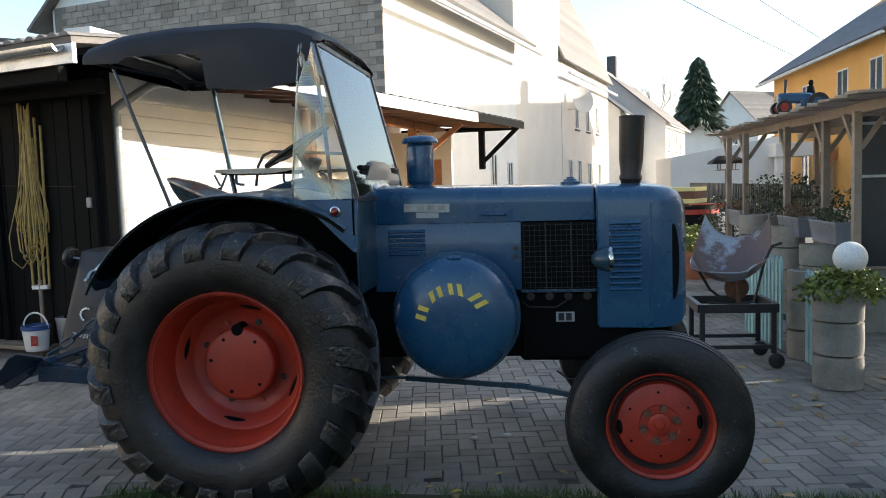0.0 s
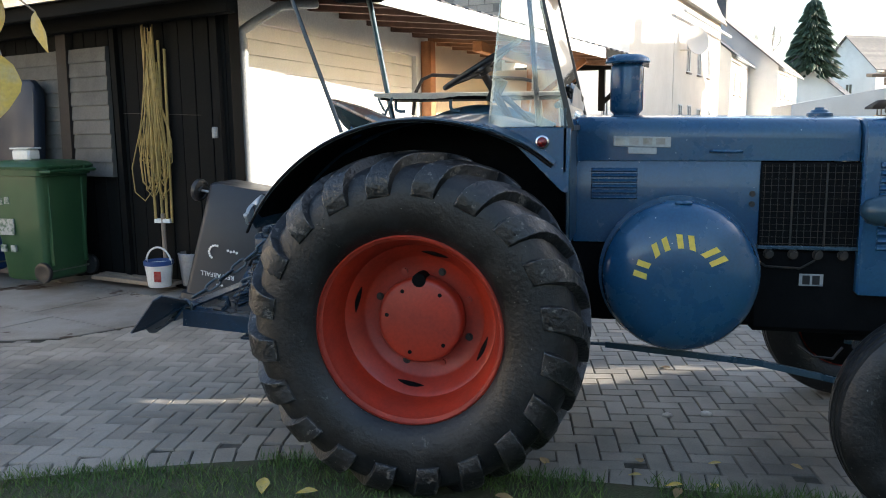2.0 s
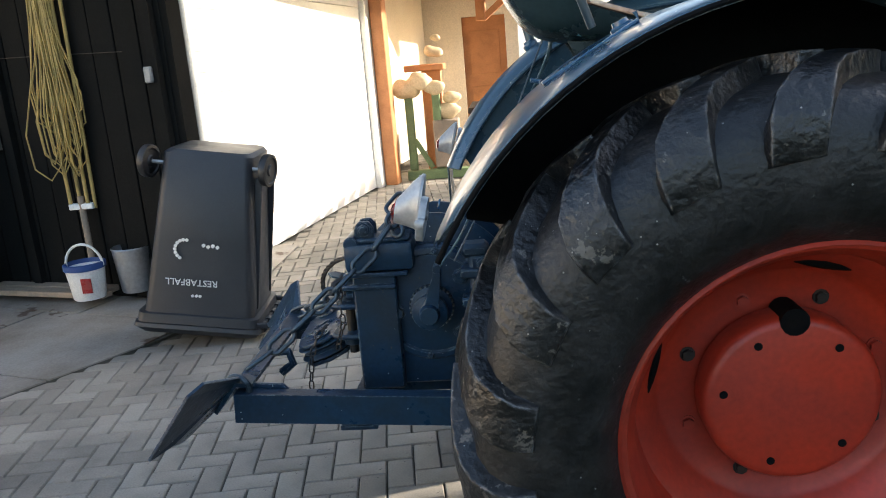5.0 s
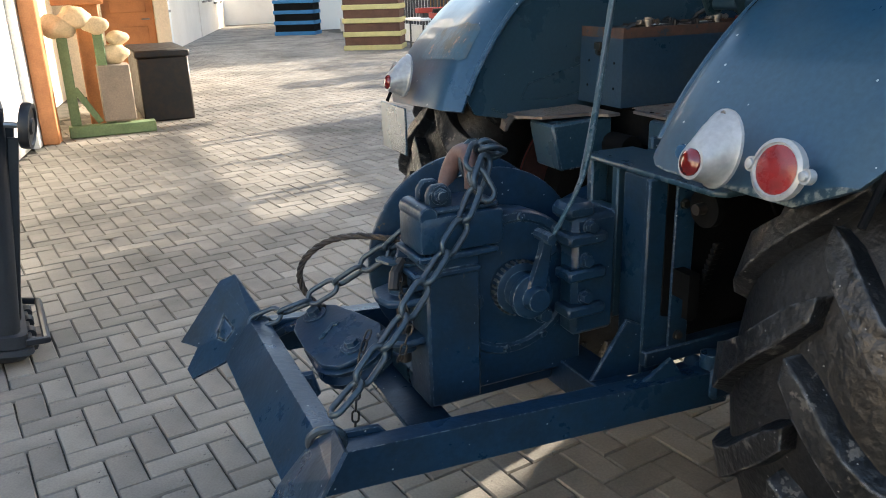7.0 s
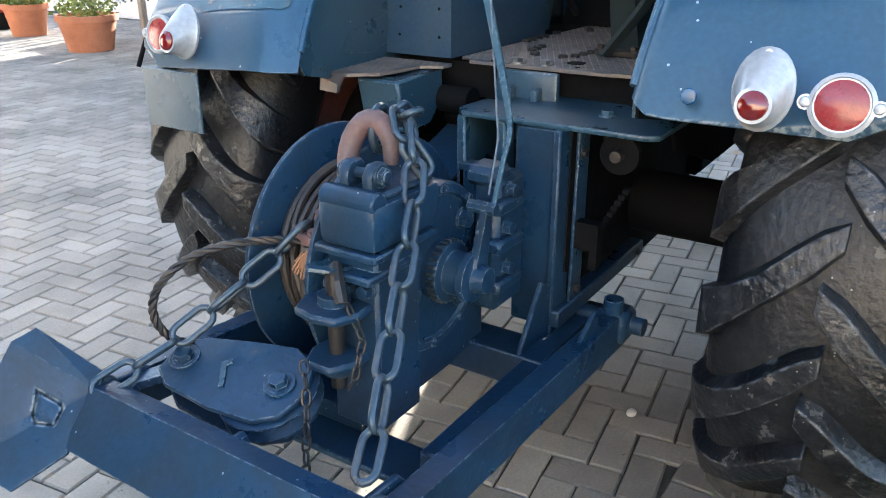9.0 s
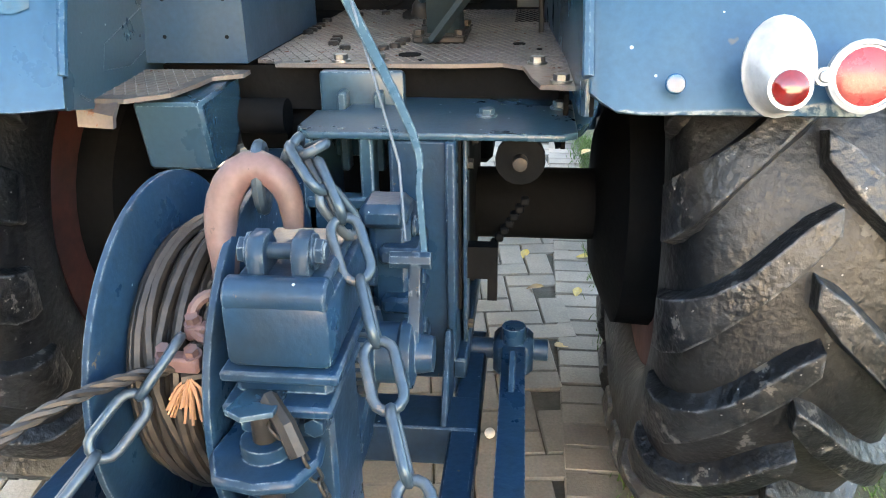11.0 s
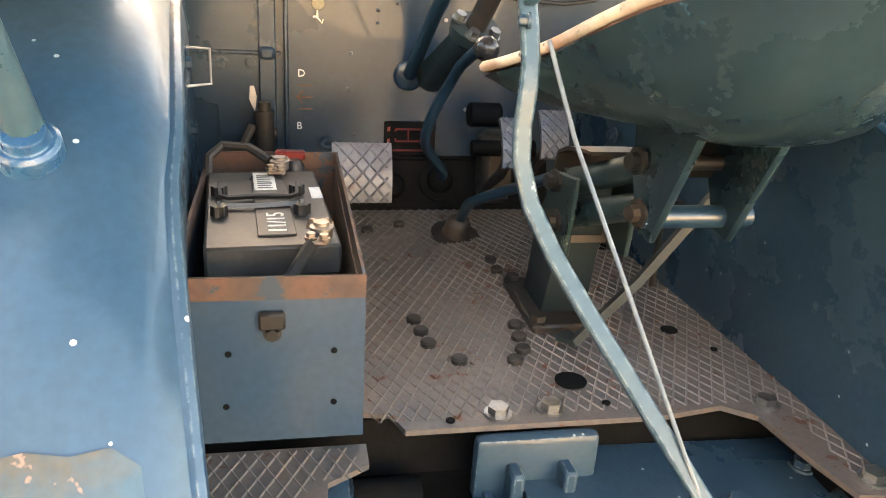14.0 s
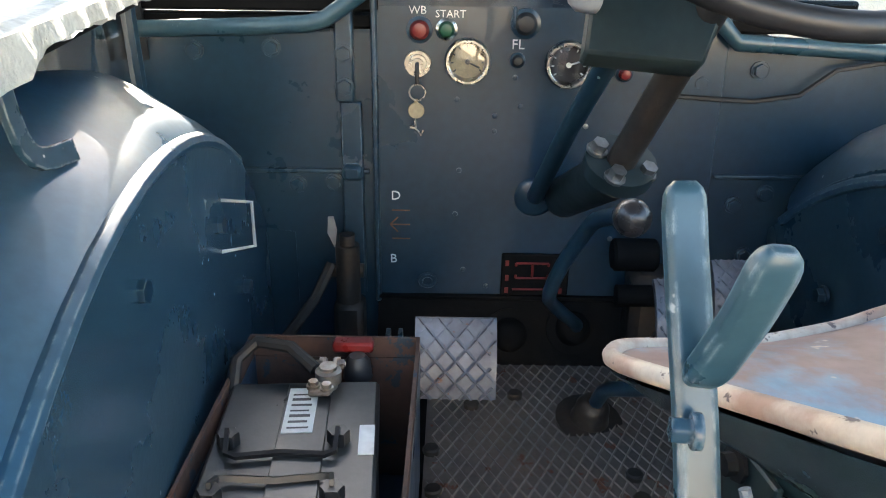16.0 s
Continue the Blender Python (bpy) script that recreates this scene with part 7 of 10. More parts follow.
def foliage(name, label, c, rad, n, size, mat, seed, droop=0.0, parent=None):
    rg = random.Random(seed)
    vs, fs = [], []
    for _ in range(n):
        while True:
            p = Vector((rg.uniform(-1, 1), rg.uniform(-1, 1), rg.uniform(-1, 1)))
            if 0.15 < p.length < 1 + 0.25 * noise.noise(p * 2.3 + Vector((seed, 0, 0))):
                break
        q = Vector(c) + Vector((p.x * rad[0], p.y * rad[1], p.z * rad[2] - droop * (p.x ** 2 + p.y ** 2)))
        d = Vector((rg.uniform(-1, 1), rg.uniform(-1, 1), rg.uniform(-0.6, 0.8))).normalized()
        s = d.orthogonal().normalized()
        s = (Matrix.Rotation(rg.uniform(0, 6.28), 3, d) @ s)
        L = size * rg.uniform(0.6, 1.2)
        i = len(vs)
        up = d.cross(s) * L * 0.12
        vs += [q, q + d * L * 0.45 + s * L * 0.32 + up, q + d * L, q + d * L * 0.45 - s * L * 0.32 + up]
        fs += [(i, i + 1, i + 2), (i, i + 2, i + 3)]
    me = bpy.data.meshes.new(name)
    me.from_pydata(vs, [], fs)
    me.materials.append(mat)
    ob = new(name, me)
    if parent is not None:
        ob.parent = parent
        ob.matrix_parent_inverse = parent.matrix_basis.inverted()
        return ob
    return tagged(ob, label, "plant")


ring_planter(3.66, 1.50, 0.17, 0.74, 3, "mossy concrete ring planter with ivy and a white globe lamp")
ivy = thing("ivy", "yellow-green leafy ivy spilling over the concrete planter", "plant", (3.66, 1.5, 0.74))
foliage("leaves", "", (3.69, 1.48, 0.80), (0.30, 0.26, 0.12), 1300, 0.055, LEAF_G, 1, 0.10, ivy)
GLOBE = surf("opal_globe", (0.80, 0.78, 0.72), (0.74, 0.72, 0.66), 0.35, s1=5, s2=60, bump=0.05)
gl = thing("globe_lamp", "white opal globe garden lamp among ivy", "lamp", (3.71, 1.42, 0.74))
bm = nb()
bmesh.ops.create_uvsphere(bm, u_segments=28, v_segments=18, radius=0.115, matrix=Matrix.Translation((3.71, 1.42, 0.955)))
part("globe", bm, GLOBE, gl)
bm = nb()
cyl(bm, (3.71, 1.42, 0.70), (3.71, 1.42, 0.86), 0.03, seg=12)
part("stem", bm, BLACK, gl)
ring_planter(3.74, 2.45, 0.15, 0.76, 3, "mossy concrete ring planter beside the teal palings")
for x, y, h in ((4.28, 3.75, 0.86), (4.30, 4.9, 0.98), (4.3, 6.3, 1.05), (4.75, 6.8, 1.1)):
    ring_planter(x, y, 0.19, h, 4, "grey concrete ring column planted with shrubs")
foliage("shrub", "dark green shrub growing over the ring planters", (4.7, 6.4, 1.25), (0.5, 0.6, 0.32), 900, 0.06, LEAF_D, 5)
foliage("shrub", "dark shrub behind the pergola posts", (4.9, 4.6, 1.15), (0.4, 0.5, 0.25), 700, 0.05, LEAF_D, 6)
foliage("shrub", "dusty shrub at the end of the pergola", (4.3, 7.9, 0.9), (0.35, 0.5, 0.4), 700, 0.05, LEAF_D, 7)
# teal palings
TEALP = surf("pale_teal_paint", (0.28, 0.45, 0.44), (0.20, 0.36, 0.37), 0.7, s1=5, s2=60, bump=0.3, rand=0.12)
fn = thing("paling_fence", "low pale teal paling fence between the planters", "fence", (3.68, 2.6, 0))
for k in range(11):
    bm = nb()
    y = 2.68 + k * 0.085
    prism(bm, [(-0.032, 0.03), (0.032, 0.03), (0.032, 0.80), (0.0, 0.85), (-0.032, 0.80)], -0.009, 0.009, Matrix.Translation((3.60 - 0.008 * k, y, 0)) @ YZ)
    part("paling", bm, TEALP, fn)
for k in range(5):
    bm = nb()
    y = 1.72 + k * 0.11
    prism(bm, [(-0.036, 0.03), (0.036, 0.03), (0.036, 0.74), (0.0, 0.79), (-0.036, 0.74)], -0.009, 0.009, Matrix.Translation((3.66, y, 0)) @ YZ)
    part("paling", bm, TEALP, fn)
for y0, y1, x in ((2.64, 3.60, 3.63), (1.68, 2.2, 3.685)):
    bm = nb()
    box(bm, x - 0.0, x + 0.03, y0, y1, 0.28, 0.34, bev=0.004)
    part("rail", bm, TEALP, fn)
# flower boxes hung between the posts
BOXG = surf("grey_flower_box", (0.20, 0.22, 0.25), (0.16, 0.17, 0.2), 0.5, s1=5, s2=90, bump=0.1)
for k, (x, y) in enumerate(((4.42, 3.85), (4.40, 4.9), (4.32, 7.1))):
    fb = thing("flower_box", "grey plastic flower box with faded heather", "planter", (x, y, 1.0), group="pergola flower boxes")
    bm = nb()
    rings = [[Vector((x - w, y - l, z)), Vector((x + w, y - l, z)), Vector((x + w, y + l, z)), Vector((x - w, y + l, z))] for w, l, z in ((0.07, 0.34, 0.86), (0.095, 0.38, 1.06), (0.10, 0.39, 1.065), (0.10, 0.39, 1.08), (0.085, 0.37, 1.08), (0.08, 0.36, 1.04))]
    loft(bm, rings)
    part("trough", bm, BOXG, fb)
    tagged(foliage("heather", "", (x, y, 1.12), (0.10, 0.36, 0.10), 420, 0.035, LEAF_R if k else LEAF_D, 30 + k, 0, fb), kind="stuff")
# seat stool: big pressed seat on a welded stand with small wheels
st_ = thing("seat_stand", "old pressed metal tractor seat on a black welded stand with castors", "stool", (3.1, 2.35, 0))
c = Vector((3.1, 2.35, 0))
bm = nb()
for a, b in (((-0.30, -0.26), (0.30, -0.26)), ((0.30, -0.26), (0.30, 0.26)), ((0.30, 0.26), (-0.30, 0.26)), ((-0.30, 0.26), (-0.30, -0.26))):
    bar(bm, [c + Vector((*a, 0.49)), c + Vector((*b, 0.49))], 0.04, 0.07)
part("top_frame", bm, BLACK, st_)
for dx in (-0.28, 0.28):
    for dy in (-0.24, 0.24):
        bm = nb()
        box(bm, c.x + dx - 0.02, c.x + dx + 0.02, c.y + dy - 0.02, c.y + dy + 0.02, 0.02 if dx < 0 else 0.12, 0.46, bev=0.003)
        part("leg", bm, BLACK, st_)
        if dx > 0:
            bm = nb()
            lathe(bm, [(0, -0.018), (0.05, -0.018), (0.062, -0.01), (0.062, 0.01), (0.05, 0.018), (0, 0.018)], (c.x + dx + 0.01, c.y + dy - 0.045, 0.064), (0, 1, 0), 18)
            part("castor", bm, BLACK_RUBBER, st_)
bm = nb()
bar(bm, [c + Vector((-0.28, -0.24, 0.17)), c + Vector((0.28, -0.24, 0.17))], 0.03, 0.03)
part("stretcher", bm, BLACK, st_)
bm = nb()
bar(bm, [c + Vector((-0.28, 0.24, 0.17)), c + Vector((0.28, 0.24, 0.17))], 0.03, 0.03)
part("stretcher", bm, BLACK, st_)
bm = nb()
tube(bm, [c + Vector((-0.20, -0.12, 0.52)), c + Vector((-0.02, -0.12, 0.50)), c + Vector((0.16, -0.12, 0.52)), c + Vector((0.24, -0.12, 0.85)), c + Vector((0.30, -0.12, 0.98)), c + Vector((0.38, -0.10, 1.0))], 0.012, 8)
tube(bm, [c + Vector((-0.25, 0.1, 0.78)), c + Vector((-0.15, 0.1, 0.60)), c + Vector((-0.05, 0.1, 0.52))], 0.012, 8)
part("bent_bracket", bm, DARK_STEEL, st_)
bm = nb()
lathe(bm, [(0, -0.03), (0.09, -0.03), (0.10, -0.02), (0.10, 0.02), (0.09, 0.03), (0, 0.03)], c + Vector((0.06, 0.05, 0.62)), (0.3, 1, 0), 20)
cyl(bm, c + Vector((0.06, 0.0, 0.50)), c + Vector((0.06, 0.0, 0.76)), 0.02, seg=8)
part("mechanism", bm, RUST, st_)
SEATP = surf("worn_seat_metal", (0.16, 0.105, 0.09), (0.34, 0.37, 0.40), 0.45, 0.3, s1=2.2, s2=80, mix=(0.50, 0.56), bump=0.3)


def pan_seat(bm, o, fwd, w, ln, back, seed=0, dip=0.05, thick=0.004):
    """A pressed pan seat: grid bent up at sides and back; fwd is the seat's front direction."""
    f = Vector(fwd).normalized()
    r = f.cross(Vector((0, 0, 1))).normalized()
    rows = []
    n, m_ = 12, 14
    for i in range(n + 1):
        u = i / n
        row = []
        for j in range(m_ + 1):
            v = -1 + 2 * j / m_
            ww = w * (0.72 + 0.28 * math.sin(min(1, u * 1.25) * math.pi * 0.62)) * (1 - 0.5 * max(0, u - 0.75) ** 2 * 4)
            x = (0.5 - u) * ln - 0.10 * max(0, 0.15 - u) * 0
            z = -dip * (1 - v * v) * math.sin(min(u * 1.3, 1) * math.pi * 0.8) + 0.10 * v ** 4 * (0.2 + u) + back * max(0, (u - 0.55) / 0.45) ** 1.7
            if u < 0.12:
                z -= 0.02 * (0.12 - u) / 0.12
            row.append(Vector(o) + f * (x + back * 0.0) + r * (v * ww / 2) + Vector((0, 0, z)))
        rows.append(row)
    up = [[p for p in row] for row in rows]
    lo = [[p - Vector((0, 0, thick)) for p in row] for row in rows]
    loft(bm, up, closed_ring=False)
    loft(bm, lo, closed_ring=False)
    edge = [up[0][j] for j in range(m_ + 1)] + [up[i][m_] for i in range(1, n + 1)] + [up[n][j] for j in range(m_ - 1, -1, -1)] + [up[i][0] for i in range(n - 1, 0, -1)]
    return edge


bm = nb()
e = pan_seat(bm, c + Vector((-0.02, 0.0, 0.80)), (-0.5, -0.9, 0), 0.62, 0.5, 0.30, dip=0.12)
tube(bm, e, 0.007, 6, closed=True)
part("seat", bm, SEATP, st_)
# dark panels and ladder behind the pergola
bm = nb()
for k in range(3):
    box(bm, 6.6, 6.64, 4.6 + k * 1.3, 5.85 + k * 1.3, 0.4 + 0.0, 2.1, bev=0.01)
single("dark_screen", bm, BLACK, "dark screen panels behind the pergola", "screen", kind="structure")
bm = nb()
box(bm, 6.2, 6.5, 1.5, 9.6, 0, 0.95, bev=0.02)
single("garden_wall", bm, RINGC, "low grey garden wall behind the planters", "wall", kind="structure")
# tubs, barrel and crates further down the yard
TERRA = surf("terracotta", (0.42, 0.15, 0.07), (0.34, 0.12, 0.06), 0.75, s1=5, s2=70, bump=0.2)


def pot(x, y, r, h, label, n=500, lm=None, seed=40):
    p = thing("plant_pot", label, "plant pot", (x, y, 0))
    bm = nb()
    lathe(bm, [(0, 0), (r * 0.72, 0), (r * 0.92, h * 0.82), (r, h * 0.83), (r, h), (r * 0.9, h), (r * 0.85, h * 0.9), (0, h * 0.9)], (x, y, 0), (0, 0, 1), 28)
    part("tub", bm, TERRA, p)
    foliage("leaves", "", (x, y, h * 1.25), (r * 1.05, r * 1.05, h * 0.42), n, 0.07, lm or LEAF_G, seed, 0, p)


pot(3.85, 8.1, 0.36, 0.42, "terracotta tub with bright green plants on the paving")
pot(4.25, 10.1, 0.30, 0.42, "terracotta pot with a yellow-green shrub on the paving", 700, LEAF_G, 41)
br = thing("half_barrel", "wooden barrel with red hoops by the fence", "barrel", (4.5, 11.3, 0))
bm = nb()
lathe(bm, [(0, 0), (0.34, 0), (0.40, 0.3), (0.41, 0.5), (0.40, 0.75), (0.35, 1.0), (0.30, 1.0), (0.30, 0.9), (0, 0.9)], (4.5, 11.3, 0), (0, 0, 1), 24)
part("body", bm, SHED_DARK, br)
for z in (0.25, 0.85):
    bm = nb()
    lathe(bm, [(0.40, z), (0.425, z), (0.425, z + 0.09), (0.40, z + 0.09)], (4.5, 11.3, 0), (0, 0, 1), 24, closed=True)
    part("hoop", bm, RED, br)


def crate_stack(x, y, w, d, n, h, band, label, ang):
    s = thing("crate_stack", label, "crates", (x, y, 0))
    m = Matrix.Translation((x, y, 0)) @ Matrix.Rotation(radians(ang), 4, 'Z')
    for k in range(n):
        z = k * h
        bm = nb()
        box(bm, -w / 2 + 0.03, w / 2 - 0.03, -d / 2 + 0.03, d / 2 - 0.03, z + 0.1, z + h, bev=0.01, m=m)
        part("crate", bm, SHED_DARK if band is not YELLOW_B else ORANGE_D, s)
        bm = nb()
        box(bm, -w / 2, w / 2, -d / 2, d / 2, z, z + 0.11, bev=0.008, m=m)
        part("painted_board", bm, band, s)
    bm = nb()
    box(bm, -w / 2, w / 2, -d / 2, d / 2, n * h, n * h + 0.1, bev=0.008, m=m)
    part("painted_board", bm, band, s)


YELLOW_B = surf("pale_yellow_board", (0.55, 0.50, 0.22), (0.48, 0.43, 0.2), 0.7, s1=4, bump=0.2)
ORANGE_D = surf("brown_crate_wood", (0.12, 0.055, 0.035), (0.09, 0.045, 0.03), 0.8, s1=4, bump=0.3)
BLUE_B = surf("blue_board", (0.03, 0.20, 0.42), (0.04, 0.17, 0.35), 0.6, s1=4, bump=0.2)
crate_stack(4.95, 16.5, 1.35, 0.9, 4, 0.30, YELLOW_B, "stacked brown crates with pale yellow boards", -30)
crate_stack(5.1, 24.0, 1.3, 0.9, 3, 0.32, BLUE_B, "stacked dark crates with blue boards", -30)
tb2 = thing("garden_table", "garden table with red top bar on steel legs", "table", (5.2, 13.6, 0))
bm = nb()
box(bm, 4.7, 5.9, 13.2, 14.0, 0.72, 0.77, bev=0.01)
part("tabletop", bm, RENDER_W, tb2)
bm = nb()
box(bm, 4.8, 5.8, 13.5, 13.7, 0.86, 0.96, bev=0.01)
part("red_bar", bm, RED, tb2)
bm = nb()
box(bm, 4.9, 5.7, 13.55, 13.65, 0.77, 0.86)
part("stay", bm, BLACK, tb2)
for x in (4.78, 5.8):
    for y in (13.26, 13.92):
        bm = nb()
        cyl(bm, (x, y, 0), (x, y, 0.73), 0.02, seg=8)
        part("leg", bm, BLACK, tb2)
# low wall and slat fence along the garden, gate at the lane
bm = nb()
prism(bm, [(6.3, 9.6), (6.55, 9.6), (6.9, 24.5), (6.65, 24.5)], 0, 0.42)
single("wall_garden", bm, RENDER_W, "low pale garden wall along the yard", "wall", kind="structure")
sf = thing("slat_fence", "dark upright slat fence on the low garden wall", "fence", (6.6, 16, 0), kind="structure")
for k in range(74):
    bm = nb()
    y = 9.8 + k * 0.2
    x = 6.42 + (y - 9.6) * 0.0235
    box(bm, x, x + 0.02, y, y + 0.11, 0.42, 1.35)
    part("slat", bm, BLACK, sf)
bm = nb()
box(bm, 2.5, 8.0, 33.0, 33.15, 0, 1.15, bev=0.02)
single("lane_gate", bm, RENDER_W, "pale low gate wall at the lane", "gate", kind="structure")

# ---- under the porch ----
ps = thing("porch_stand", "green timber stand with pale carvings under the porch", "stand", (-1.35, 7.6, 0))
GREENW = surf("green_timber", (0.16, 0.22, 0.10), (0.12, 0.17, 0.08), 0.8, s1=5, bump=0.3)
PALE = surf("pale_carved_wood", (0.60, 0.46, 0.28), (0.5, 0.37, 0.22), 0.8, s1=9, s2=60, bump=0.5, dist=0.005)
bm = nb()
box(bm, -1.78, -0.92, 7.42, 7.56, 0.0, 0.12, bev=0.01)
part("base_board", bm, GREENW, ps)
for x in (-1.70, -1.36):
    bm = nb()
    box(bm, x - 0.05, x + 0.05, 7.48, 7.58, 0.12, 1.05, bev=0.01)
    part("upright", bm, GREENW, ps)
bm = nb()
bar(bm, [(-1.66, 7.5, 0.5), (-1.46, 7.5, 0.14)], 0.06, 0.06)
part("brace", bm, GREENW, ps)
bm = nb()
box(bm, -1.42, -1.10, 7.45, 7.75, 0.14, 0.72, bev=0.012)
part("wooden_block", bm, GREY_WOOD, ps)
rg = random.Random(8)
for k, (x, y, z, r) in enumerate(((-1.72, 7.5, 1.12, 0.16), (-1.55, 7.5, 1.20, 0.15), (-1.38, 7.5, 1.12, 0.12), (-1.25, 7.6, 0.82, 0.14), (-1.18, 7.6, 0.98, 0.10), (-1.40, 8.0, 1.55, 0.10), (-1.35, 8.0, 1.72, 0.06))):
    bm = nb()
    bmesh.ops.create_icosphere(bm, subdivisions=3, radius=r, matrix=Matrix.Translation((x, y, z)) @ Matrix.Diagonal((1.15, 0.8, 0.75, 1)))
    for v in bm.verts:
        v.co += (v.co - Vector((x, y, z))) * 0.35 * noise.noise(v.co * 9)
    part("carving", bm, PALE, ps)
bm = nb()
box(bm, -1.75, -1.25, 7.7, 8.2, 1.32, 1.40, bev=0.01)
box(bm, -1.55, -1.3, 7.85, 8.05, 0.0, 1.32, bev=0.01)
part("shelf", bm, ORANGE_WOOD, ps)
bm = nb()
box(bm, -0.98, -0.42, 8.1, 9.5, 0.0, 0.72, bev=0.015)
box(bm, -1.0, -0.40, 8.08, 9.52, 0.72, 0.80, bev=0.015)
single("storage_box", bm, DARK_STEEL, "dark grey storage box under the porch", "box")
bm = nb()
box(bm, -0.25, 0.0, 12.6, 12.85, 0.0, 0.32, bev=0.03)
single("brick_pot", bm, TERRA, "small square terracotta pot by the door", "plant pot")

# ---- rear winch and support blade, parts of the tractor ----
WC = Vector((-0.80, 0.0, 0.755))
bm = nb()
lathe(bm, [(0.0, 0.0), (0.168, 0.0), (0.176, -0.036), (0.178, -0.048), (0.178, -0.088), (0.172, -0.096), (0.156, -0.098), (0.150, -0.092), (0.09, -0.096), (0.0, -0.096)], WC, (0, 1, 0), 48)
prism(bm, [(-1.02, 0.50), (-0.60, 0.50), (-0.60, 0.58), (-0.635, 0.70), (-0.66, 0.82), (-0.72, 0.90), (-0.80, 0.925), (-0.90, 0.90), (-0.99, 0.80)], -0.086, 0.0, XZ, 0.006)
winch = part("winch", bm, BLUE_WINCH, tractor, "heavy blue painted cable winch")
for k in range(10):
    a = 2 * math.pi * k / 10 + 0.2
    bm = nb()
    bolt(bm, WC + Vector((0.163 * math.cos(a), -0.097, 0.163 * math.sin(a))), (0, -1, 0), 0.008, 0.008)
    part("cover_bolt", bm, BLUE_WINCH, winch)
for y0, y1, fr in ((0.018, 0.034, 0.254), (0.164, 0.180, 0.262)):
    bm = nb()
    lathe(bm, [(0.05, y0), (fr - 0.007, y0), (fr, y0 + 0.004), (fr, y1 - 0.004), (fr - 0.007, y1), (0.05, y1)], WC, (0, 1, 0), 56, closed=True)
    part("drum_flange", bm, BLUE_WINCH, winch)
bm = nb()
prof = [(0.04, 0.036)]
n = 11
for k in range(n * 6 + 1):
    y = 0.036 + (0.162 - 0.036) * k / (n * 6)
    prof.append((0.176 + 0.007 * abs(math.sin(math.pi * k / 6)), y))
prof.append((0.04, 0.164))
lathe(bm, prof, WC, (0, 1, 0.0), 48)
drum = part("cable_drum", bm, CABLE, winch, "drum wound with greasy wire rope", smooth=60)
for k, (r0, y0, y1, tlt) in enumerate(((0.214, 0.05, 0.10, 0.2), (0.216, 0.09, 0.13, -0.3), (0.213, 0.12, 0.17, 0.1), (0.217, 0.06, 0.15, 0.5), (0.222, 0.07, 0.10, 0.0), (0.22, 0.10, 0.16, 0.2))):
    bm = nb()
    pts = []
    for i in range(26):
        a = -0.7 + 4.2 * i / 25
        pts.append(WC + Vector((-r0 * math.sin(a), y0 + (y1 - y0) * (0.5 + 0.5 * math.sin(a * 1.5 + tlt)), r0 * math.cos(a))))
    tube(bm, [WC + Vector(((q - WC).x * 0.90, min(0.155, max(0.045, q.y * 0.88)), (q - WC).z * 0.90)) for q in pts], 0.0078, 7)
    part("rope_turn", bm, CABLE, drum)
# clutch hub with toothed ring and fork
bm = nb()
lathe(bm, [(0.0, -0.09), (0.062, -0.09), (0.062, -0.13), (0.045, -0.134), (0.045, -0.165), (0.052, -0.17), (0.052, -0.185), (0.030, -0.19), (0.026, -0.215), (0.0, -0.215)], WC, (0, 1, 0), 28)
part("clutch_hub", bm, BLUE_WINCH, winch)
bm = nb()
for k in range(28):
    a = 2 * math.pi * k / 28
    box(bm, -0.003, 0.003, -0.128, -0.112, 0.060, 0.067, m=Matrix.Translation(WC) @ Matrix.Rotation(a, 4, 'Y'))
tagged(part("clutch_teeth", bm, STEEL, winch), kind="stuff")
bm = nb()
prism(bm, [(-0.026, -0.022), (0.022, -0.026), (0.03, 0.0), (0.026, 0.04), (0.038, 0.09), (0.046, 0.145), (0.022, 0.15), (0.014, 0.09), (-0.014, 0.04), (-0.026, 0.0)], -0.195, -0.178, Matrix.Translation((WC.x, 0, WC.z)) @ XZ, 0.005)
cyl(bm, WC + Vector((0, -0.212, 0)), WC + Vector((0, -0.17, 0)), 0.017, seg=8)
cyl(bm, WC + Vector((0.032, -0.21, 0.135)), WC + Vector((0.032, -0.15, 0.135)), 0.013, seg=8)
part("clutch_fork", bm, BLUE_WINCH, winch)
for dx, dz in ((-0.105, -0.02), (0.08, -0.09), (0.09, 0.08)):
    bm = nb()
    bolt(bm, WC + Vector((dx, -0.096, dz)), (0, -1, 0), 0.018, 0.02)
    part("cover_nut", bm, BLUE_WINCH, winch)
# bearing block towards the tractor
bm = nb()
box(bm, -0.68, -0.56, -0.165, -0.10, 0.62, 0.915, bev=0.012)
part("bearing_block", bm, BLUE_WINCH, winch)
for z in (0.675, 0.765, 0.85):
    bm = nb()
    box(bm, -0.705, -0.60, -0.185, -0.12, z, z + 0.028, bev=0.006)
    part("block_rib", bm, BLUE_WINCH, winch)
bm = nb()
box(bm, -0.70, -0.62, -0.165, -0.09, 0.905, 0.945, bev=0.012)
part("block_cap", bm, BLUE_WINCH, winch)
for x, z in ((-0.65, 0.72), (-0.65, 0.81), (-0.64, 0.89)):
    bm = nb()
    bolt(bm, (x, -0.168, z), (0, -1, 0), 0.014, 0.016)
    part("block_bolt", bm, BLUE_WINCH, winch)
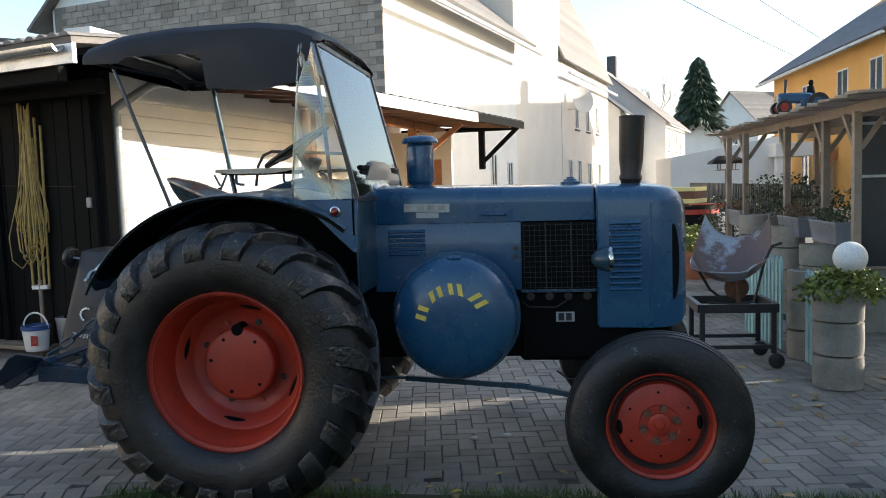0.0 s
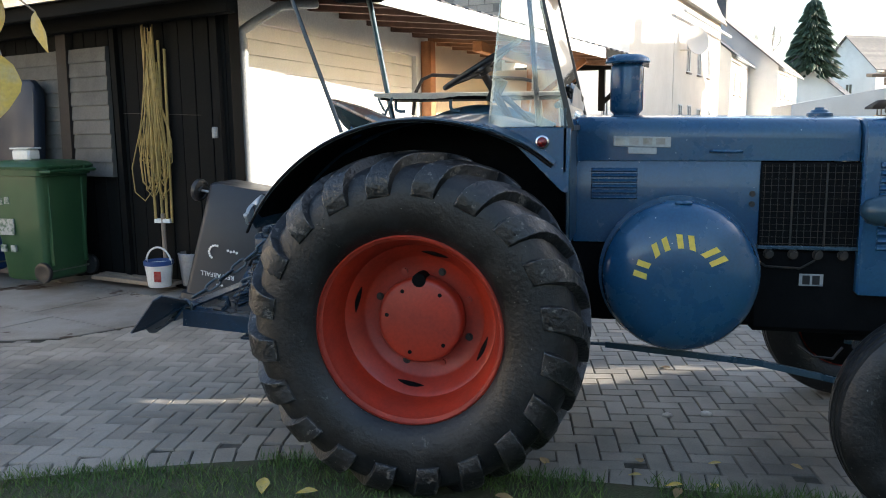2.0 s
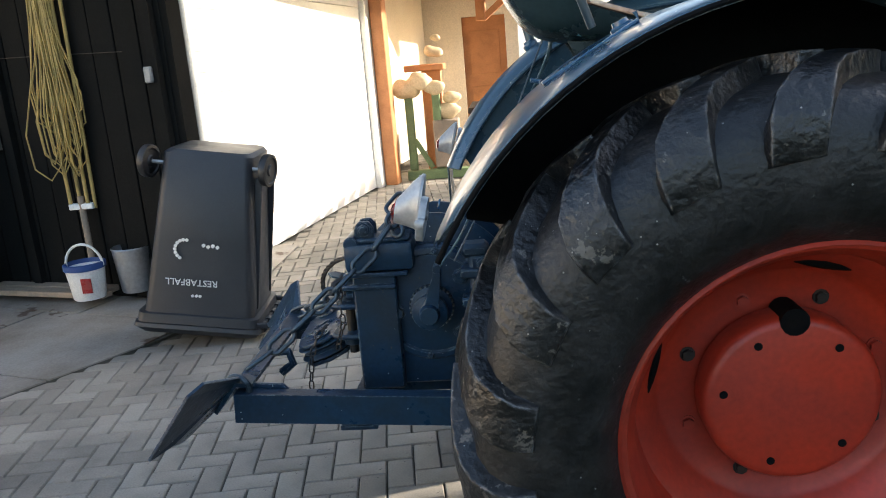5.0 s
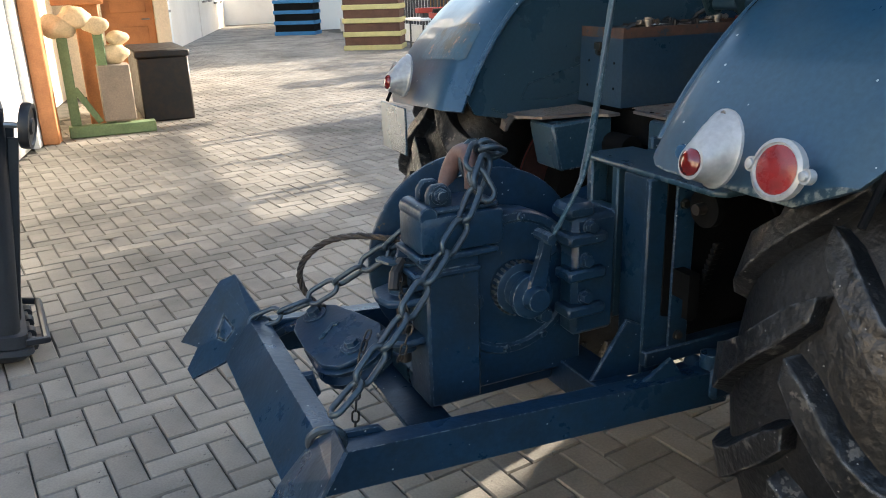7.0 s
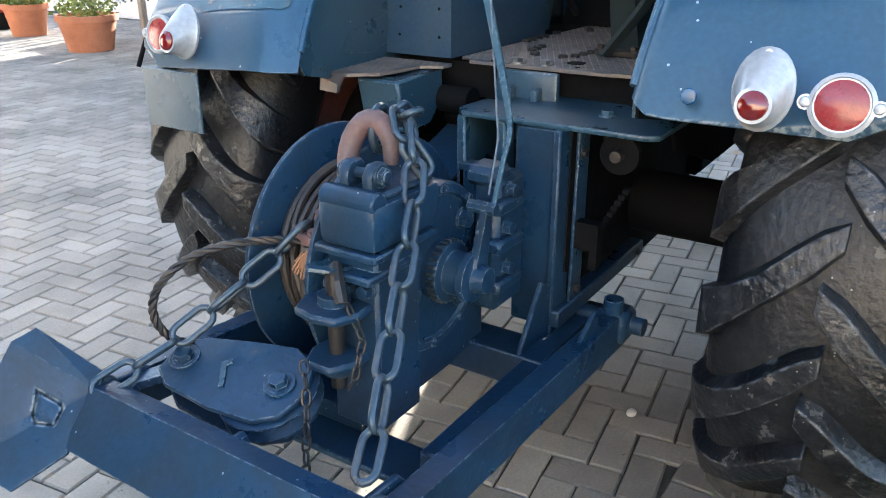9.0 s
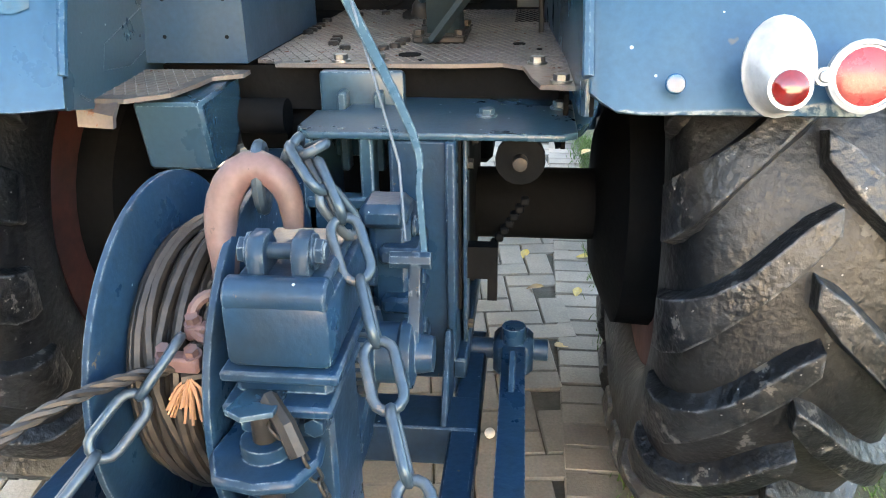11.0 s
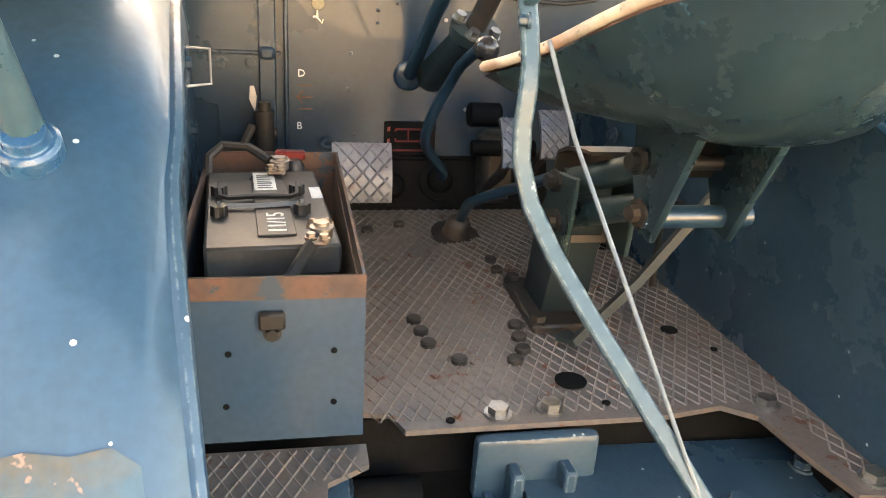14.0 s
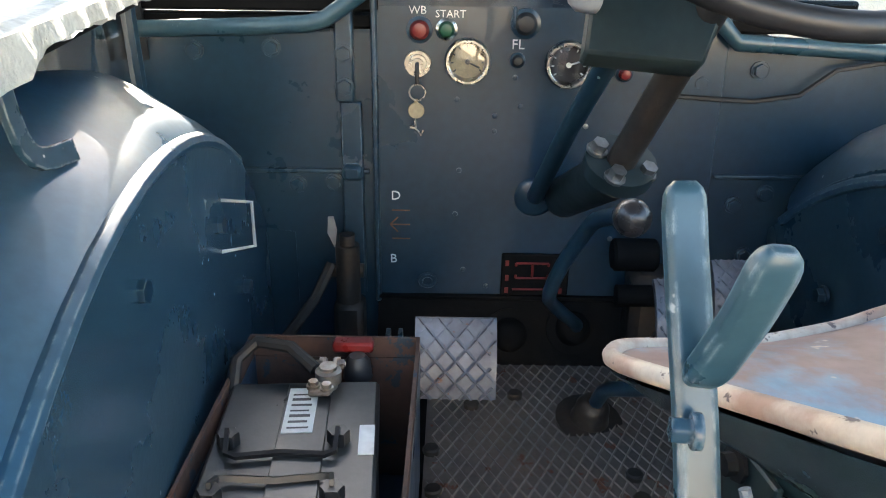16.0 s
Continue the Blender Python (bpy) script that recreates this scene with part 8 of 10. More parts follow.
# gear case and clevis at the back
bm = nb()
box(bm, -1.045, -0.84, -0.132, -0.004, 0.872, 0.958, bev=0.014, seg=2)
case_ = part("gear_case", bm, BLUE_WINCH, winch)
bm = nb()
box(bm, -1.052, -0.86, -0.138, 0.002, 0.858, 0.872, bev=0.003)
part("case_flange", bm, BLUE_WINCH, case_)
bm = nb()
cyl(bm, (-1.022, -0.128, 0.958), (-1.022, -0.008, 0.958), 0.022, seg=14, bev=0.003)
box(bm, -1.02, -0.85, -0.122, -0.012, 0.956, 0.972, bev=0.006)
part("case_cover", bm, BLUE_WINCH, case_)
for y in (-0.092, -0.040):
    bm = nb()
    prism(bm, [(-1.012, 0.955), (-0.955, 0.955), (-0.955, 1.0), (-0.968, 1.018), (-0.998, 1.018), (-1.012, 1.0)], y - 0.010, y + 0.010, XZ, 0.003)
    part("clevis", bm, BLUE_WINCH, winch)
bm = nb()
cyl(bm, (-0.984, -0.118, 0.996), (-0.984, -0.014, 0.996), 0.010, seg=10)
bolt(bm, (-0.984, -0.104, 0.996), (0, -1, 0), 0.016, 0.012)
bolt(bm, (-0.984, -0.028, 0.996), (0, 1, 0), 0.016, 0.012)
part("clevis_pin", bm, BLUE_WINCH, winch)
bm = nb()
box(bm, -1.030, -0.90, -0.122, -0.008, 0.50, 0.865, bev=0.006)
box(bm, -1.062, -0.90, -0.130, 0.0, 0.818, 0.834, bev=0.004)
part("back_plate", bm, BLUE_WINCH, winch)
for y in (-0.104, -0.066, -0.028):
    bm = nb()
    bolt(bm, (-1.032, y, 0.800), (-1, 0, 0), 0.013, 0.020)
    part("plate_bolt", bm, BLUE_WINCH, winch)
# hitch jaw with its pin
bm = nb()
prism(bm, [(-0.97, -0.105), (-1.07, -0.115), (-1.115, -0.095), (-1.125, -0.05), (-1.115, 0.0), (-1.07, 0.02), (-0.97, 0.008)], 0.755, 0.772, None, 0.005)
prism(bm, [(-0.97, -0.095), (-1.07, -0.105), (-1.12, -0.08), (-1.12, -0.02), (-1.07, 0.005), (-0.97, -0.005)], 0.655, 0.672, None, 0.005)
box(bm, -0.99, -0.965, -0.10, 0.0, 0.655, 0.775, bev=0.004)
cyl(bm, (-1.06, -0.048, 0.772), (-1.06, -0.048, 0.79), 0.03, seg=16)
cyl(bm, (-1.06, -0.048, 0.63), (-1.06, -0.048, 0.655), 0.028, seg=16)
jaw = part("hitch_jaw", bm, BLUE_WINCH, winch)
bm = nb()
cyl(bm, (-1.06, -0.048, 0.60), (-1.06, -0.048, 0.83), 0.015, seg=12)
tube(bm, [(-1.06, -0.048, 0.82), (-1.065, -0.06, 0.845), (-1.09, -0.085, 0.83), (-1.10, -0.10, 0.80)], 0.012, 8)
part("hitch_pin", bm, DARK_STEEL, tractor)
bm = nb()
prism(bm, [(-1.03, -0.07), (-1.03, -0.02), (-1.10, -0.02), (-1.12, -0.045), (-1.10, -0.075)], 0.838, 0.844, Matrix.Translation((-1.06, 0, 0.84)) @ Matrix.Rotation(radians(14), 4, 'Y') @ Matrix.Translation((1.06, 0, -0.84)))
part("pin_cap", bm, BLUE_DULL, tractor, "bent sheet cap on the hitch pin")
# side frame: columns, window frame, top plate
bm = nb()
prism(bm, [(-0.497, 0.045), (-0.510, 0.030), (-0.508, -0.40), (-0.49, -0.425), (-0.25, -0.425), (-0.235, -0.02), (-0.30, -0.02), (-0.30, 0.0), (-0.355, 0.0), (-0.355, 0.057), (-0.47, 0.062)], 0.994, 1.006, None, 0.002)
top_plate = part("step_plate", bm, BLUE_DULL, tractor, "flat blue painted steel step plate")
for x, y in ((-0.384, -0.267), (-0.32, -0.40)):
    bm = nb()
    bolt(bm, (x, y, 1.008), (0, 0, 1), 0.014, 0.012)
    part("plate_bolt", bm, BLUE_DULL, top_plate)
bm = nb()
for y in (0.040, -0.065):
    box(bm, -0.50, -0.45, y - 0.012, y + 0.012, 0.60, 0.994, bev=0.004)
box(bm, -0.50, -0.49, -0.07, 0.045, 0.60, 0.875, bev=0.003)
box(bm, -0.505, -0.47, -0.07, 0.045, 0.865, 0.885, bev=0.003)
box(bm, -0.46, -0.26, 0.035, 0.05, 0.62, 0.994, bev=0.003)
part("window_frame_plate", bm, BLUE_DULL, top_plate)
bm = nb()
box(bm, -0.505, -0.47, -0.215, -0.105, 0.52, 0.994, bev=0.006)
box(bm, -0.52, -0.44, -0.222, -0.204, 0.50, 0.994, bev=0.004)
part("column", bm, BLUE_WINCH, top_plate)
bm = nb()
lathe(bm, [(0.0, 0.0), (0.044, 0.0), (0.044, 0.02), (0.016, 0.022), (0.0, 0.022)], (-0.44, -0.33, 0.946), (-1, 0, 0), 18)
sh_ = part("shaft_end", bm, UNDER, top_plate)
bm = nb()
lathe(bm, [(0.0, 0.0), (0.0135, 0.0), (0.0125, 0.022), (0.0, 0.024)], (-0.462, -0.33, 0.946), (-1, 0, 0), 14)
part("shaft_tip", bm, DARK_STEEL, sh_)
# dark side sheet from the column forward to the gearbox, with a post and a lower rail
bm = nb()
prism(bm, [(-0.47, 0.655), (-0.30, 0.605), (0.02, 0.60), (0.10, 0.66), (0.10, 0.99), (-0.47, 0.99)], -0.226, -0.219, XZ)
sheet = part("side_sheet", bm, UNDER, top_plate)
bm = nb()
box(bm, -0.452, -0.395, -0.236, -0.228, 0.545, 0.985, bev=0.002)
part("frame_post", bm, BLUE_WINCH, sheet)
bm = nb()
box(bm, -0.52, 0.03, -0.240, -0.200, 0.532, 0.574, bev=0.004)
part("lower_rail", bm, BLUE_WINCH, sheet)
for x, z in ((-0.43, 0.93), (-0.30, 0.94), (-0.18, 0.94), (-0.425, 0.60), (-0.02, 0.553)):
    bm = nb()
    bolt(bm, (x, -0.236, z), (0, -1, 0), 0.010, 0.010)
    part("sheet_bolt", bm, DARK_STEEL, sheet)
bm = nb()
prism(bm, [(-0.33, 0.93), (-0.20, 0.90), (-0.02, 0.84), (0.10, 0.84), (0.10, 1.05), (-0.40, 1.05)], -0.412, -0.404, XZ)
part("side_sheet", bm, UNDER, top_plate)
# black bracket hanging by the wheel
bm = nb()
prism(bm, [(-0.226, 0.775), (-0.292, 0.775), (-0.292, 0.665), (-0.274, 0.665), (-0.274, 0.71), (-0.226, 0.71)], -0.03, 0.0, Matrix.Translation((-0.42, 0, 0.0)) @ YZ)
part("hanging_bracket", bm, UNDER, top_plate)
# roller chain down to the gearbox
bm = nb()
for k in range(16):
    q = Vector((-0.42, -0.34, 0.86)).lerp(Vector((-0.36, -0.20, 0.62)), k / 15)
    box(bm, q.x - 0.012, q.x + 0.012, q.y - 0.008, q.y + 0.008, q.z - 0.010, q.z + 0.004, bev=0.003)
tagged(part("roller_chain", bm, UNDER, tractor), "greasy roller chain under the step plate", kind="stuff")
# bracket below the floor edge with two ribs
bm = nb()
box(bm, -0.305, -0.28, -0.105, 0.062, 0.90, 1.07, bev=0.010, seg=2)
br_ = part("floor_bracket", bm, BLUE_DULL, tractor)
for y in (0.012, -0.058):
    bm = nb()
    box(bm, -0.335, -0.30, y - 0.009, y + 0.009, 0.88, 1.035, bev=0.004)
    part("rib", bm, BLUE_DULL, br_)
# sloping chute plate and side box
bm = nb()
loft(bm, [[Vector((-0.27, 0.225, 0.905)), Vector((-0.27, 0.085, 0.905)), Vector((-0.27, 0.085, 0.898)), Vector((-0.27, 0.225, 0.898))], [Vector((-0.60, 0.215, 0.80)), Vector((-0.60, 0.062, 0.80)), Vector((-0.60, 0.062, 0.79)), Vector((-0.60, 0.215, 0.79))],
          [Vector((-0.66, 0.215, 0.76)), Vector((-0.66, 0.062, 0.76)), Vector((-0.655, 0.062, 0.75)), Vector((-0.655, 0.215, 0.75))]])
part("guide_plate", bm, BLUE_WINCH, tractor, "sloping glossy blue guide plate")
bm = nb()
prism(bm, [(-0.50, 1.05), (-0.47, 0.92), (-0.36, 0.92), (-0.30, 0.98), (-0.30, 1.06)], 0.22, 0.345, XZ, 0.006)
part("side_box", bm, BLUE_DULL, tractor)
bm = nb()
cyl(bm, (-0.30, 0.22, 0.98), (-0.30, 0.13, 0.98), 0.035, seg=14)
part("shaft_stub", bm, UNDER, tractor)
bm = nb()
cyl(bm, (-0.20, 0.25, 0.93), (-0.2, 0.15, 0.93), 0.05, seg=14)
part("shaft_stub", bm, UNDER, tractor)
# under frame
for s_ in (-1, 1):
    bm = nb()
    box(bm, -1.05, -0.30, s_ * 0.22, s_ * 0.27, 0.455, 0.515, bev=0.005)
    part("base_rail", bm, BLUE_WINCH, tractor)
    bm = nb()
    bar(bm, [(-1.35, s_ * 0.335, 0.565), (-0.36, s_ * 0.325, 0.500)], 0.046, 0.085)
    arm = part("blade_arm", bm, BLUE_WINCH, tractor, "square blue lift arm with scraped paint")
    bm = nb()
    box(bm, -0.42, -0.34, s_ * 0.285, s_ * 0.365, 0.475, 0.555, bev=0.012)
    cyl(bm, (-0.372, s_ * 0.23, 0.515), (-0.372, s_ * 0.395, 0.515), 0.022, seg=12)
    cyl(bm, (-0.40, s_ * 0.325, 0.55), (-0.40, s_ * 0.325, 0.585), 0.024, seg=10)
    part("arm_pin", bm, BLUE_WINCH, arm)
    bm = nb()
    prism(bm, [(-0.62, 0.545), (-0.48, 0.545), (-0.52, 0.60)], s_ * 0.325 - 0.006, s_ * 0.325 + 0.006, XZ, 0.002)
    part("gusset", bm, BLUE_WINCH, arm)
    bm = nb()
    prism(bm, [(-0.66, 0.52), (-0.46, 0.50), (-0.52, 0.64), (-0.56, 0.66)], s_ * 0.21 - 0.006, s_ * 0.21 + 0.006, XZ, 0.003)
    part("frame_gusset", bm, BLUE_WINCH, tractor)
bm = nb()
box(bm, -1.08, -0.97, -0.27, 0.27, 0.44, 0.455, bev=0.003)
part("cross_member", bm, BLUE_WINCH, tractor)
bm = nb()
box(bm, -0.66, -0.56, -0.27, 0.27, 0.44, 0.52, bev=0.003)
part("cross_member", bm, BLUE_WINCH, tractor)
bm = nb()
box(bm, -1.0, -0.662, -0.05, 0.21, 0.456, 0.50, bev=0.004)
part("base_plate", bm, BLUE_WINCH, tractor)
# blade: rear bar and two winged plates
bm = nb()
loft(bm, [[Vector((-1.348, y, 0.634)), Vector((-1.420, y, 0.546)), Vector((-1.411, y, 0.538)), Vector((-1.345, y, 0.620)), Vector((-1.302, y, 0.612)), Vector((-1.302, y, 0.624))] for y in (-0.335, -0.02, 0.285)])
blade = part("support_blade", bm, BLUE_WINCH, tractor, "blue ground support blade with forked wings", smooth=25)
for s_ in (-1, 1):
    k = 0.0 if s_ > 0 else 0.045
    A_, B_, C_, C2, N_, D_, E_ = [Vector((x, s_ * (y + k + (0.055 * k / 0.045 if y > 0.38 else 0.0)), z)) for x, y, z in ((-1.343, 0.275, 0.628), (-1.424, 0.270, 0.540), (-1.500, 0.335, 0.482), (-1.506, 0.375, 0.492), (-1.470, 0.405, 0.535), (-1.505, 0.475, 0.528), (-1.385, 0.455, 0.690))]
    F_ = Vector((-1.35, s_ * (0.425 + k * 2.2), 0.712))
    G_ = Vector((-1.315, s_ * (0.285 + k), 0.645))
    bm = nb()
    nrm = (B_ - A_).cross(E_ - A_).normalized() * 0.008
    pts = [A_, B_, C_, C2, N_, D_, E_]
    loft(bm, [[p for p in pts], [p + nrm for p in pts]])
    loft(bm, [[A_, E_, E_ + nrm, A_ + nrm], [G_, F_, F_ + nrm, G_ + nrm]])
    part("blade_wing", bm, BLUE_WINCH, blade, smooth=20)
    bm = nb()
    prism(bm, [(-1.33, 0.62), (-1.22, 0.61), (-1.20, 0.585), (-1.33, 0.55)], s_ * 0.30 - 0.006, s_ * 0.30 + 0.006, XZ, 0.002)
    part("chain_lug", bm, BLUE_WINCH, blade)
bm = nb()
tube(bm, [(-1.33, -0.02, 0.60), (-1.28, -0.02, 0.60), (-1.27, -0.02, 0.56), (-1.31, -0.02, 0.53)], 0.014, 8)
part("bar_hook", bm, BLUE_WINCH, blade)

# ---- chains, hook and pulley block, hung on the tractor ----
CHAIN = surf("blue_grey_chain", (0.040, 0.066, 0.090), (0.085, 0.098, 0.108), 0.36, 0.4, s1=12, s2=100, bump=0.3, chips=(0.15, 0.12, 0.10), chip_at=0.66)
DCHAIN = surf("dark_chain_steel", (0.04, 0.042, 0.045), (0.09, 0.07, 0.055), 0.45, 0.7, s1=14, s2=100, bump=0.3)


def link_mesh(name, ln, w, r, mat):
    bm = nb()
    h = (ln - w) / 2
    pts = []
    for k in range(7):
        a = math.pi * k / 6
        pts.append((h + (w / 2 - r) * math.sin(a), (w / 2 - r) * math.cos(a), 0))
    for k in range(7):
        a = math.pi + math.pi * k / 6
        pts.append((-h + (w / 2 - r) * math.sin(a), (w / 2 - r) * math.cos(a), 0))
    tube(bm, pts, r, 7, closed=True)
    return mesh_of(name, bm, mat, 60)


def chain(label, pts, ln, w, r, mat, roll0=0.3):
    t = thing("chain", label, "chain", pts[0])
    me = link_mesh("chain_link", ln, w, r, mat)
    pts = [Vector(p) for p in pts]
    pitch = ln - 2.4 * r
    seg, pos, k = 0, 0.0, 0
    lens = [(b - a).length for a, b in zip(pts, pts[1:])]
    total = sum(lens)
    d = pitch / 2
    while d < total:
        x, i = d, 0
        while i < len(lens) - 1 and x > lens[i]:
            x -= lens[i]
            i += 1
        p = pts[i].lerp(pts[i + 1], x / lens[i])
        tan = (pts[i + 1] - pts[i]).normalized()
        m = tan.to_track_quat('X', 'Z').to_matrix().to_4x4()
        m = Matrix.Translation(p) @ m @ Matrix.Rotation(roll0 + (math.pi / 2 if k % 2 else 0), 4, 'X')
        ob = new("link", me)
        ob.parent = t
        ob.matrix_parent_inverse = t.matrix_basis.inverted()
        ob.matrix_basis = m
        d += pitch
        k += 1
    return t


chain("heavy blue chain from the winch top to the support blade", [(-0.80, -0.035, 1.055), (-0.845, -0.07, 1.075), (-0.90, -0.115, 1.01), (-0.965, -0.155, 0.93), (-1.10, -0.215, 0.815), (-1.25, -0.285, 0.70), (-1.345, -0.325, 0.645)], 0.098, 0.050, 0.0068, CHAIN)
chain("short loop of heavy chain lying over the winch top", [(-0.80, -0.03, 1.05), (-0.86, -0.05, 1.085), (-0.90, -0.09, 1.045), (-0.88, -0.12, 0.99)], 0.09, 0.048, 0.0065, CHAIN, 0.9)
chain("blue chain from the wire rope to the support blade", [(-0.985, 0.075, 0.875), (-1.04, 0.12, 0.81), (-1.13, 0.18, 0.735), (-1.22, 0.225, 0.675), (-1.32, 0.265, 0.635)], 0.098, 0.050, 0.0066, CHAIN, 0.6)
chain("thin dark safety chain on the hitch pin", [(-1.07, -0.06, 0.82), (-1.08, -0.10, 0.78), (-1.07, -0.118, 0.72), (-1.09, -0.115, 0.66), (-1.10, -0.10, 0.62)], 0.030, 0.018, 0.0024, DCHAIN)
chain("thin dark chain hanging from the pulley block", [(-1.14, -0.04, 0.69), (-1.17, -0.07, 0.66), (-1.19, -0.085, 0.60), (-1.20, -0.085, 0.52), (-1.205, -0.085, 0.46)], 0.034, 0.02, 0.0026, DCHAIN)
for p, ax in (((-1.325, 0.30, 0.60), (0.2, 1, 0.2)), ((-1.335, -0.335, 0.625), (0.3, 1, 0.3))):
    bm = nb()
    o, a = Vector(p), Vector(ax).normalized()
    u = a.orthogonal().normalized()
    v = a.cross(u)
    tube(bm, [o + (u * math.cos(q) + v * math.sin(q)) * 0.032 for q in [2 * math.pi * k / 20 for k in range(20)]], 0.0085, 8, closed=True)
    single("chain_ring", bm, CHAIN, "blue steel ring joining chain and blade", "ring", group="chain rings")
# tow hook
hk = thing("tow_hook", "thick faded red tow hook resting on the winch", "hook", (-0.87, 0.02, 1.0))
bm = nb()
pts = soften([(-0.885, -0.050, 0.985), (-0.880, -0.047, 1.02), (-0.875, -0.034, 1.045), (-0.872, -0.010, 1.060), (-0.878, 0.018, 1.052), (-0.890, 0.036, 1.022), (-0.902, 0.040, 0.985), (-0.915, 0.034, 0.952), (-0.928, 0.032, 0.925), (-0.938, 0.040, 0.905)], 2)
tube(bm, pts, 0.0185, 12, scale=[0.45 + 0.75 * math.sin(math.pi * min(1.0, 0.12 + k / (len(pts) - 1) * 0.80)) for k in range(len(pts))])
part("hook_body", bm, PINK_RUST, hk)
bm = nb()
tube(bm, [Vector((-0.855, -0.004, 1.040)) + Vector((0.03 * math.cos(a), 0.004 * math.cos(a), 0.042 * math.sin(a))) for a in [2 * math.pi * k / 18 for k in range(18)]], 0.0085, 8, closed=True)
part("hook_shackle", bm, CHAIN, hk)
bm = nb()
tube(bm, [Vector((-0.950, 0.046, 0.886)) + Vector((0.016 * math.cos(a), 0.027 * math.sin(a), 0.024 * math.cos(a))) for a in [2 * math.pi * k / 16 for k in range(16)]], 0.008, 8, closed=True)
part("hook_eye", bm, PINK_RUST, hk)
# loose end of the wire rope with clamps
wr = thing("wire_rope", "rusty wire rope end with clamps, looping down to the block", "rope", (-0.96, 0.07, 0.88))
bm = nb()
way = soften([(-0.91, 0.055, 0.915), (-0.95, 0.055, 0.87), (-0.985, 0.075, 0.84), (-1.03, 0.12, 0.845), (-1.09, 0.175, 0.845), (-1.15, 0.225, 0.825), (-1.20, 0.255, 0.78), (-1.215, 0.262, 0.73), (-1.20, 0.25, 0.68), (-1.17, 0.22, 0.655)], 9)
for k in range(3):
    # three twisted strands
    tube(bm, [p + (u * math.cos(i * 0.75 + k * 2.094) + v * math.sin(i * 0.75 + k * 2.094)) * 0.0042 for i, (p, u, v) in enumerate(frames_along(way))], 0.0048, 6)
part("rope", bm, CABLE, wr)
bm = nb()
tube(bm, [(-0.93, 0.045, 0.885), (-0.96, 0.035, 0.85), (-0.985, 0.045, 0.825), (-1.0, 0.075, 0.825)], 0.0085, 8)
part("rope_loop", bm, CABLE, wr)
for p in ((-0.955, 0.052, 0.868), (-0.99, 0.078, 0.842)):
    bm = nb()
    box(bm, p[0] - 0.012, p[0] + 0.012, p[1] - 0.028, p[1] + 0.028, p[2] - 0.01, p[2] + 0.012, bev=0.004)
    for dy in (-0.018, 0.018):
        bolt(bm, (p[0], p[1] + dy, p[2] + 0.012), (-0.3, 0, 1), 0.009, 0.012)
    part("rope_clamp", bm, PINK_RUST, wr)
FRAY = surf("frayed_strands", (0.40, 0.20, 0.10), (0.3, 0.15, 0.08), 0.8, s1=20, bump=0.2)
bm = nb()
rg = random.Random(2)
for k in range(26):
    d = Vector((rg.uniform(-0.5, 0.0), rg.uniform(-0.6, 0.6), rg.uniform(-1.0, -0.2))).normalized() * rg.uniform(0.025, 0.05)
    tube(bm, [(-1.0, 0.065, 0.828), Vector((-1.0, 0.065, 0.828)) + d * 0.6, Vector((-1.005, 0.065, 0.82)) + d], 0.0018, 4)
tagged(part("frayed_end", bm, FRAY, wr), kind="stuff")
# pulley block
pb = thing("pulley_block", "blue cast pulley block with bolted cheek plates", "pulley", (-1.17, 0.1, 0.6))
PM = Matrix.Translation((-1.18, 0.100, 0.632)) @ Matrix.Rotation(radians(7.5), 4, 'Z') @ Matrix.Rotation(radians(-20), 4, 'Y')
cheek = [(-0.085, -0.10), (-0.06, -0.145), (0.0, -0.165), (0.06, -0.145), (0.088, -0.09), (0.075, 0.0), (0.06, 0.10), (0.035, 0.145), (-0.035, 0.150), (-0.065, 0.11), (-0.082, 0.0)]
for z in (-0.062, 0.0):
    bm = nb()
    prism(bm, cheek, z, z + 0.012, PM, 0.003)
    part("cheek_plate", bm, BLUE_WINCH, pb)
bm = nb()
lathe(bm, [(0.0, -0.045), (0.088, -0.045), (0.095, -0.040), (0.080, -0.028), (0.080, -0.018), (0.095, -0.008), (0.088, -0.004), (0.0, -0.004)], PM @ Vector((0, -0.075, 0)), PM.to_3x3() @ Vector((0, 0, 1)), 28)
part("sheave", bm, BLUE_WINCH, pb)
for y in (0.11, -0.108):
    bm = nb()
    lathe(bm, [(0.030, 0.0), (0.030, 0.006), (0.0, 0.006)], PM @ Vector((0, y, 0.012)), PM.to_3x3() @ Vector((0, 0, 1)), 16)
    bolt(bm, PM @ Vector((0, y, 0.016)), PM.to_3x3() @ Vector((0, 0, 1)), 0.017, 0.016)
    part("cheek_bolt", bm, BLUE_WINCH, pb)
bm = nb()
prism(bm, [(-0.03, 0.0), (0.02, 0.03), (0.035, 0.015), (0.025, 0.008), (0.018, 0.016), (-0.025, -0.008)], 0.012, 0.016, PM @ Matrix.Translation((-0.01, 0.0, 0)))
part("cast_mark", bm, BLUE_DULL, pb)
bm = nb()
bar(bm, [PM @ Vector((0, 0.13, -0.02)), PM @ Vector((-0.06, 0.20, -0.02)), PM @ Vector((-0.15, 0.21, -0.02))], 0.045, 0.016)
part("block_shackle", bm, BLUE_WINCH, pb)

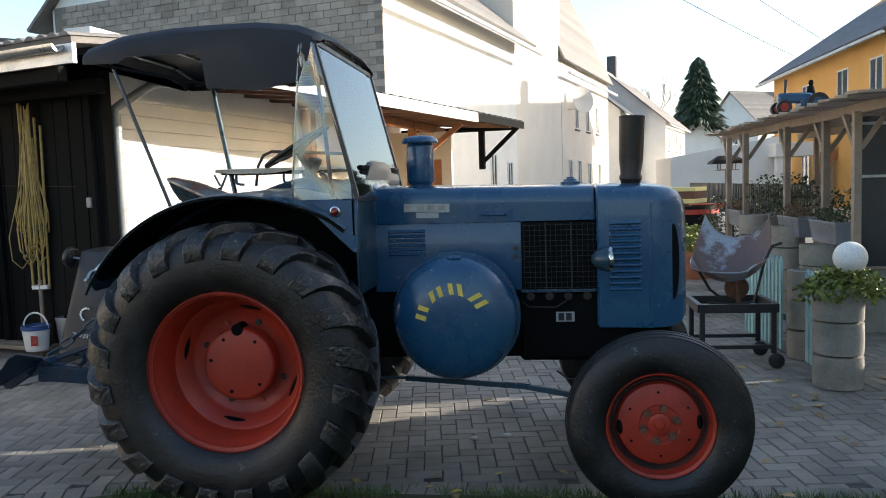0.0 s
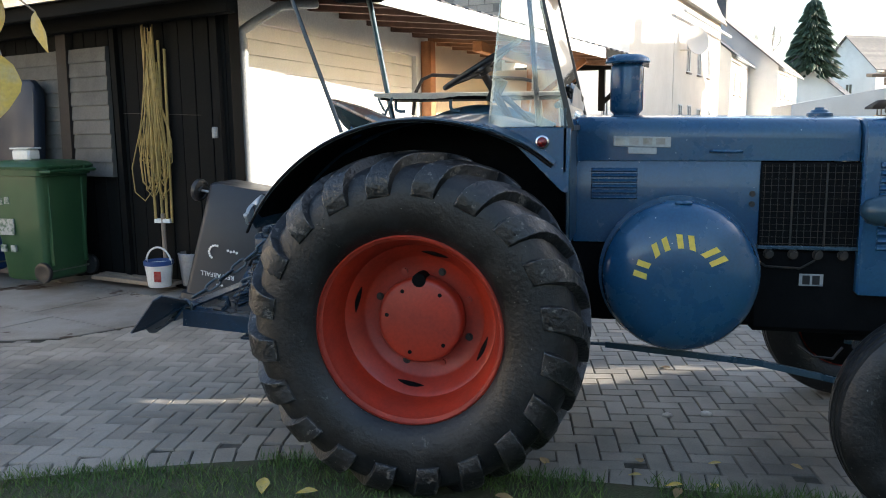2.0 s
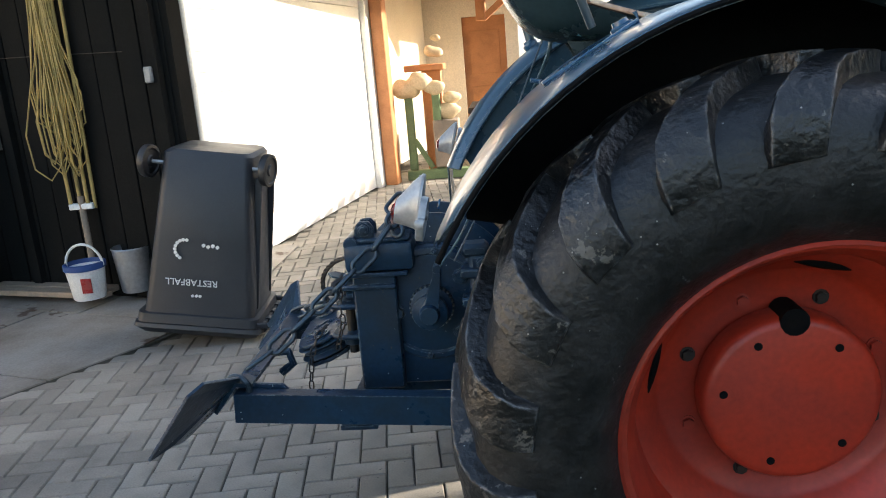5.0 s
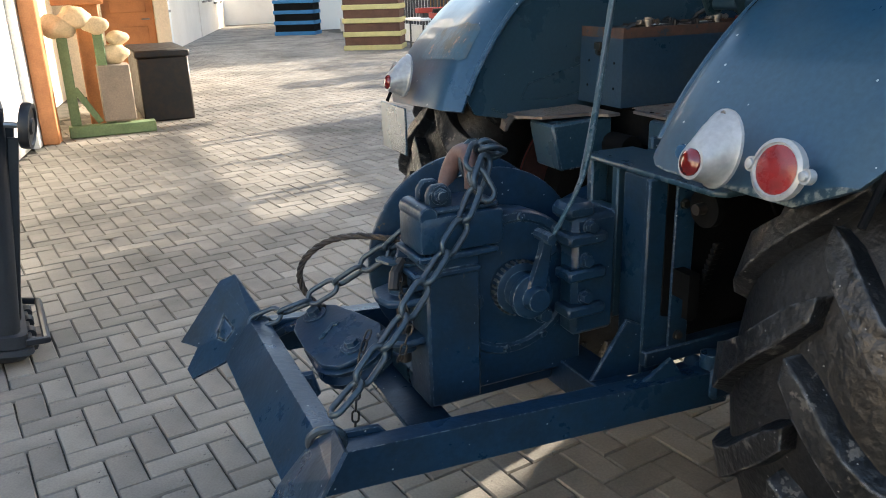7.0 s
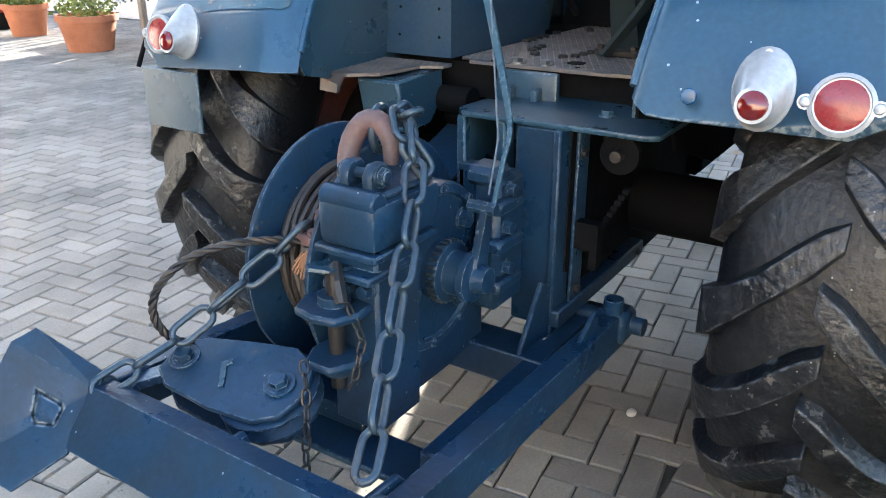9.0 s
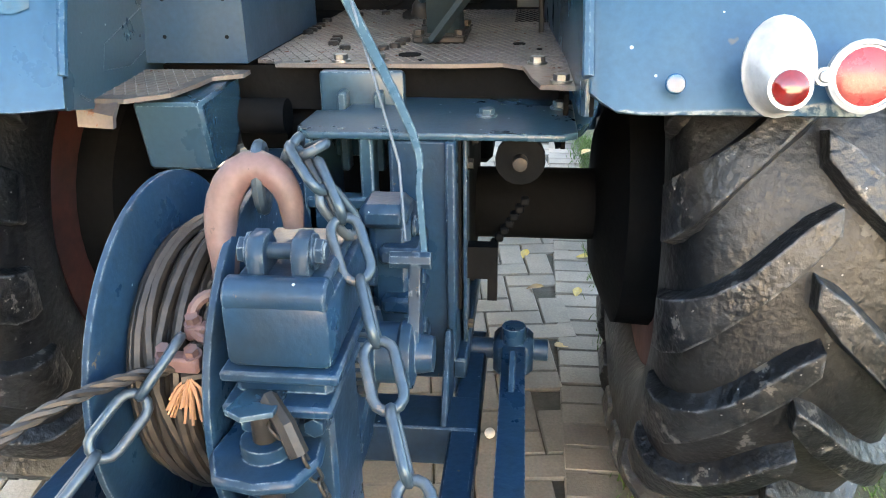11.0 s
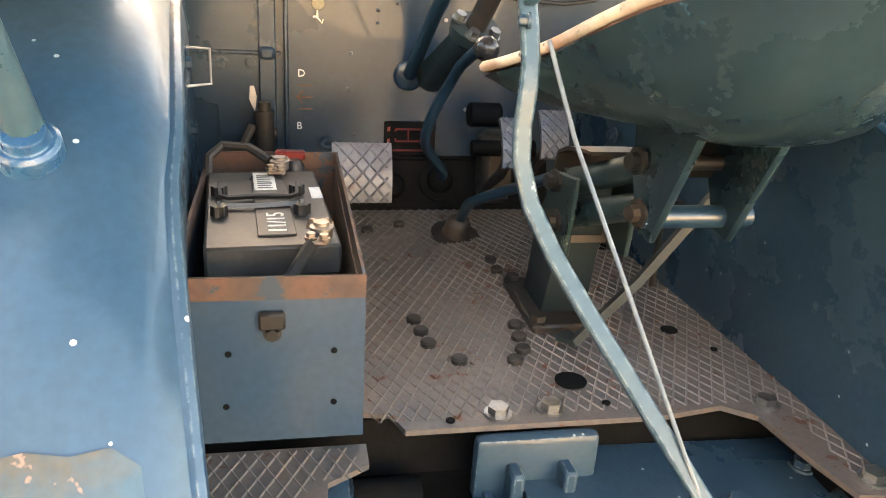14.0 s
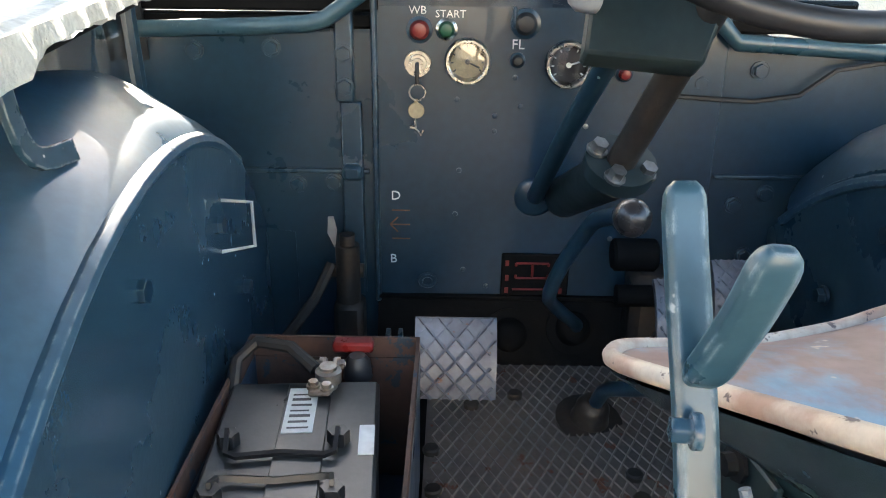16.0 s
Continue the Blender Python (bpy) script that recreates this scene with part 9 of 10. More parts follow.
# ---- inside the cab ----
KNOBR = surf("worn_black_knob", (0.02, 0.018, 0.018), (0.06, 0.04, 0.035), 0.3, s1=15, s2=80, bump=0.1)
GAUGE_C = surf("cream_gauge_face", (0.36, 0.29, 0.17), (0.27, 0.21, 0.12), 0.6, s1=30, s2=200, bump=0)
DULL_CHROME = surf("pitted_chrome", (0.50, 0.49, 0.46), (0.30, 0.28, 0.25), 0.28, 1.0, s1=40, s2=160, bump=0.15)
GREEN_B = surf("green_button", (0.02, 0.10, 0.05), (0.02, 0.08, 0.04), 0.25, s1=10, bump=0)
RED_B = surf("red_button", (0.20, 0.016, 0.014), (0.14, 0.014, 0.012), 0.3, s1=10, bump=0)
RED_LINE = surf("red_line_paint", (0.16, 0.012, 0.010), (0.11, 0.010, 0.009), 0.6, s1=20, bump=0)
GLASSY = glass("gauge_glass")
BK = (-1, 0, 0)
fx = DX - 0.004
# gauges
for nm, y, z, r, face in (("fuel_gauge", 0.145, 1.59, 0.030, GAUGE_C), ("pressure_gauge", -0.010, 1.587, 0.031, BLACK)):
    bm = nb()
    lathe(bm, [(r * 1.0, 0.0), (r * 1.16, 0.004), (r * 1.18, 0.012), (r * 1.10, 0.018), (r * 0.98, 0.018), (r * 0.86, 0.013), (r * 0.85, 0.010)], (fx, y, z), BK, 32)
    g_ = part("gauge", bm, DULL_CHROME, dash, "round gauge with a chrome bezel")
    bm = nb()
    lathe(bm, [(r * 1.02, 0.0), (r * 1.02, 0.009), (0.0, 0.010)], (fx, y, z), BK, 28)
    part("dial", bm, face, g_)
    bm = nb()
    mk = BLACK if face is GAUGE_C else WHITE_PAINT
    for k in range(9):
        a = radians(-35 + k * 31)
        c1, c2 = Vector((fx - 0.0105, y + r * 0.72 * math.cos(a), z + r * 0.72 * math.sin(a))), Vector((fx - 0.0105, y + r * 0.88 * math.cos(a), z + r * 0.88 * math.sin(a)))
        tube(bm, [c1, c2], 0.0011, 4)
    tube(bm, [(fx - 0.012, y, z), (fx - 0.012, y - r * 0.62, z + (0.006 if face is BLACK else -r * 0.3))], 0.0014, 4)
    cyl(bm, (fx - 0.010, y, z), (fx - 0.014, y, z), 0.004, seg=10)
    part("dial_marks", bm, mk, g_)
    bm = nb()
    lathe(bm, [(r * 1.02, 0.0165), (0.0, 0.0175)], (fx, y, z), BK, 24)
    part("gauge_glass", bm, GLASSY, g_).visible_shadow = False
# key switch with key ring
bm = nb()
lathe(bm, [(0.0, 0.016), (0.009, 0.016), (0.010, 0.010), (0.014, 0.010), (0.015, 0.006), (0.020, 0.006), (0.021, 0.0), (0.0, 0.0)], (fx, 0.222, 1.585), BK, 22)
part("key_switch", bm, DULL_CHROME, dash)
ky = thing("key_ring", "ignition key with ring, round tag and hook", "key", (fx - 0.02, 0.222, 1.56))
bm = nb()
box(bm, fx - 0.030, fx - 0.014, 0.219, 0.225, 1.557, 1.590, bev=0.002)
part("key", bm, BLACK, ky)
bm = nb()
tube(bm, [Vector((fx - 0.016, 0.222, 1.543)) + Vector((0, 0.0125 * math.cos(a), 0.0125 * math.sin(a))) for a in [2 * math.pi * k / 16 for k in range(16)]], 0.0014, 6, closed=True)
part("ring", bm, DULL_CHROME, ky)
bm = nb()
lathe(bm, [(0.0, 0.002), (0.012, 0.002), (0.013, 0.0), (0.012, -0.002), (0.0, -0.002)], (fx - 0.012, 0.224, 1.514), BK, 18)
cyl(bm, (fx - 0.012, 0.224, 1.532), (fx - 0.012, 0.224, 1.525), 0.003, seg=6)
part("tag", bm, GAUGE_C, ky)
bm = nb()
tube(bm, [(fx - 0.012, 0.226, 1.50), (fx - 0.012, 0.225, 1.485), (fx - 0.012, 0.216, 1.475), (fx - 0.012, 0.213, 1.483)], 0.0022, 6)
tube(bm, [(fx - 0.012, 0.234, 1.488), (fx - 0.012, 0.225, 1.487)], 0.003, 6)
part("snap_hook", bm, DULL_CHROME, ky)
# buttons and lamps
for nm, y, z, r, mt in (("warning_lamp", 0.219, 1.636, 0.015, RED_B), ("start_button", 0.178, 1.637, 0.0125, GREEN_B), ("small_lamp", -0.098, 1.574, 0.010, RED_B), ("flasher_switch", 0.068, 1.592, 0.009, BLACK), ("light_knob", 0.058, 1.647, 0.017, BLACK)):
    bm = nb()
    lathe(bm, [(r * 1.35, 0.0), (r * 1.35, 0.005), (r * 1.0, 0.007)], (fx, y, z), BK, 20)
    b_ = part("button", bm, DULL_CHROME if mt is GREEN_B else BLUE_CAB, dash)
    bm = nb()
    lathe(bm, [(r, 0.0), (r, 0.010), (r * 0.7, 0.016), (0.0, 0.018)], (fx, y, z), BK, 18)
    part("cap", bm, mt, b_)
bm = nb()
box(bm, fx - 0.012, fx, 0.072, 0.078, 1.64, 1.672, bev=0.002)
part("knob_lever", bm, BLUE_CAB, dash)


def dash_words(text, size, y, z):
    """Writing on the dash, which faces -x: letters run towards -y."""
    m = Matrix(((0, 0, -1, fx - 0.0012), (-1, 0, 0, y), (0, 1, 0, z), (0, 0, 0, 1)))
    words("lettering", text, size, m, WHITE_PAINT, dash)


dash_words("WB", 0.017, 0.222, 1.664)
dash_words("START", 0.016, 0.172, 1.659)
dash_words("FL", 0.021, 0.068, 1.615)
dash_words("D", 0.022, 0.258, 1.370)
dash_words("B", 0.022, 0.263, 1.258)
# faint lever marks between the letters
bm = nb()
for (y0, z0), (y1, z1) in (((0.235, 1.345), (0.265, 1.345)), ((0.235, 1.295), (0.265, 1.295)), ((0.235, 1.32), (0.268, 1.32)), ((0.268, 1.32), (0.255, 1.333)), ((0.268, 1.32), (0.255, 1.307))):
    tube(bm, [(fx - 0.001, y0, z0), (fx - 0.001, y1, z1)], 0.0013, 4)
part("lever_marks", bm, RUST, dash)
# gear diagram plate
bm = nb()
box(bm, fx - 0.006, fx, -0.035, 0.080, 1.195, 1.272, bev=0.002)
gp = part("shift_plate", bm, UNDER, dash, "black gear diagram plate with red lines")
bm = nb()
for (y0, z0), (y1, z1) in (((0.055, 1.255), (0.0, 1.255)), ((0.055, 1.228), (0.0, 1.228)), ((0.027, 1.255), (0.027, 1.228)), ((0.06, 1.207), (-0.01, 1.207)), ((0.055, 1.255), (0.055, 1.250)), ((0.0, 1.255), (0.0, 1.250)), ((0.055, 1.228), (0.055, 1.234)), ((0.0, 1.228), (0.0, 1.234))):
    tube(bm, [(fx - 0.0065, y0, z0), (fx - 0.0065, y1, z1)], 0.0022, 4)
for y in (0.07, -0.022):
    for z in (1.205, 1.228, 1.255):
        box(bm, fx - 0.007, fx - 0.006, y - 0.003, y + 0.003, z - 0.005, z + 0.005)
part("diagram_line", bm, RED_LINE, gp)
for y, z in ((0.16, 1.53), (0.10, 1.48), (0.155, 1.415), (-0.05, 1.535), (-0.045, 1.49), (0.16, 1.34), (0.145, 1.24), (0.105, 1.21), (-0.1, 1.30), (0.06, 1.52), (0.07, 1.565), (-0.12, 1.46), (0.1, 1.505), (-0.2, 1.25)):
    bm = nb()
    lathe(bm, [(0.0045, 0.0), (0.0045, 0.002), (0.0, 0.0035)], (fx, y, z), BK, 8)
    part("dash_screw", bm, STEEL if z < 1.5 and y < 0 else BLUE_CAB, dash)
bm = nb()
tube(bm, [(fx - 0.008, 0.205 - 0.012 * math.cos(a), 1.222 + 0.010 * math.sin(a)) for a in [2 * math.pi * k / 12 for k in range(12)]], 0.005, 6, closed=True)
part("dash_eye", bm, BLUE_CAB, dash)
# fuel tap group and hand lever left of the dash panel
bm = nb()
cyl(bm, (0.55, 0.335, 1.20), (0.55, 0.335, 1.30), 0.020, seg=12)
cyl(bm, (0.55, 0.335, 1.30), (0.55, 0.335, 1.318), 0.013, seg=12)
cyl(bm, (0.56, 0.31, 1.25), (0.56, 0.37, 1.25), 0.012, seg=10)
box(bm, 0.53, 0.59, 0.31, 0.36, 1.10, 1.20, bev=0.01)
part("fuel_tap", bm, DARK_STEEL, tractor, "dark oily fuel tap group")
bm = nb()
tube(bm, [(0.54, 0.36, 1.27), (0.51, 0.385, 1.22), (0.47, 0.43, 1.165), (0.45, 0.45, 1.145)], 0.009, 8)
bmesh.ops.create_uvsphere(bm, u_segments=10, v_segments=8, radius=0.014, matrix=Matrix.Translation((0.448, 0.452, 1.14)))
part("hand_lever", bm, DARK_STEEL, tractor)
bm = nb()
prism(bm, [(0.353, 1.30), (0.364, 1.325), (0.362, 1.352), (0.354, 1.352), (0.349, 1.33)], 0.535, 0.540, YZ)
part("tap_handle", bm, ZINC, tractor)
# wire clip on the left inner wall
bm = nb()
tube(bm, [(0.28, 0.458, 1.462), (0.28, 0.414, 1.460), (0.28, 0.414, 1.402), (0.26, 0.456, 1.400)], 0.0026, 6)
part("wire_clip", bm, SILVER, tractor)
# steering column, box and wheel
BOX_DARK = surf("dark_green_box_paint", (0.012, 0.022, 0.024), (0.020, 0.030, 0.030), 0.4, s1=9, s2=90, bump=0.2, chips=(0.10, 0.10, 0.09), chip_at=0.72, chip_scale=40)
bm = nb()
cyl(bm, (0.602, -0.020, 1.37), (0.335, -0.045, 1.490), 0.034, 0.034, seg=20)
cyl(bm, (0.335, -0.045, 1.490), (0.325, -0.047, 1.508), 0.046, seg=24)
col = part("steering_column", bm, BOX_DARK, tractor, "steering column with bolted flange")
bm = nb()
cyl(bm, (0.328, -0.046, 1.503), (0.185, -0.120, 1.762), 0.019, seg=14)
part("column_tube", bm, DARK_STEEL, col)
axc = (Vector((0.185, -0.122, 1.765)) - Vector((0.328, -0.046, 1.503))).normalized()
cu_ = axc.orthogonal().normalized()
cv_ = axc.cross(cu_)
for k in range(4):
    a = k * math.pi / 2 + 0.5
    bm = nb()
    bolt(bm, Vector((0.325, -0.047, 1.506)) + (cu_ * math.cos(a) + cv_ * math.sin(a)) * 0.034, axc, 0.0105, 0.014)
    part("flange_bolt", bm, STEEL, col)
bm = nb()
prism(bm, [(-0.078, -0.058), (0.045, -0.070), (0.085, 0.03), (0.075, 0.052), (-0.055, 0.055), (-0.066, 0.03)], -0.02, 0.02, Matrix.Translation((0.235, -0.046, 1.699)) @ Matrix.Rotation(radians(30), 4, 'Y') @ Matrix(((0, 0, -1, 0), (-1, 0, 0, 0), (0, 1, 0, 0), (0, 0, 0, 1))), 0.004)
part("control_box", bm, BOX_DARK, col, "dark green control box on the steering column")
bm = nb()
lathe(bm, [(0.0, 0.036), (0.006, 0.036), (0.006, 0.030), (0.011, 0.028), (0.017, 0.02), (0.018, 0.0), (0.0, 0.0)], (0.215, 0.020, 1.712), (-0.3, 1, 0.1), 14)
part("horn_button", bm, SILVER, col)
bm = nb()
tube(bm, [(0.585, 0.03, 1.375), (0.42, 0.01, 1.52), (0.27, -0.02, 1.66)], 0.014, 10)
lathe(bm, [(0.0, 0.006), (0.026, 0.006), (0.032, 0.003), (0.034, 0.0)], (0.594, 0.03, 1.372), (-1, 0, 0), 16)
part("control_rod", bm, BLUE_CAB, col)
wc_ = Vector((0.172, -0.122, 1.812))
axc = Vector((-0.50, -0.14, 0.85)).normalized()
cu_ = axc.orthogonal().normalized()
cv_ = axc.cross(cu_)
bm = nb()
tube(bm, [wc_ + (cu_ * math.cos(a) + cv_ * math.sin(a)) * 0.205 for a in [2 * math.pi * k / 40 for k in range(40)]], 0.013, 10, closed=True)
sw_ = part("steering_wheel", bm, BLACK, tractor, "thin black steering wheel")
for k in range(4):
    a = 0.6 + k * math.pi / 2
    d = cu_ * math.cos(a) + cv_ * math.sin(a)
    bm = nb()
    tube(bm, [wc_ - axc * 0.03 + d * 0.02, wc_ - axc * 0.02 + d * 0.10, wc_ + d * 0.20], 0.008, 6)
    part("spoke", bm, DARK_STEEL, sw_)
bm = nb()
lathe(bm, [(0.0, 0.02), (0.03, 0.016), (0.038, 0.0), (0.03, -0.03), (0.0, -0.03)], wc_ - axc * 0.02, axc, 18)
part("hub", bm, BLACK, sw_)
# pedals


def pedal(name, c, w, h, tilt, rows, cols, arm_to):
    m = Matrix.Translation(c) @ Matrix.Rotation(radians(tilt), 4, 'Y')       # local y across, z up the pad, -x towards the foot
    bm = nb()
    pts = []
    for k in range(7):
        q = -1 + 2 * k / 6
        pts.append((q * h / 2, 0.014 * q * q))
    loft(bm, [[m @ Vector((x + 0.0, y, z)) for z, x in pts] + [m @ Vector((x + 0.012, y, z)) for z, x in pts[::-1]] for y in (-w / 2, w / 2)])
    p = part("pedal", bm, PEDAL, tractor, "worn steel pedal with diamond ribs")
    bm = nb()
    for sgn in (1, -1):
        for k in range(-rows - cols, rows + cols):
            seg_ = []
            for i in range(13):
                z = -h / 2 + h * i / 12
                y = (k / cols) * w + sgn * (z / h) * w * rows / cols * 0.9
                if abs(y) < w / 2 - 0.002:
                    q = z / (h / 2)
                    seg_.append(m @ Vector((0.014 * q * q - 0.001, y, z)))
            if len(seg_) > 1:
                tube(bm, seg_, 0.0024, 4)
    part("pedal_ribs", bm, PEDAL, p)
    bm = nb()
    tube(bm, [m @ Vector((0.012, 0, -0.01)), Vector(c).lerp(Vector(arm_to), 0.5) + Vector((0, 0, -0.02)), Vector(arm_to)], 0.011, 8)
    part("pedal_arm", bm, DARK_STEEL, p)


PEDAL = surf("worn_pedal_steel", (0.17, 0.185, 0.215), (0.11, 0.11, 0.125), 0.5, 0.4, s1=10, s2=120, bump=0.3, chips=(0.16, 0.08, 0.05), chip_at=0.66)
pedal("clutch", (0.255, 0.158, 1.255), 0.107, 0.108, 18, 4, 4, (0.46, 0.20, 1.13))
pedal("brake", (0.30, -0.135, 1.305), 0.052, 0.098, 30, 5, 3, (0.5, -0.14, 1.15))
pedal("brake", (0.37, -0.235, 1.305), 0.056, 0.098, 28, 5, 3, (0.54, -0.22, 1.15))
# toe-board sockets and levers
for p in ((0.568, 0.063, 1.131), (0.572, -0.045, 1.143)):
    bm = nb()
    lathe(bm, [(0.045, 0.0), (0.045, 0.006), (0.030, 0.008), (0.026, 0.022), (0.016, 0.030), (0.0, 0.031)], p, (-0.92, 0, 0.39), 22)
    part("lever_socket", bm, UNDER, tractor)
bm = nb()
tube(bm, soften([(0.560, -0.048, 1.150), (0.53, -0.045, 1.170), (0.50, -0.035, 1.190), (0.44, 0.010, 1.250), (0.385, 0.024, 1.295), (0.36, 0.012, 1.350), (0.325, -0.010, 1.412), (0.27, -0.012, 1.447), (0.17, -0.018, 1.488)], 2), 0.0105, 10)
gl_ = part("gear_lever", bm, BLUE_CAB, tractor, "bent blue gear lever with a dark ball knob")
bm = nb()
bmesh.ops.create_uvsphere(bm, u_segments=20, v_segments=14, radius=0.021, matrix=Matrix.Translation((0.147, -0.025, 1.493)))
part("knob", bm, KNOBR, gl_)
bm = nb()
lathe(bm, [(0.052, 0.0), (0.052, 0.006), (0.030, 0.009), (0.027, 0.020), (0.026, 0.034), (0.020, 0.044), (0.012, 0.048), (0.0, 0.048)], (0.383, -0.048, FZ), (-0.25, -0.1, 1), 20)
part("lever_boot", bm, DARK_STEEL, tractor)
bm = nb()
tube(bm, soften([(0.375, -0.052, 1.11), (0.345, -0.058, 1.158), (0.30, -0.073, 1.190), (0.21, -0.13, 1.245), (0.135, -0.185, 1.292)], 2), 0.011, 10)
hl_ = part("brake_lever", bm, BLUE_CAB, tractor)
bm = nb()
bmesh.ops.create_uvsphere(bm, u_segments=18, v_segments=12, radius=0.024, matrix=Matrix.Translation((0.118, -0.198, 1.303)))
part("knob", bm, KNOBR, hl_)
# pedal box bits below the dash on the right
bm = nb()
box(bm, 0.52, 0.60, -0.21, -0.13, 1.10, 1.26, bev=0.015)
part("pedal_box", bm, DARK_STEEL, tractor)
bm = nb()
cyl(bm, (0.51, -0.24, 1.235), (0.51, -0.10, 1.235), 0.018, seg=12)
part("pedal_shaft", bm, UNDER, tractor)
bm = nb()
cyl(bm, (0.50, -0.085, 1.31), (0.50, -0.155, 1.31), 0.026, seg=14, bev=0.004)
part("spring_drum", bm, UNDER, tractor)
bm = nb()
for y in (0.235, 0.252):
    prism(bm, [(0.28, 1.09), (0.33, 1.09), (0.36, 1.20), (0.345, 1.255), (0.325, 1.255), (0.315, 1.20)], y - 0.003, y + 0.003, XZ)
part("pedal_link", bm, TEAL, tractor)

# battery box and battery
BOXB = surf("battery_box_blue", (0.016, 0.045, 0.080), (0.032, 0.056, 0.080), 0.36, s1=5, s2=90, bump=0.3, chips=(0.05, 0.05, 0.05), chip_at=0.73, chip_scale=25)
BOXR = surf("battery_box_rust", (0.095, 0.047, 0.032), (0.055, 0.040, 0.035), 0.75, s1=14, s2=100, bump=0.5, chips=(0.025, 0.042, 0.06), chip_at=0.58, chip_scale=24)
bx0, bx1, by0, by1, bz0, bz1 = -0.287, 0.245, 0.204, 0.420, FZ, 1.295
bm = nb()
box(bm, bx0, bx1, by0, by1, bz0, bz0 + 0.004)
bbx = part("battery_box", bm, BOXB, tractor, "open blue battery box with a rusty rim")
for a in ((bx0, bx0 + 0.004, by0, by1), (bx1 - 0.004, bx1, by0, by1), (bx0 + 0.004, bx1 - 0.004, by0, by0 + 0.004), (bx0 + 0.004, bx1 - 0.004, by1 - 0.004, by1)):
    bm = nb()
    box(bm, a[0], a[1], a[2], a[3], bz0 + 0.004, bz1 - 0.028)
    part("side_plate", bm, BOXB, bbx)
bm = nb()
for a in ((bx0, bx0 + 0.004, by0, by1), (bx1 - 0.004, bx1, by0, by1), (bx0 + 0.004, bx1 - 0.004, by0, by0 + 0.004), (bx0 + 0.004, bx1 - 0.004, by1 - 0.004, by1)):
    box(bm, a[0], a[1], a[2], a[3], bz1 - 0.028, bz1)
for a in ((bx0 + 0.004, bx0 + 0.006, by0 + 0.004, by1 - 0.004), (bx0 + 0.006, bx1 - 0.004, by0 + 0.004, by0 + 0.006), (bx1 - 0.006, bx1 - 0.004, by0 + 0.006, by1 - 0.006)):
    box(bm, a[0], a[1], a[2], a[3], bz0 + 0.006, bz1 - 0.028)
part("rusty_rim", bm, BOXR, bbx)
bm = nb()
box(bm, bx0 - 0.012, bx0, 0.295, 0.325, bz1 - 0.062, bz1 - 0.040, bev=0.003)
bolt(bm, (bx0 - 0.003, 0.31, bz1 - 0.068), (-1, 0, 0), 0.008, 0.008)
part("latch", bm, DARK_STEEL, bbx)
for y, z in ((0.24, 1.20), (0.24, 1.13), (0.36, 1.20), (0.365, 1.13)):
    bm = nb()
    cyl(bm, (bx0 - 0.0012, y, z), (bx0 + 0.001, y, z), 0.004, seg=8)
    part("rivet_hole", bm, UNDER, bbx)
BATT = surf("dusty_black_battery", (0.030, 0.030, 0.030), (0.060, 0.057, 0.053), 0.36, s1=8, s2=120, bump=0.15)
bt = thing("battery", "dusty black tractor battery with label and painted date", "battery", (-0.04, 0.325, FZ + 0.01))
btz = 1.290
bm = nb()
box(bm, -0.180, 0.139, 0.246, 0.408, bz0 + 0.006, btz - 0.045, bev=0.006)
box(bm, -0.183, 0.142, 0.243, 0.411, btz - 0.042, btz, bev=0.004)
part("case", bm, BATT, bt)
bm = nb()
box(bm, -0.15, 0.132, 0.296, 0.345, btz, btz + 0.003, bev=0.001)
part("cover_strip", bm, BATT, bt)
bm = nb()
box(bm, 0.035, 0.12, 0.310, 0.342, btz + 0.003, btz + 0.0042)
lb = part("label", bm, WHITE_PAINT, bt, "small white printed label")
bm = nb()
for k in range(7):
    box(bm, 0.042 + k * 0.0105, 0.0445 + k * 0.0105 + 0.001 * (k % 3), 0.315 + 0.002 * (k % 2), 0.337, btz + 0.0042, btz + 0.0046)
part("print_bar", bm, BLACK, lb)
bm = nb()
box(bm, 0.00, 0.05, 0.246, 0.262, btz, btz + 0.0012)
part("label", bm, WHITE_PAINT, bt)
m = Matrix(((0, 1, 0, -0.105), (-1, 0, 0, 0.318), (0, 0, 1, btz + 0.0035), (0, 0, 0, 1)))
words("painted_date", "11/15", 0.034, m @ Matrix.Rotation(radians(90), 4, 'Z'), WHITE_PAINT, bt)
for yy in (0.282, 0.392):
    for x in (0.022, -0.065):
        bm = nb()
        star = [((0.0125 if k % 2 else 0.008) * math.cos(k * math.pi / 6), (0.0125 if k % 2 else 0.008) * math.sin(k * math.pi / 6)) for k in range(12)]
        prism(bm, star, 0, 0.015, Matrix.Translation((x, yy, btz)), 0.001)
        part("handle_post", bm, BLACK, bt)
for x, dx in ((0.022, -0.028), (-0.065, 0.026)):
    bm = nb()
    bar(bm, [(x, 0.392, btz + 0.018), (x + dx * 0.9, 0.390, btz + 0.008), (x + dx, 0.380, btz + 0.006), (x + dx * 0.82, 0.337, btz + 0.006), (x + dx, 0.294, btz + 0.006), (x + dx * 0.9, 0.284, btz + 0.008), (x, 0.282, btz + 0.018)], 0.0045, 0.006)
    part("carry_handle", bm, BLACK, bt)
BRASS = surf("corroded_brass", (0.22, 0.16, 0.12), (0.40, 0.38, 0.35), 0.42, 0.9, s1=25, s2=120, bump=0.4)
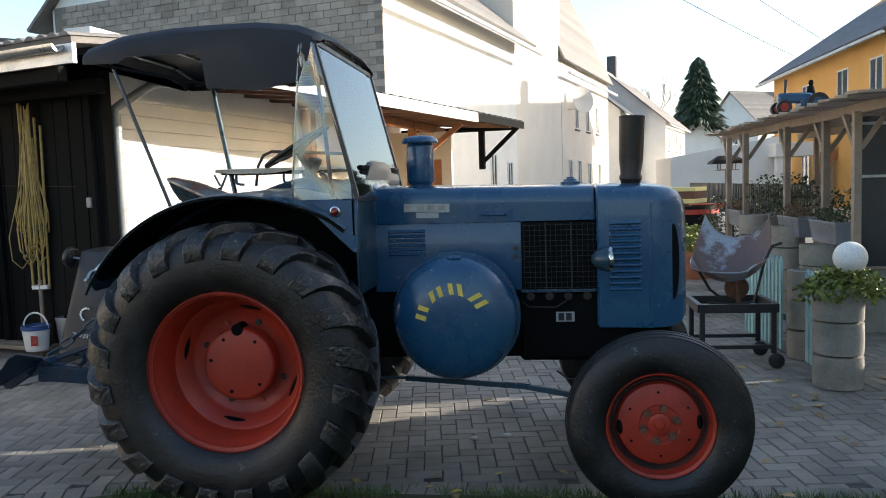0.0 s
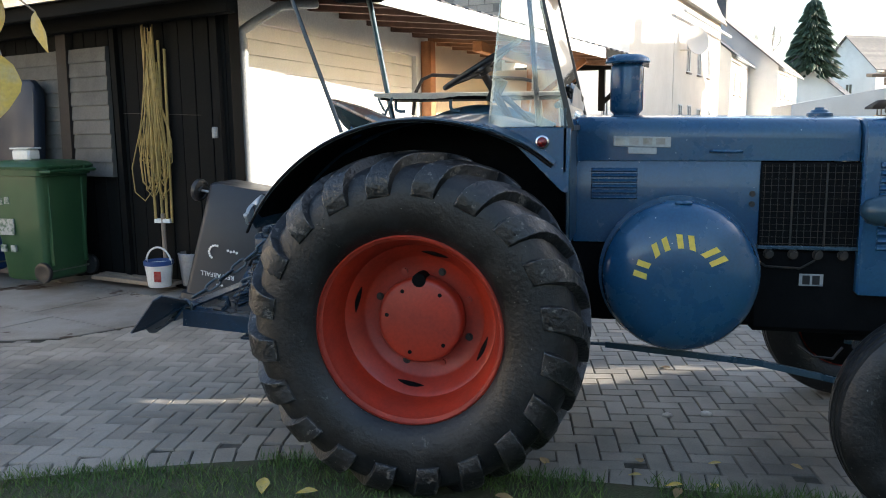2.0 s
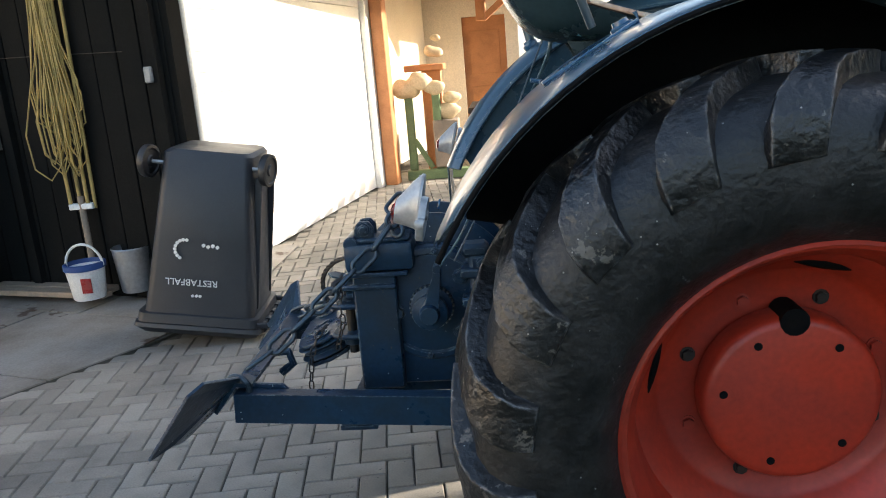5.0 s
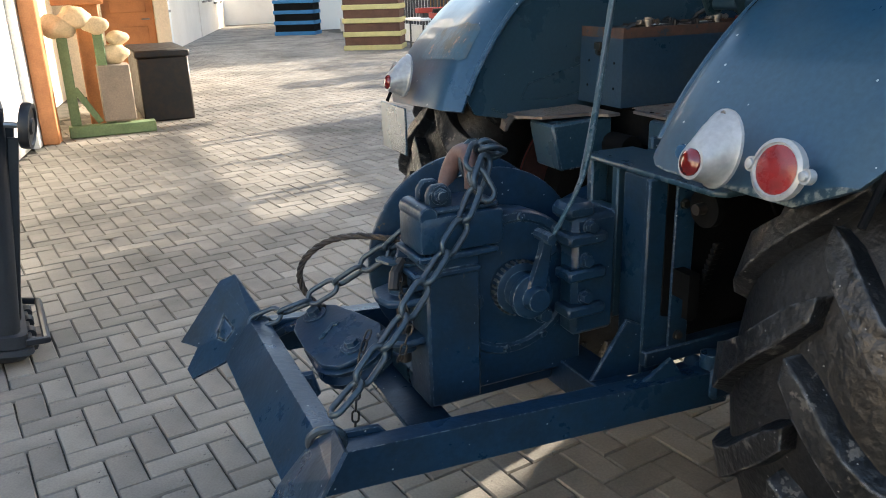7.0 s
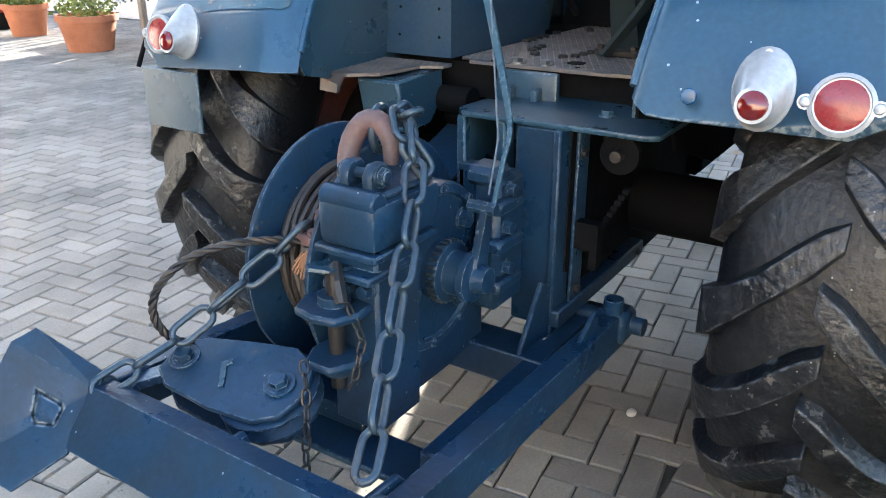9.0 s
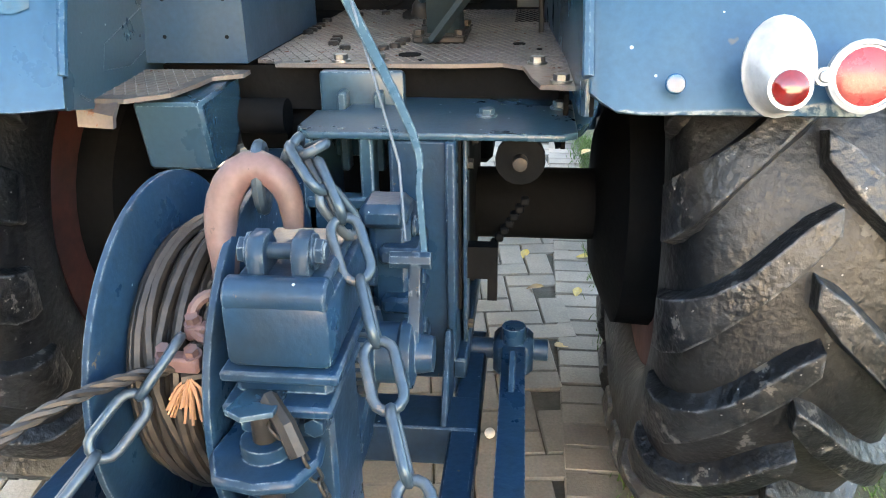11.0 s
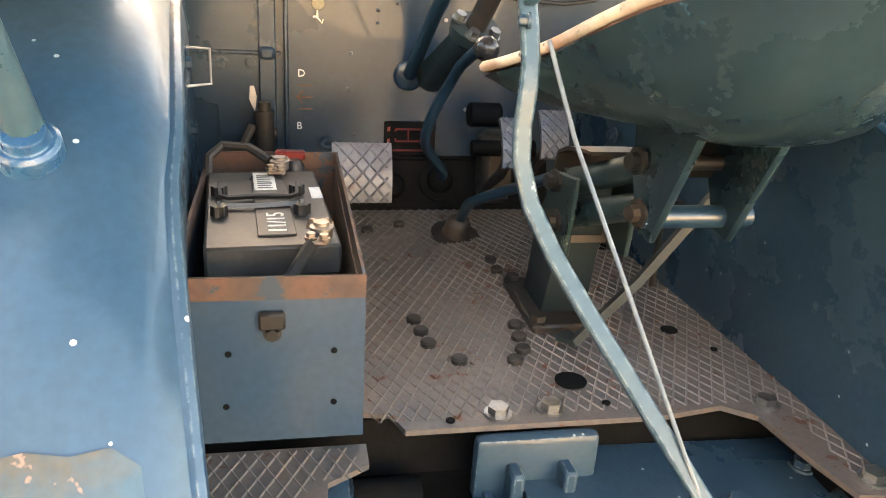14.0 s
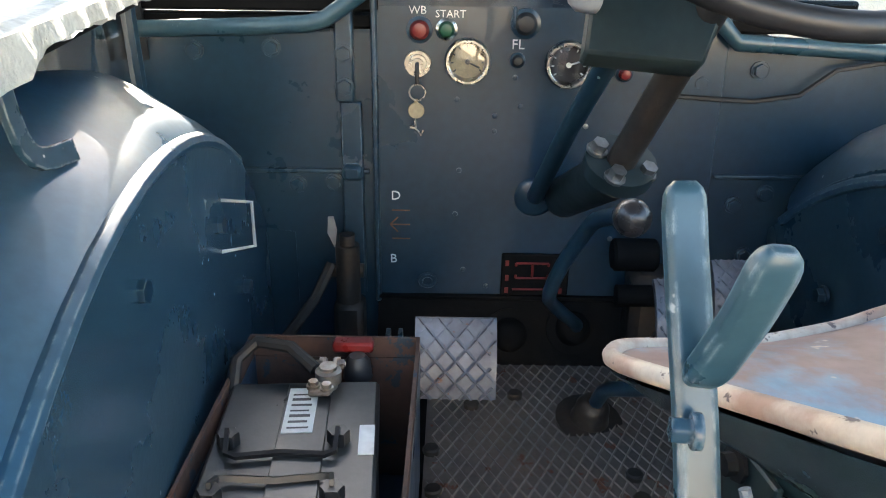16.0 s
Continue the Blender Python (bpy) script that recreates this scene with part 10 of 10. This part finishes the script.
for x, y, far in ((0.128, 0.300, True), (-0.175, 0.268, False)):
    bm = nb()
    cyl(bm, (x, y, btz), (x, y, btz + 0.028), 0.010, seg=12)
    lathe(bm, [(0.010, 0.008), (0.0145, 0.008), (0.015, 0.022), (0.010, 0.024)], (x, y, btz), (0, 0, 1), 16)
    box(bm, x + 0.012, x + 0.034, y - 0.010, y - 0.003, btz + 0.010, btz + 0.021, bev=0.002)
    box(bm, x + 0.012, x + 0.034, y + 0.003, y + 0.010, btz + 0.010, btz + 0.021, bev=0.002)
    cyl(bm, (x + 0.026, y - 0.018, btz + 0.015), (x + 0.026, y + 0.016, btz + 0.015), 0.0032, seg=8)
    bolt(bm, (x + 0.026, y - 0.010, btz + 0.015), (0, -1, 0), 0.0062, 0.006)
    bolt(bm, (x + 0.026, y + 0.010, btz + 0.015), (0, 1, 0), 0.0062, 0.006)
    # cable saddle with two screws
    box(bm, x - 0.034, x - 0.010, y - 0.004, y + 0.020, btz + 0.008, btz + 0.014, bev=0.002)
    for q_ in (0.0, 0.015):
        bolt(bm, (x - 0.026 + q_ * 0.4, y + q_, btz + 0.014), (0, 0, 1), 0.0058, 0.007)
    part("terminal_clamp", bm, BRASS, bt)
bm = nb()
tube(bm, [(0.135, 0.315, btz + 0.02), (0.16, 0.345, btz + 0.035), (0.175, 0.385, btz + 0.035), (0.16, 0.408, btz + 0.02), (0.12, 0.412, btz - 0.03)], 0.0075, 8)
part("cable", bm, BLACK_RUBBER, bt)
bm = nb()
tube(bm, [(-0.185, 0.275, btz + 0.012), (-0.215, 0.29, btz + 0.005), (-0.25, 0.325, btz - 0.035), (-0.275, 0.35, btz - 0.07)], 0.008, 8)
part("cable", bm, BLACK_RUBBER, bt)
bm = nb()
box(bm, 0.205, 0.225, 0.26, 0.31, bz1 - 0.004, bz1 + 0.010, bev=0.003)
part("red_cap", bm, RED_B, bbx)
# the battery stands a little askew in its box
bt.rotation_euler.z = radians(4)
bt.location.y -= 0.009
bm = nb()
lathe(bm, [(0.0, 0.03), (0.010, 0.03), (0.016, 0.022), (0.018, 0.0), (0.0, 0.0)], (0.195, 0.278, bz1 - 0.03), (0, 0, 1), 14)
part("isolator", bm, BLACK, bbx)

# pan seat on its sprung column
SEAT_U = surf("seat_underside_paint", (0.015, 0.034, 0.040), (0.011, 0.027, 0.036), 0.26, s1=5, s2=80, bump=0.2, chips=(0.15, 0.33, 0.42), chip_at=0.72, chip_scale=12)
SEAT_RIM = surf("worn_cream_rim", (0.56, 0.47, 0.37), (0.36, 0.22, 0.16), 0.55, s1=14, s2=80, mix=(0.42, 0.62), bump=0.4, chips=(0.13, 0.09, 0.08), chip_at=0.60, chip_scale=45)
SEAT_TOP = surf("mottled_seat_top", (0.26, 0.16, 0.13), (0.20, 0.28, 0.34), 0.5, s1=7, s2=60, mix=(0.45, 0.56), bump=0.3, chips=(0.55, 0.42, 0.34), chip_at=0.62, chip_scale=14)
# the rim runs low across the front, with a hump in its middle, and rises to the back
half = [(-0.108, 0.0, 1.512), (-0.112, 0.05, 1.498), (-0.128, 0.12, 1.492), (-0.152, 0.185, 1.502), (-0.176, 0.226, 1.513), (-0.205, 0.238, 1.520), (-0.25, 0.222, 1.535), (-0.32, 0.198, 1.562),
        (-0.40, 0.180, 1.596), (-0.47, 0.155, 1.626), (-0.53, 0.110, 1.645), (-0.555, 0.05, 1.655)]
SEAT_Y = -0.175
rim = [Vector((x, SEAT_Y + y, z)) for x, y, z in half] + [Vector((-0.558, SEAT_Y, 1.658))] + [Vector((x, SEAT_Y - y, z)) for x, y, z in half[:0:-1]]


def pan(bm, loop, low, thick):
    rings = []
    for k in range(9):
        q = 1 - k / 8.5
        rings.append([Vector((low.x + (p.x - low.x) * q, low.y + (p.y - low.y) * q, low.z - thick + (p.z - low.z) * (0.25 * q ** 2 + 0.75 * q ** 4.5))) for p in loop])
    loft(bm, rings, caps=False)
    cap = [bm.verts.new(p) for p in rings[-1]]
    bm.faces.new(cap)


rim = soften(rim, 4, True)
low = Vector((-0.33, SEAT_Y, 1.480))
bm = nb()
pan(bm, rim, low + Vector((0, 0, 0.045)), 0.0)
seat = part("seat", bm, SEAT_TOP, tractor, "mottled pressed pan seat with worn cream rim", smooth=60)
bm = nb()
pan(bm, [p + Vector((0, 0, -0.004)) for p in rim], low, 0.006)
part("seat_pan", bm, SEAT_U, seat, smooth=60)
bm = nb()
tube(bm, rim, 0.0062, 8, closed=True)
part("seat_rim", bm, SEAT_RIM, seat, smooth=60)
bm = nb()
prism(bm, [(-0.095, 0), (0.095, 0), (0.095, 0.016), (-0.095, 0.016)], -0.20, -0.085, Matrix.Translation((0.045, 0, FZ)) @ XZ, 0.004)
col_s = part("seat_base", bm, DARK_STEEL, tractor, "black bolted seat base plate")
for dx in (-0.035, 0.125):
    for dy in (-0.188, -0.098):
        bm = nb()
        bolt(bm, (dx, dy, FZ + 0.016), (0, 0, 1), 0.012, 0.012)
        part("base_bolt", bm, DARK_STEEL, col_s)
bm = nb()
loft(bm, [[Vector((0.0, -0.188, FZ + 0.01)), Vector((0.098, -0.188, FZ + 0.01)), Vector((0.098, -0.112, FZ + 0.01)), Vector((0.0, -0.112, FZ + 0.01))],
          [Vector((-0.045, -0.178, 1.24)), Vector((0.070, -0.178, 1.24)), Vector((0.070, -0.114, 1.24)), Vector((-0.045, -0.114, 1.24))],
          [Vector((-0.085, -0.170, 1.345)), Vector((0.0, -0.170, 1.345)), Vector((0.0, -0.116, 1.345)), Vector((-0.085, -0.116, 1.345))]])
sc_ = part("seat_column", bm, BOX_DARK, tractor)
for y in (-0.190, -0.098):
    bm = nb()
    prism(bm, [(-0.118, 1.240), (-0.055, 1.225), (-0.012, 1.325), (-0.030, 1.345), (-0.130, 1.362)], y - 0.004, y + 0.004, XZ, 0.002)
    part("column_cheek", bm, GREEN_OLD, sc_)
bm = nb()
bar(bm, soften([(-0.050, -0.146, 1.236), (-0.018, -0.146, 1.316), (-0.026, -0.146, 1.372), (-0.10, -0.146, 1.395), (-0.150, -0.146, 1.402)], 2), 0.005, 0.088)
part("column_strap", bm, DARK_STEEL, sc_)
for z, zz in ((1.340, 1.415), (1.288, 1.363)):
    bm = nb()
    cyl(bm, (-0.068, -0.120, z), (-0.243, -0.150, zz), 0.021, 0.017, seg=16)
    part("seat_spring", bm, GREEN_OLD, tractor, "flaking green seat spring tube")
for p in ((-0.062, -0.090, 1.338), (-0.080, -0.090, 1.284), (-0.262, -0.118, 1.424), (-0.282, -0.118, 1.366)):
    bm = nb()
    lathe(bm, [(0.0, 0.0), (0.018, 0.0), (0.018, 0.004), (0.011, 0.005), (0.011, 0.015), (0.0, 0.016)], p, (-0.2, 1, 0), 8)
    part("spring_bolt", bm, DARK_STEEL, tractor)
for y in (-0.228, -0.128):
    bm = nb()
    prism(bm, [(-0.305, 1.335), (-0.268, 1.338), (-0.236, 1.40), (-0.222, 1.480), (-0.385, 1.488), (-0.365, 1.455)], y - 0.005, y + 0.005, XZ, 0.003)
    part("seat_bracket", bm, SEAT_U, tractor)
bm = nb()
cyl(bm, (-0.285, -0.262, 1.362), (-0.285, -0.118, 1.362), 0.014, seg=14, bev=0.003)
part("bracket_pin", bm, BLUE_CAB, tractor)
bm = nb()
cyl(bm, (-0.262, -0.240, 1.422), (-0.262, -0.116, 1.422), 0.009, seg=14)
part("bracket_pin", bm, DARK_STEEL, tractor)
bm = nb()
box(bm, -0.250, -0.244, -0.224, -0.132, 1.40, 1.476)
part("bracket_web", bm, UNDER, tractor)
# diagonal strut and latch on the right wall
bm = nb()
bar(bm, [(-0.075, -0.125, FZ + 0.012), (-0.10, -0.138, FZ + 0.016), (-0.112, -0.22, 1.20), (-0.130, -0.395, 1.465)], 0.03, 0.012)
part("floor_strut", bm, BOX_DARK, tractor)
bm = nb()
tube(bm, [(0.12, -0.365, FZ), (0.12, -0.362, 1.25), (0.10, -0.352, 1.30)], 0.006, 6)
box(bm, 0.07, 0.11, -0.378, -0.345, 1.235, 1.26, bev=0.004)
part("wall_rod", bm, DARK_STEEL, tractor)

# winch hand lever: forked flat bar with rod
ROD_GREY = surf("dull_grey_rod", (0.10, 0.125, 0.145), (0.16, 0.18, 0.20), 0.4, 0.3, s1=18, s2=120, bump=0.2)
FLAT = [(-0.5, -0.3), (-0.36, -0.5), (0.36, -0.5), (0.5, -0.3), (0.5, 0.3), (0.36, 0.5), (-0.36, 0.5), (-0.5, 0.3)]
bm = nb()
pts = soften([(-0.333, 0.0720, 1.676), (-0.342, 0.0712, 1.652), (-0.385, 0.066, 1.555), (-0.422, 0.064, 1.425), (-0.54, -0.055, 1.23), (-0.657, -0.172, 1.045), (-0.70, -0.185, 0.97), (-0.765, -0.20, 0.89)], 4)
sweep(bm, pts, [(u * 0.0172, v * 0.011) for u, v in FLAT], scale=[0.5, 0.8, 0.94, 1] + [1.0 - 0.42 * min(1.0, max(0.0, (k / (len(pts) - 5) - 0.55) / 0.2)) for k in range(len(pts) - 4)])
lv_ = part("winch_lever", bm, TEAL, tractor, "worn blue-green forked winch lever with bright edges")
bm = nb()
pts = soften([(-0.404, 0.0585, 1.674), (-0.399, 0.060, 1.660), (-0.392, 0.062, 1.643), (-0.385, 0.0645, 1.628), (-0.378, 0.067, 1.614), (-0.371, 0.069, 1.604)], 4)
sweep(bm, pts, [(u * 0.0175, v * 0.010) for u, v in FLAT], scale=[0.5, 0.82, 0.95, 1] + [1] * (len(pts) - 8) + [0.95, 0.85, 0.7, 0.5])
part("lever_tine", bm, TEAL, lv_)
bm = nb()
bolt(bm, (-0.385, 0.071, 1.590), (0.1, 1, 0), 0.0055, 0.010)
part("lever_bolt", bm, BLUE_DULL, lv_)
bm = nb()
tube(bm, [(-0.40, 0.055, 1.575), (-0.43, 0.03, 1.49), (-0.55, -0.065, 1.23), (-0.66, -0.15, 1.0), (-0.72, -0.165, 0.90)], 0.0024, 8)
part("lever_rod", bm, ROD_GREY, lv_)

# passenger board on the left mudguard
CLOTH = surf("frayed_pale_cloth", (0.62, 0.60, 0.54), (0.48, 0.46, 0.41), 0.95, s1=9, s2=140, bump=0.9, dist=0.004, chips=(0.2, 0.18, 0.15), chip_at=0.68)
sb = part("side_bench", (lambda b: (prism(b, [(-0.52, 0.365), (0.50, 0.583), (0.50, 0.80), (-0.52, 0.80)], 1.702, 1.712, None, 0.004), b)[1])(nb()), CLOTH, tractor, "board seat padded with frayed pale cloth")
# board in near-black, painting the shade along the bench's lower edge
bm = nb()
prism(bm, [(-0.50, 0.385), (0.49, 0.60), (0.49, 0.79), (-0.50, 0.79)], 1.676, 1.7015, None, 0.003)
part("bench_board_shaded", bm, UNDER, sb)
bm = nb()
rg = random.Random(12)
hem = []
for i in range(61):
    q = i / 60
    drop = 0.020 + 0.014 * math.sin(min(1.0, q * 2.2) * math.pi) + 0.002 * math.sin(q * 23) + rg.uniform(-0.002, 0.002)
    x, y = -0.525 + 1.03 * q, 0.359 + 0.220 * q
    hem.append([Vector((x, y + 0.012, 1.714)), Vector((x, y - 0.002, 1.710)), Vector((x, y - 0.005 + 0.002 * math.sin(q * 80), 1.695)), Vector((x, y - 0.003 + 0.004 * math.sin(q * 47), 1.712 - drop)), Vector((x, y + 0.002, 1.712 - drop + 0.003)), Vector((x, y + 0.003, 1.700))])
loft(bm, hem)
part("ragged_hem", bm, CLOTH, sb)
for x in (-0.42, -0.10):
    bm = nb()
    bar(bm, soften([(x - 0.012, 0.475, 1.677), (x - 0.012, 0.468, 1.635), (x + 0.002, 0.463, 1.616), (x + 0.045, 0.46, 1.612)], 3), 0.017, 0.006)
    part("bench_bracket", bm, BLUE_DULL, sb)
bm = nb()
tube(bm, [(-0.42, 0.79, 1.60), (-0.40, 0.80, 1.74), (-0.36, 0.80, 1.81), (-0.30, 0.80, 1.835), (0.25, 0.80, 1.80), (0.32, 0.80, 1.78), (0.35, 0.79, 1.70), (0.36, 0.78, 1.56)], 0.011, 8)
part("bench_rail", bm, DARK_STEEL, sb)
# cable clipped along the right bulkhead
bm = nb()
tube(bm, [(0.59, -0.13, 1.545), (0.588, -0.2, 1.54), (0.588, -0.30, 1.535), (0.588, -0.37, 1.545), (0.585, -0.42, 1.585), (0.58, -0.50, 1.60)], 0.004, 6)
part("wall_cable", bm, BLACK_RUBBER, tractor)

# ---- leaves: a branch reaching in, and fallen ones ----
LEAF_Y = surf("yellow_autumn_leaf", (0.50, 0.34, 0.05), (0.42, 0.33, 0.14), 0.55, s1=25, s2=120, bump=0.1, chips=(0.25, 0.14, 0.05), chip_at=0.70, chip_scale=40)
LEAF_B = surf("brown_fallen_leaf", (0.30, 0.20, 0.10), (0.42, 0.28, 0.10), 0.7, s1=14, s2=90, bump=0.2, rand=0.4)


def leaf_rows(L, W, curl=0.15, n=7):
    rows = []
    for i in range(n + 1):
        u = i / n
        w = W * 0.5 * (math.sin(math.pi * u ** 0.85) ** 0.8 if 0 < u < 1 else 0.02) * (1.12 if 0.3 < u < 0.6 else 1)
        z = -curl * L * u * u
        rows.append([Vector((u * L, -w, z + curl * w * 0.6)), Vector((u * L, -w * 0.5, z - 0.01 * L)), Vector((u * L, 0, z - 0.03 * L)), Vector((u * L, w * 0.5, z - 0.01 * L)), Vector((u * L, w, z + curl * w * 0.6))])
    return rows


def leaf_bm(m, L, W, curl):
    bm = nb()
    loft(bm, [[m @ p for p in r] for r in leaf_rows(L, W, curl)], closed_ring=False)
    return bm


tr_ = thing("leaning_tree", "small tree with a few yellow leaves hanging over the lawn", "tree", (-2.4, -4.6, 0))
bm = nb()
tube(bm, [(-2.4, -4.6, 0), (-2.35, -4.55, 1.0), (-2.2, -4.4, 2.0), (-2.0, -4.2, 3.0)], 0.07, 10, scale=[1.2, 1, 0.9, 0.7])
part("trunk", bm, GREY_WOOD, tr_)
bm = nb()
tube(bm, [(-2.2, -4.4, 2.0), (-1.6, -3.6, 2.35), (-0.98, -2.75, 2.26), (-0.66, -2.31, 1.90)], 0.028, 8, scale=[1.2, 0.9, 0.6, 0.25])
tube(bm, [(-1.6, -3.6, 2.35), (-0.6, -3.5, 2.45), (0.15, -3.50, 2.20), (0.42, -3.46, 1.95)], 0.018, 8, scale=[1.1, 0.8, 0.5, 0.3])
part("limb", bm, GREY_WOOD, tr_)
rg = random.Random(6)
for k, (tip, base, L, W) in enumerate((((-0.698, -2.30, 1.632), (-0.689, -2.30, 1.738), 0.105, 0.055), ((-0.642, -2.29, 1.556), (-0.643, -2.30, 1.708), 0.150, 0.085), ((-0.574, -2.31, 1.554), (-0.576, -2.30, 1.701), 0.148, 0.083), ((-0.463, -2.30, 1.697), (-0.475, -2.30, 1.785), 0.095, 0.055), ((-0.568, -2.30, 1.736), (-0.563, -2.30, 1.807), 0.085, 0.040), ((-0.705, -2.27, 1.600), (-0.71, -2.28, 1.70), 0.10, 0.06),
                                       ((0.50, -3.40, 1.72), (0.47, -3.42, 1.83), 0.10, 0.05), ((0.44, -3.44, 1.85), (0.44, -3.45, 1.93), 0.09, 0.05), ((0.52, -3.37, 1.90), (0.44, -3.44, 1.96), 0.09, 0.05))):
    b, t = Vector(base), Vector(tip)
    d = (t - b).normalized()
    m = Matrix.Translation(t - d * L * 0.9) @ (d.to_track_quat('X', 'Y').to_matrix().to_4x4()) @ Matrix.Rotation(rg.uniform(1.2, 1.9), 4, 'X')
    part("leaf", leaf_bm(m, L, W, 0.12), LEAF_Y, tr_, smooth=60)
    bm = nb()
    e = Vector((-0.66, -2.31, 1.90)) if k < 6 else Vector((0.42, -3.46, 1.95))
    tube(bm, [t - d * L * 0.9, b.lerp(e, 0.4) + Vector((0.012, 0, 0)), e], 0.0022, 5)
    part("twig", bm, GREY_WOOD, tr_)
rg = random.Random(12)
spots = [(1.25, -0.62), (1.55, -0.66), (0.9, -0.95), (0.25, -1.15), (-0.35, -1.05), (-0.62, -0.98), (-0.15, -1.25), (1.75, -0.95), (2.35, -0.92), (2.7, -0.70), (-0.42, -0.62), (1.1, -0.72), (2.0, -1.1), (0.6, -1.3), (-0.9, -1.3),
         (0.95, -0.42), (1.6, -0.30), (0.95, -0.55), (1.3, -0.35), (2.75, -0.1), (3.0, 0.6), (3.4, 1.1), (3.1, 1.5), (2.6, 0.9), (-1.6, 3.4), (0.5, -0.45), (3.3, 0.2), (1.15, 1.1)]
spots += [(2.5 + rg.random() * 2.2, -0.3 + rg.random() * 3.0) for _ in range(46)]
spots += [(-0.6 + rg.random() * 3.4, -0.66 - rg.random() * 1.1) for _ in range(18)]
for x, y in spots:
    L = rg.uniform(0.05, 0.10)
    z = 0.045 if y < lawn_edge(x) - 0.1 else 0.012
    m = Matrix.Translation((x, y, z)) @ Matrix.Rotation(rg.uniform(0, 6.28), 4, 'Z') @ Matrix.Rotation(rg.uniform(-0.15, 0.15), 4, 'Y')
    single("fallen_leaf", leaf_bm(m, L, L * 0.55, 0.2), LEAF_B if rg.random() < 0.7 else LEAF_Y, "dry fallen autumn leaf on the ground", "leaf", group="fallen leaves", smooth=60)
STONE = surf("pale_pebble", (0.55, 0.53, 0.5), (0.48, 0.46, 0.43), 0.8, s1=20, bump=0.3)
for x, y, r in ((1.095, 0.235, 0.028), (1.294, 0.293, 0.034), (0.02, -0.26, 0.022), (0.42, 0.30, 0.018)):
    bm = nb()
    bmesh.ops.create_icosphere(bm, subdivisions=2, radius=r, matrix=Matrix.Translation((x, y, 0.008)) @ Matrix.Diagonal((1, 0.7, 0.45, 1)))
    single("pebble", bm, STONE, "pale pebble lying on the paving", "stone", group="pebbles")

# ---- paving: herringbone pavers and a row along the lawn ----
pave = thing("pavement", "grey herringbone concrete pavers with sandy joints", "paving", (0, 0, 0), kind="structure")
ANG = radians(8.0)
CA, SA = math.cos(ANG), math.sin(ANG)
U = 0.1015
APRON = [(-2.35, 2.45), (-2.7, 1.75), (-3.2, 1.0), (-7.5, -0.6), (-11, 0.0), (-11, 6), (-2.6, 4.2), (-2.5, 3.2)]


def inside(poly, x, y):
    c = False
    for (x0, y0), (x1, y1) in zip(poly, poly[1:] + poly[:1]):
        if (y0 > y) != (y1 > y) and x < (x1 - x0) * (y - y0) / (y1 - y0) + x0:
            c = not c
    return c


def paver_mesh(name, l, w):
    a, b, e, k = l / 2 - 0.0025, w / 2 - 0.0025, 0.0045, 0.006
    v = [(-a, -b, -0.02), (a, -b, -0.02), (a, b, -0.02), (-a, b, -0.02), (-a, -b, -k), (a, -b, -k), (a, b, -k), (-a, b, -k), (-a + e, -b + e, 0), (a - e, -b + e, 0), (a - e, b - e, 0), (-a + e, b - e, 0)]
    f = [(8, 9, 10, 11)] + [(i, (i + 1) % 4, 4 + (i + 1) % 4, 4 + i) for i in range(4)] + [(4 + i, 4 + (i + 1) % 4, 8 + (i + 1) % 4, 8 + i) for i in range(4)]
    me = bpy.data.meshes.new(name)
    me.from_pydata(v, [], f)
    me.materials.append(PAVER)
    return me, v, f


pm, pv, pf = paver_mesh("paver", 2 * U, U)
rng = np.random.default_rng(7)
far_v, far_f, made = [], [], 0


def lay(x, y, ang, near):
    global made
    dz, tx, ty = rng.normal(0, 0.0011), rng.normal(0, 0.004), rng.normal(0, 0.004)
    ang += rng.normal(0, 0.006)
    if near and made < 300:
        ob = new("paver", pm)
        ob.parent = pave
        ob.matrix_basis = Matrix.Translation((x, y, dz)) @ Matrix.Rotation(ang, 4, 'Z') @ Matrix.Rotation(tx, 4, 'X') @ Matrix.Rotation(ty, 4, 'Y')
        made += 1
        return
    c, s, k = math.cos(ang), math.sin(ang), len(far_v)
    for px, py, pz in pv:
        far_v.append((x + c * px - s * py, y + s * px + c * py, pz + dz + tx * py + ty * px))
    far_f.extend(tuple(k + i for i in f) for f in pf)


for j in range(-20, 350):
    for i in range(-60, 110):
        c = (i - j) % 4
        if c == 0:
            gx, gy, a = (i + 1) * U, (j + 0.5) * U, 0.0
        elif c == 3:
            gx, gy, a = (i + 0.5) * U, (j + 1) * U, math.pi / 2
        else:
            continue
        x, y = CA * gx - SA * gy, SA * gx + CA * gy
        if x < -8 or x > 6.25 or y > 33.5 or y < lawn_edge(x) + 0.10 or x < -4.2 and y > 0.5:
            continue
        if x < -2.46 + (y - 4.5) * 0.157 - 0.05 and y > 2.7 or inside(APRON, x, y):
            continue
        lay(x, y, ANG + a, -2.05 < x < -0.85 and -0.45 < y < 2.1)
x = -6.0
while x < 6.2:
    y = lawn_edge(x)
    g = math.atan2(lawn_edge(x + 0.02) - lawn_edge(x - 0.02), 0.04)
    lay(x, y + 0.0, g + math.pi / 2, False)
    x += U * math.cos(g) * 1.01
me = bpy.data.meshes.new("far_pavers")
me.from_pydata(far_v, [], far_f)
me.materials.append(PAVER)
fp = new("far_pavers", me)
fp.parent = pave
tagged(fp, "", kind="stuff")
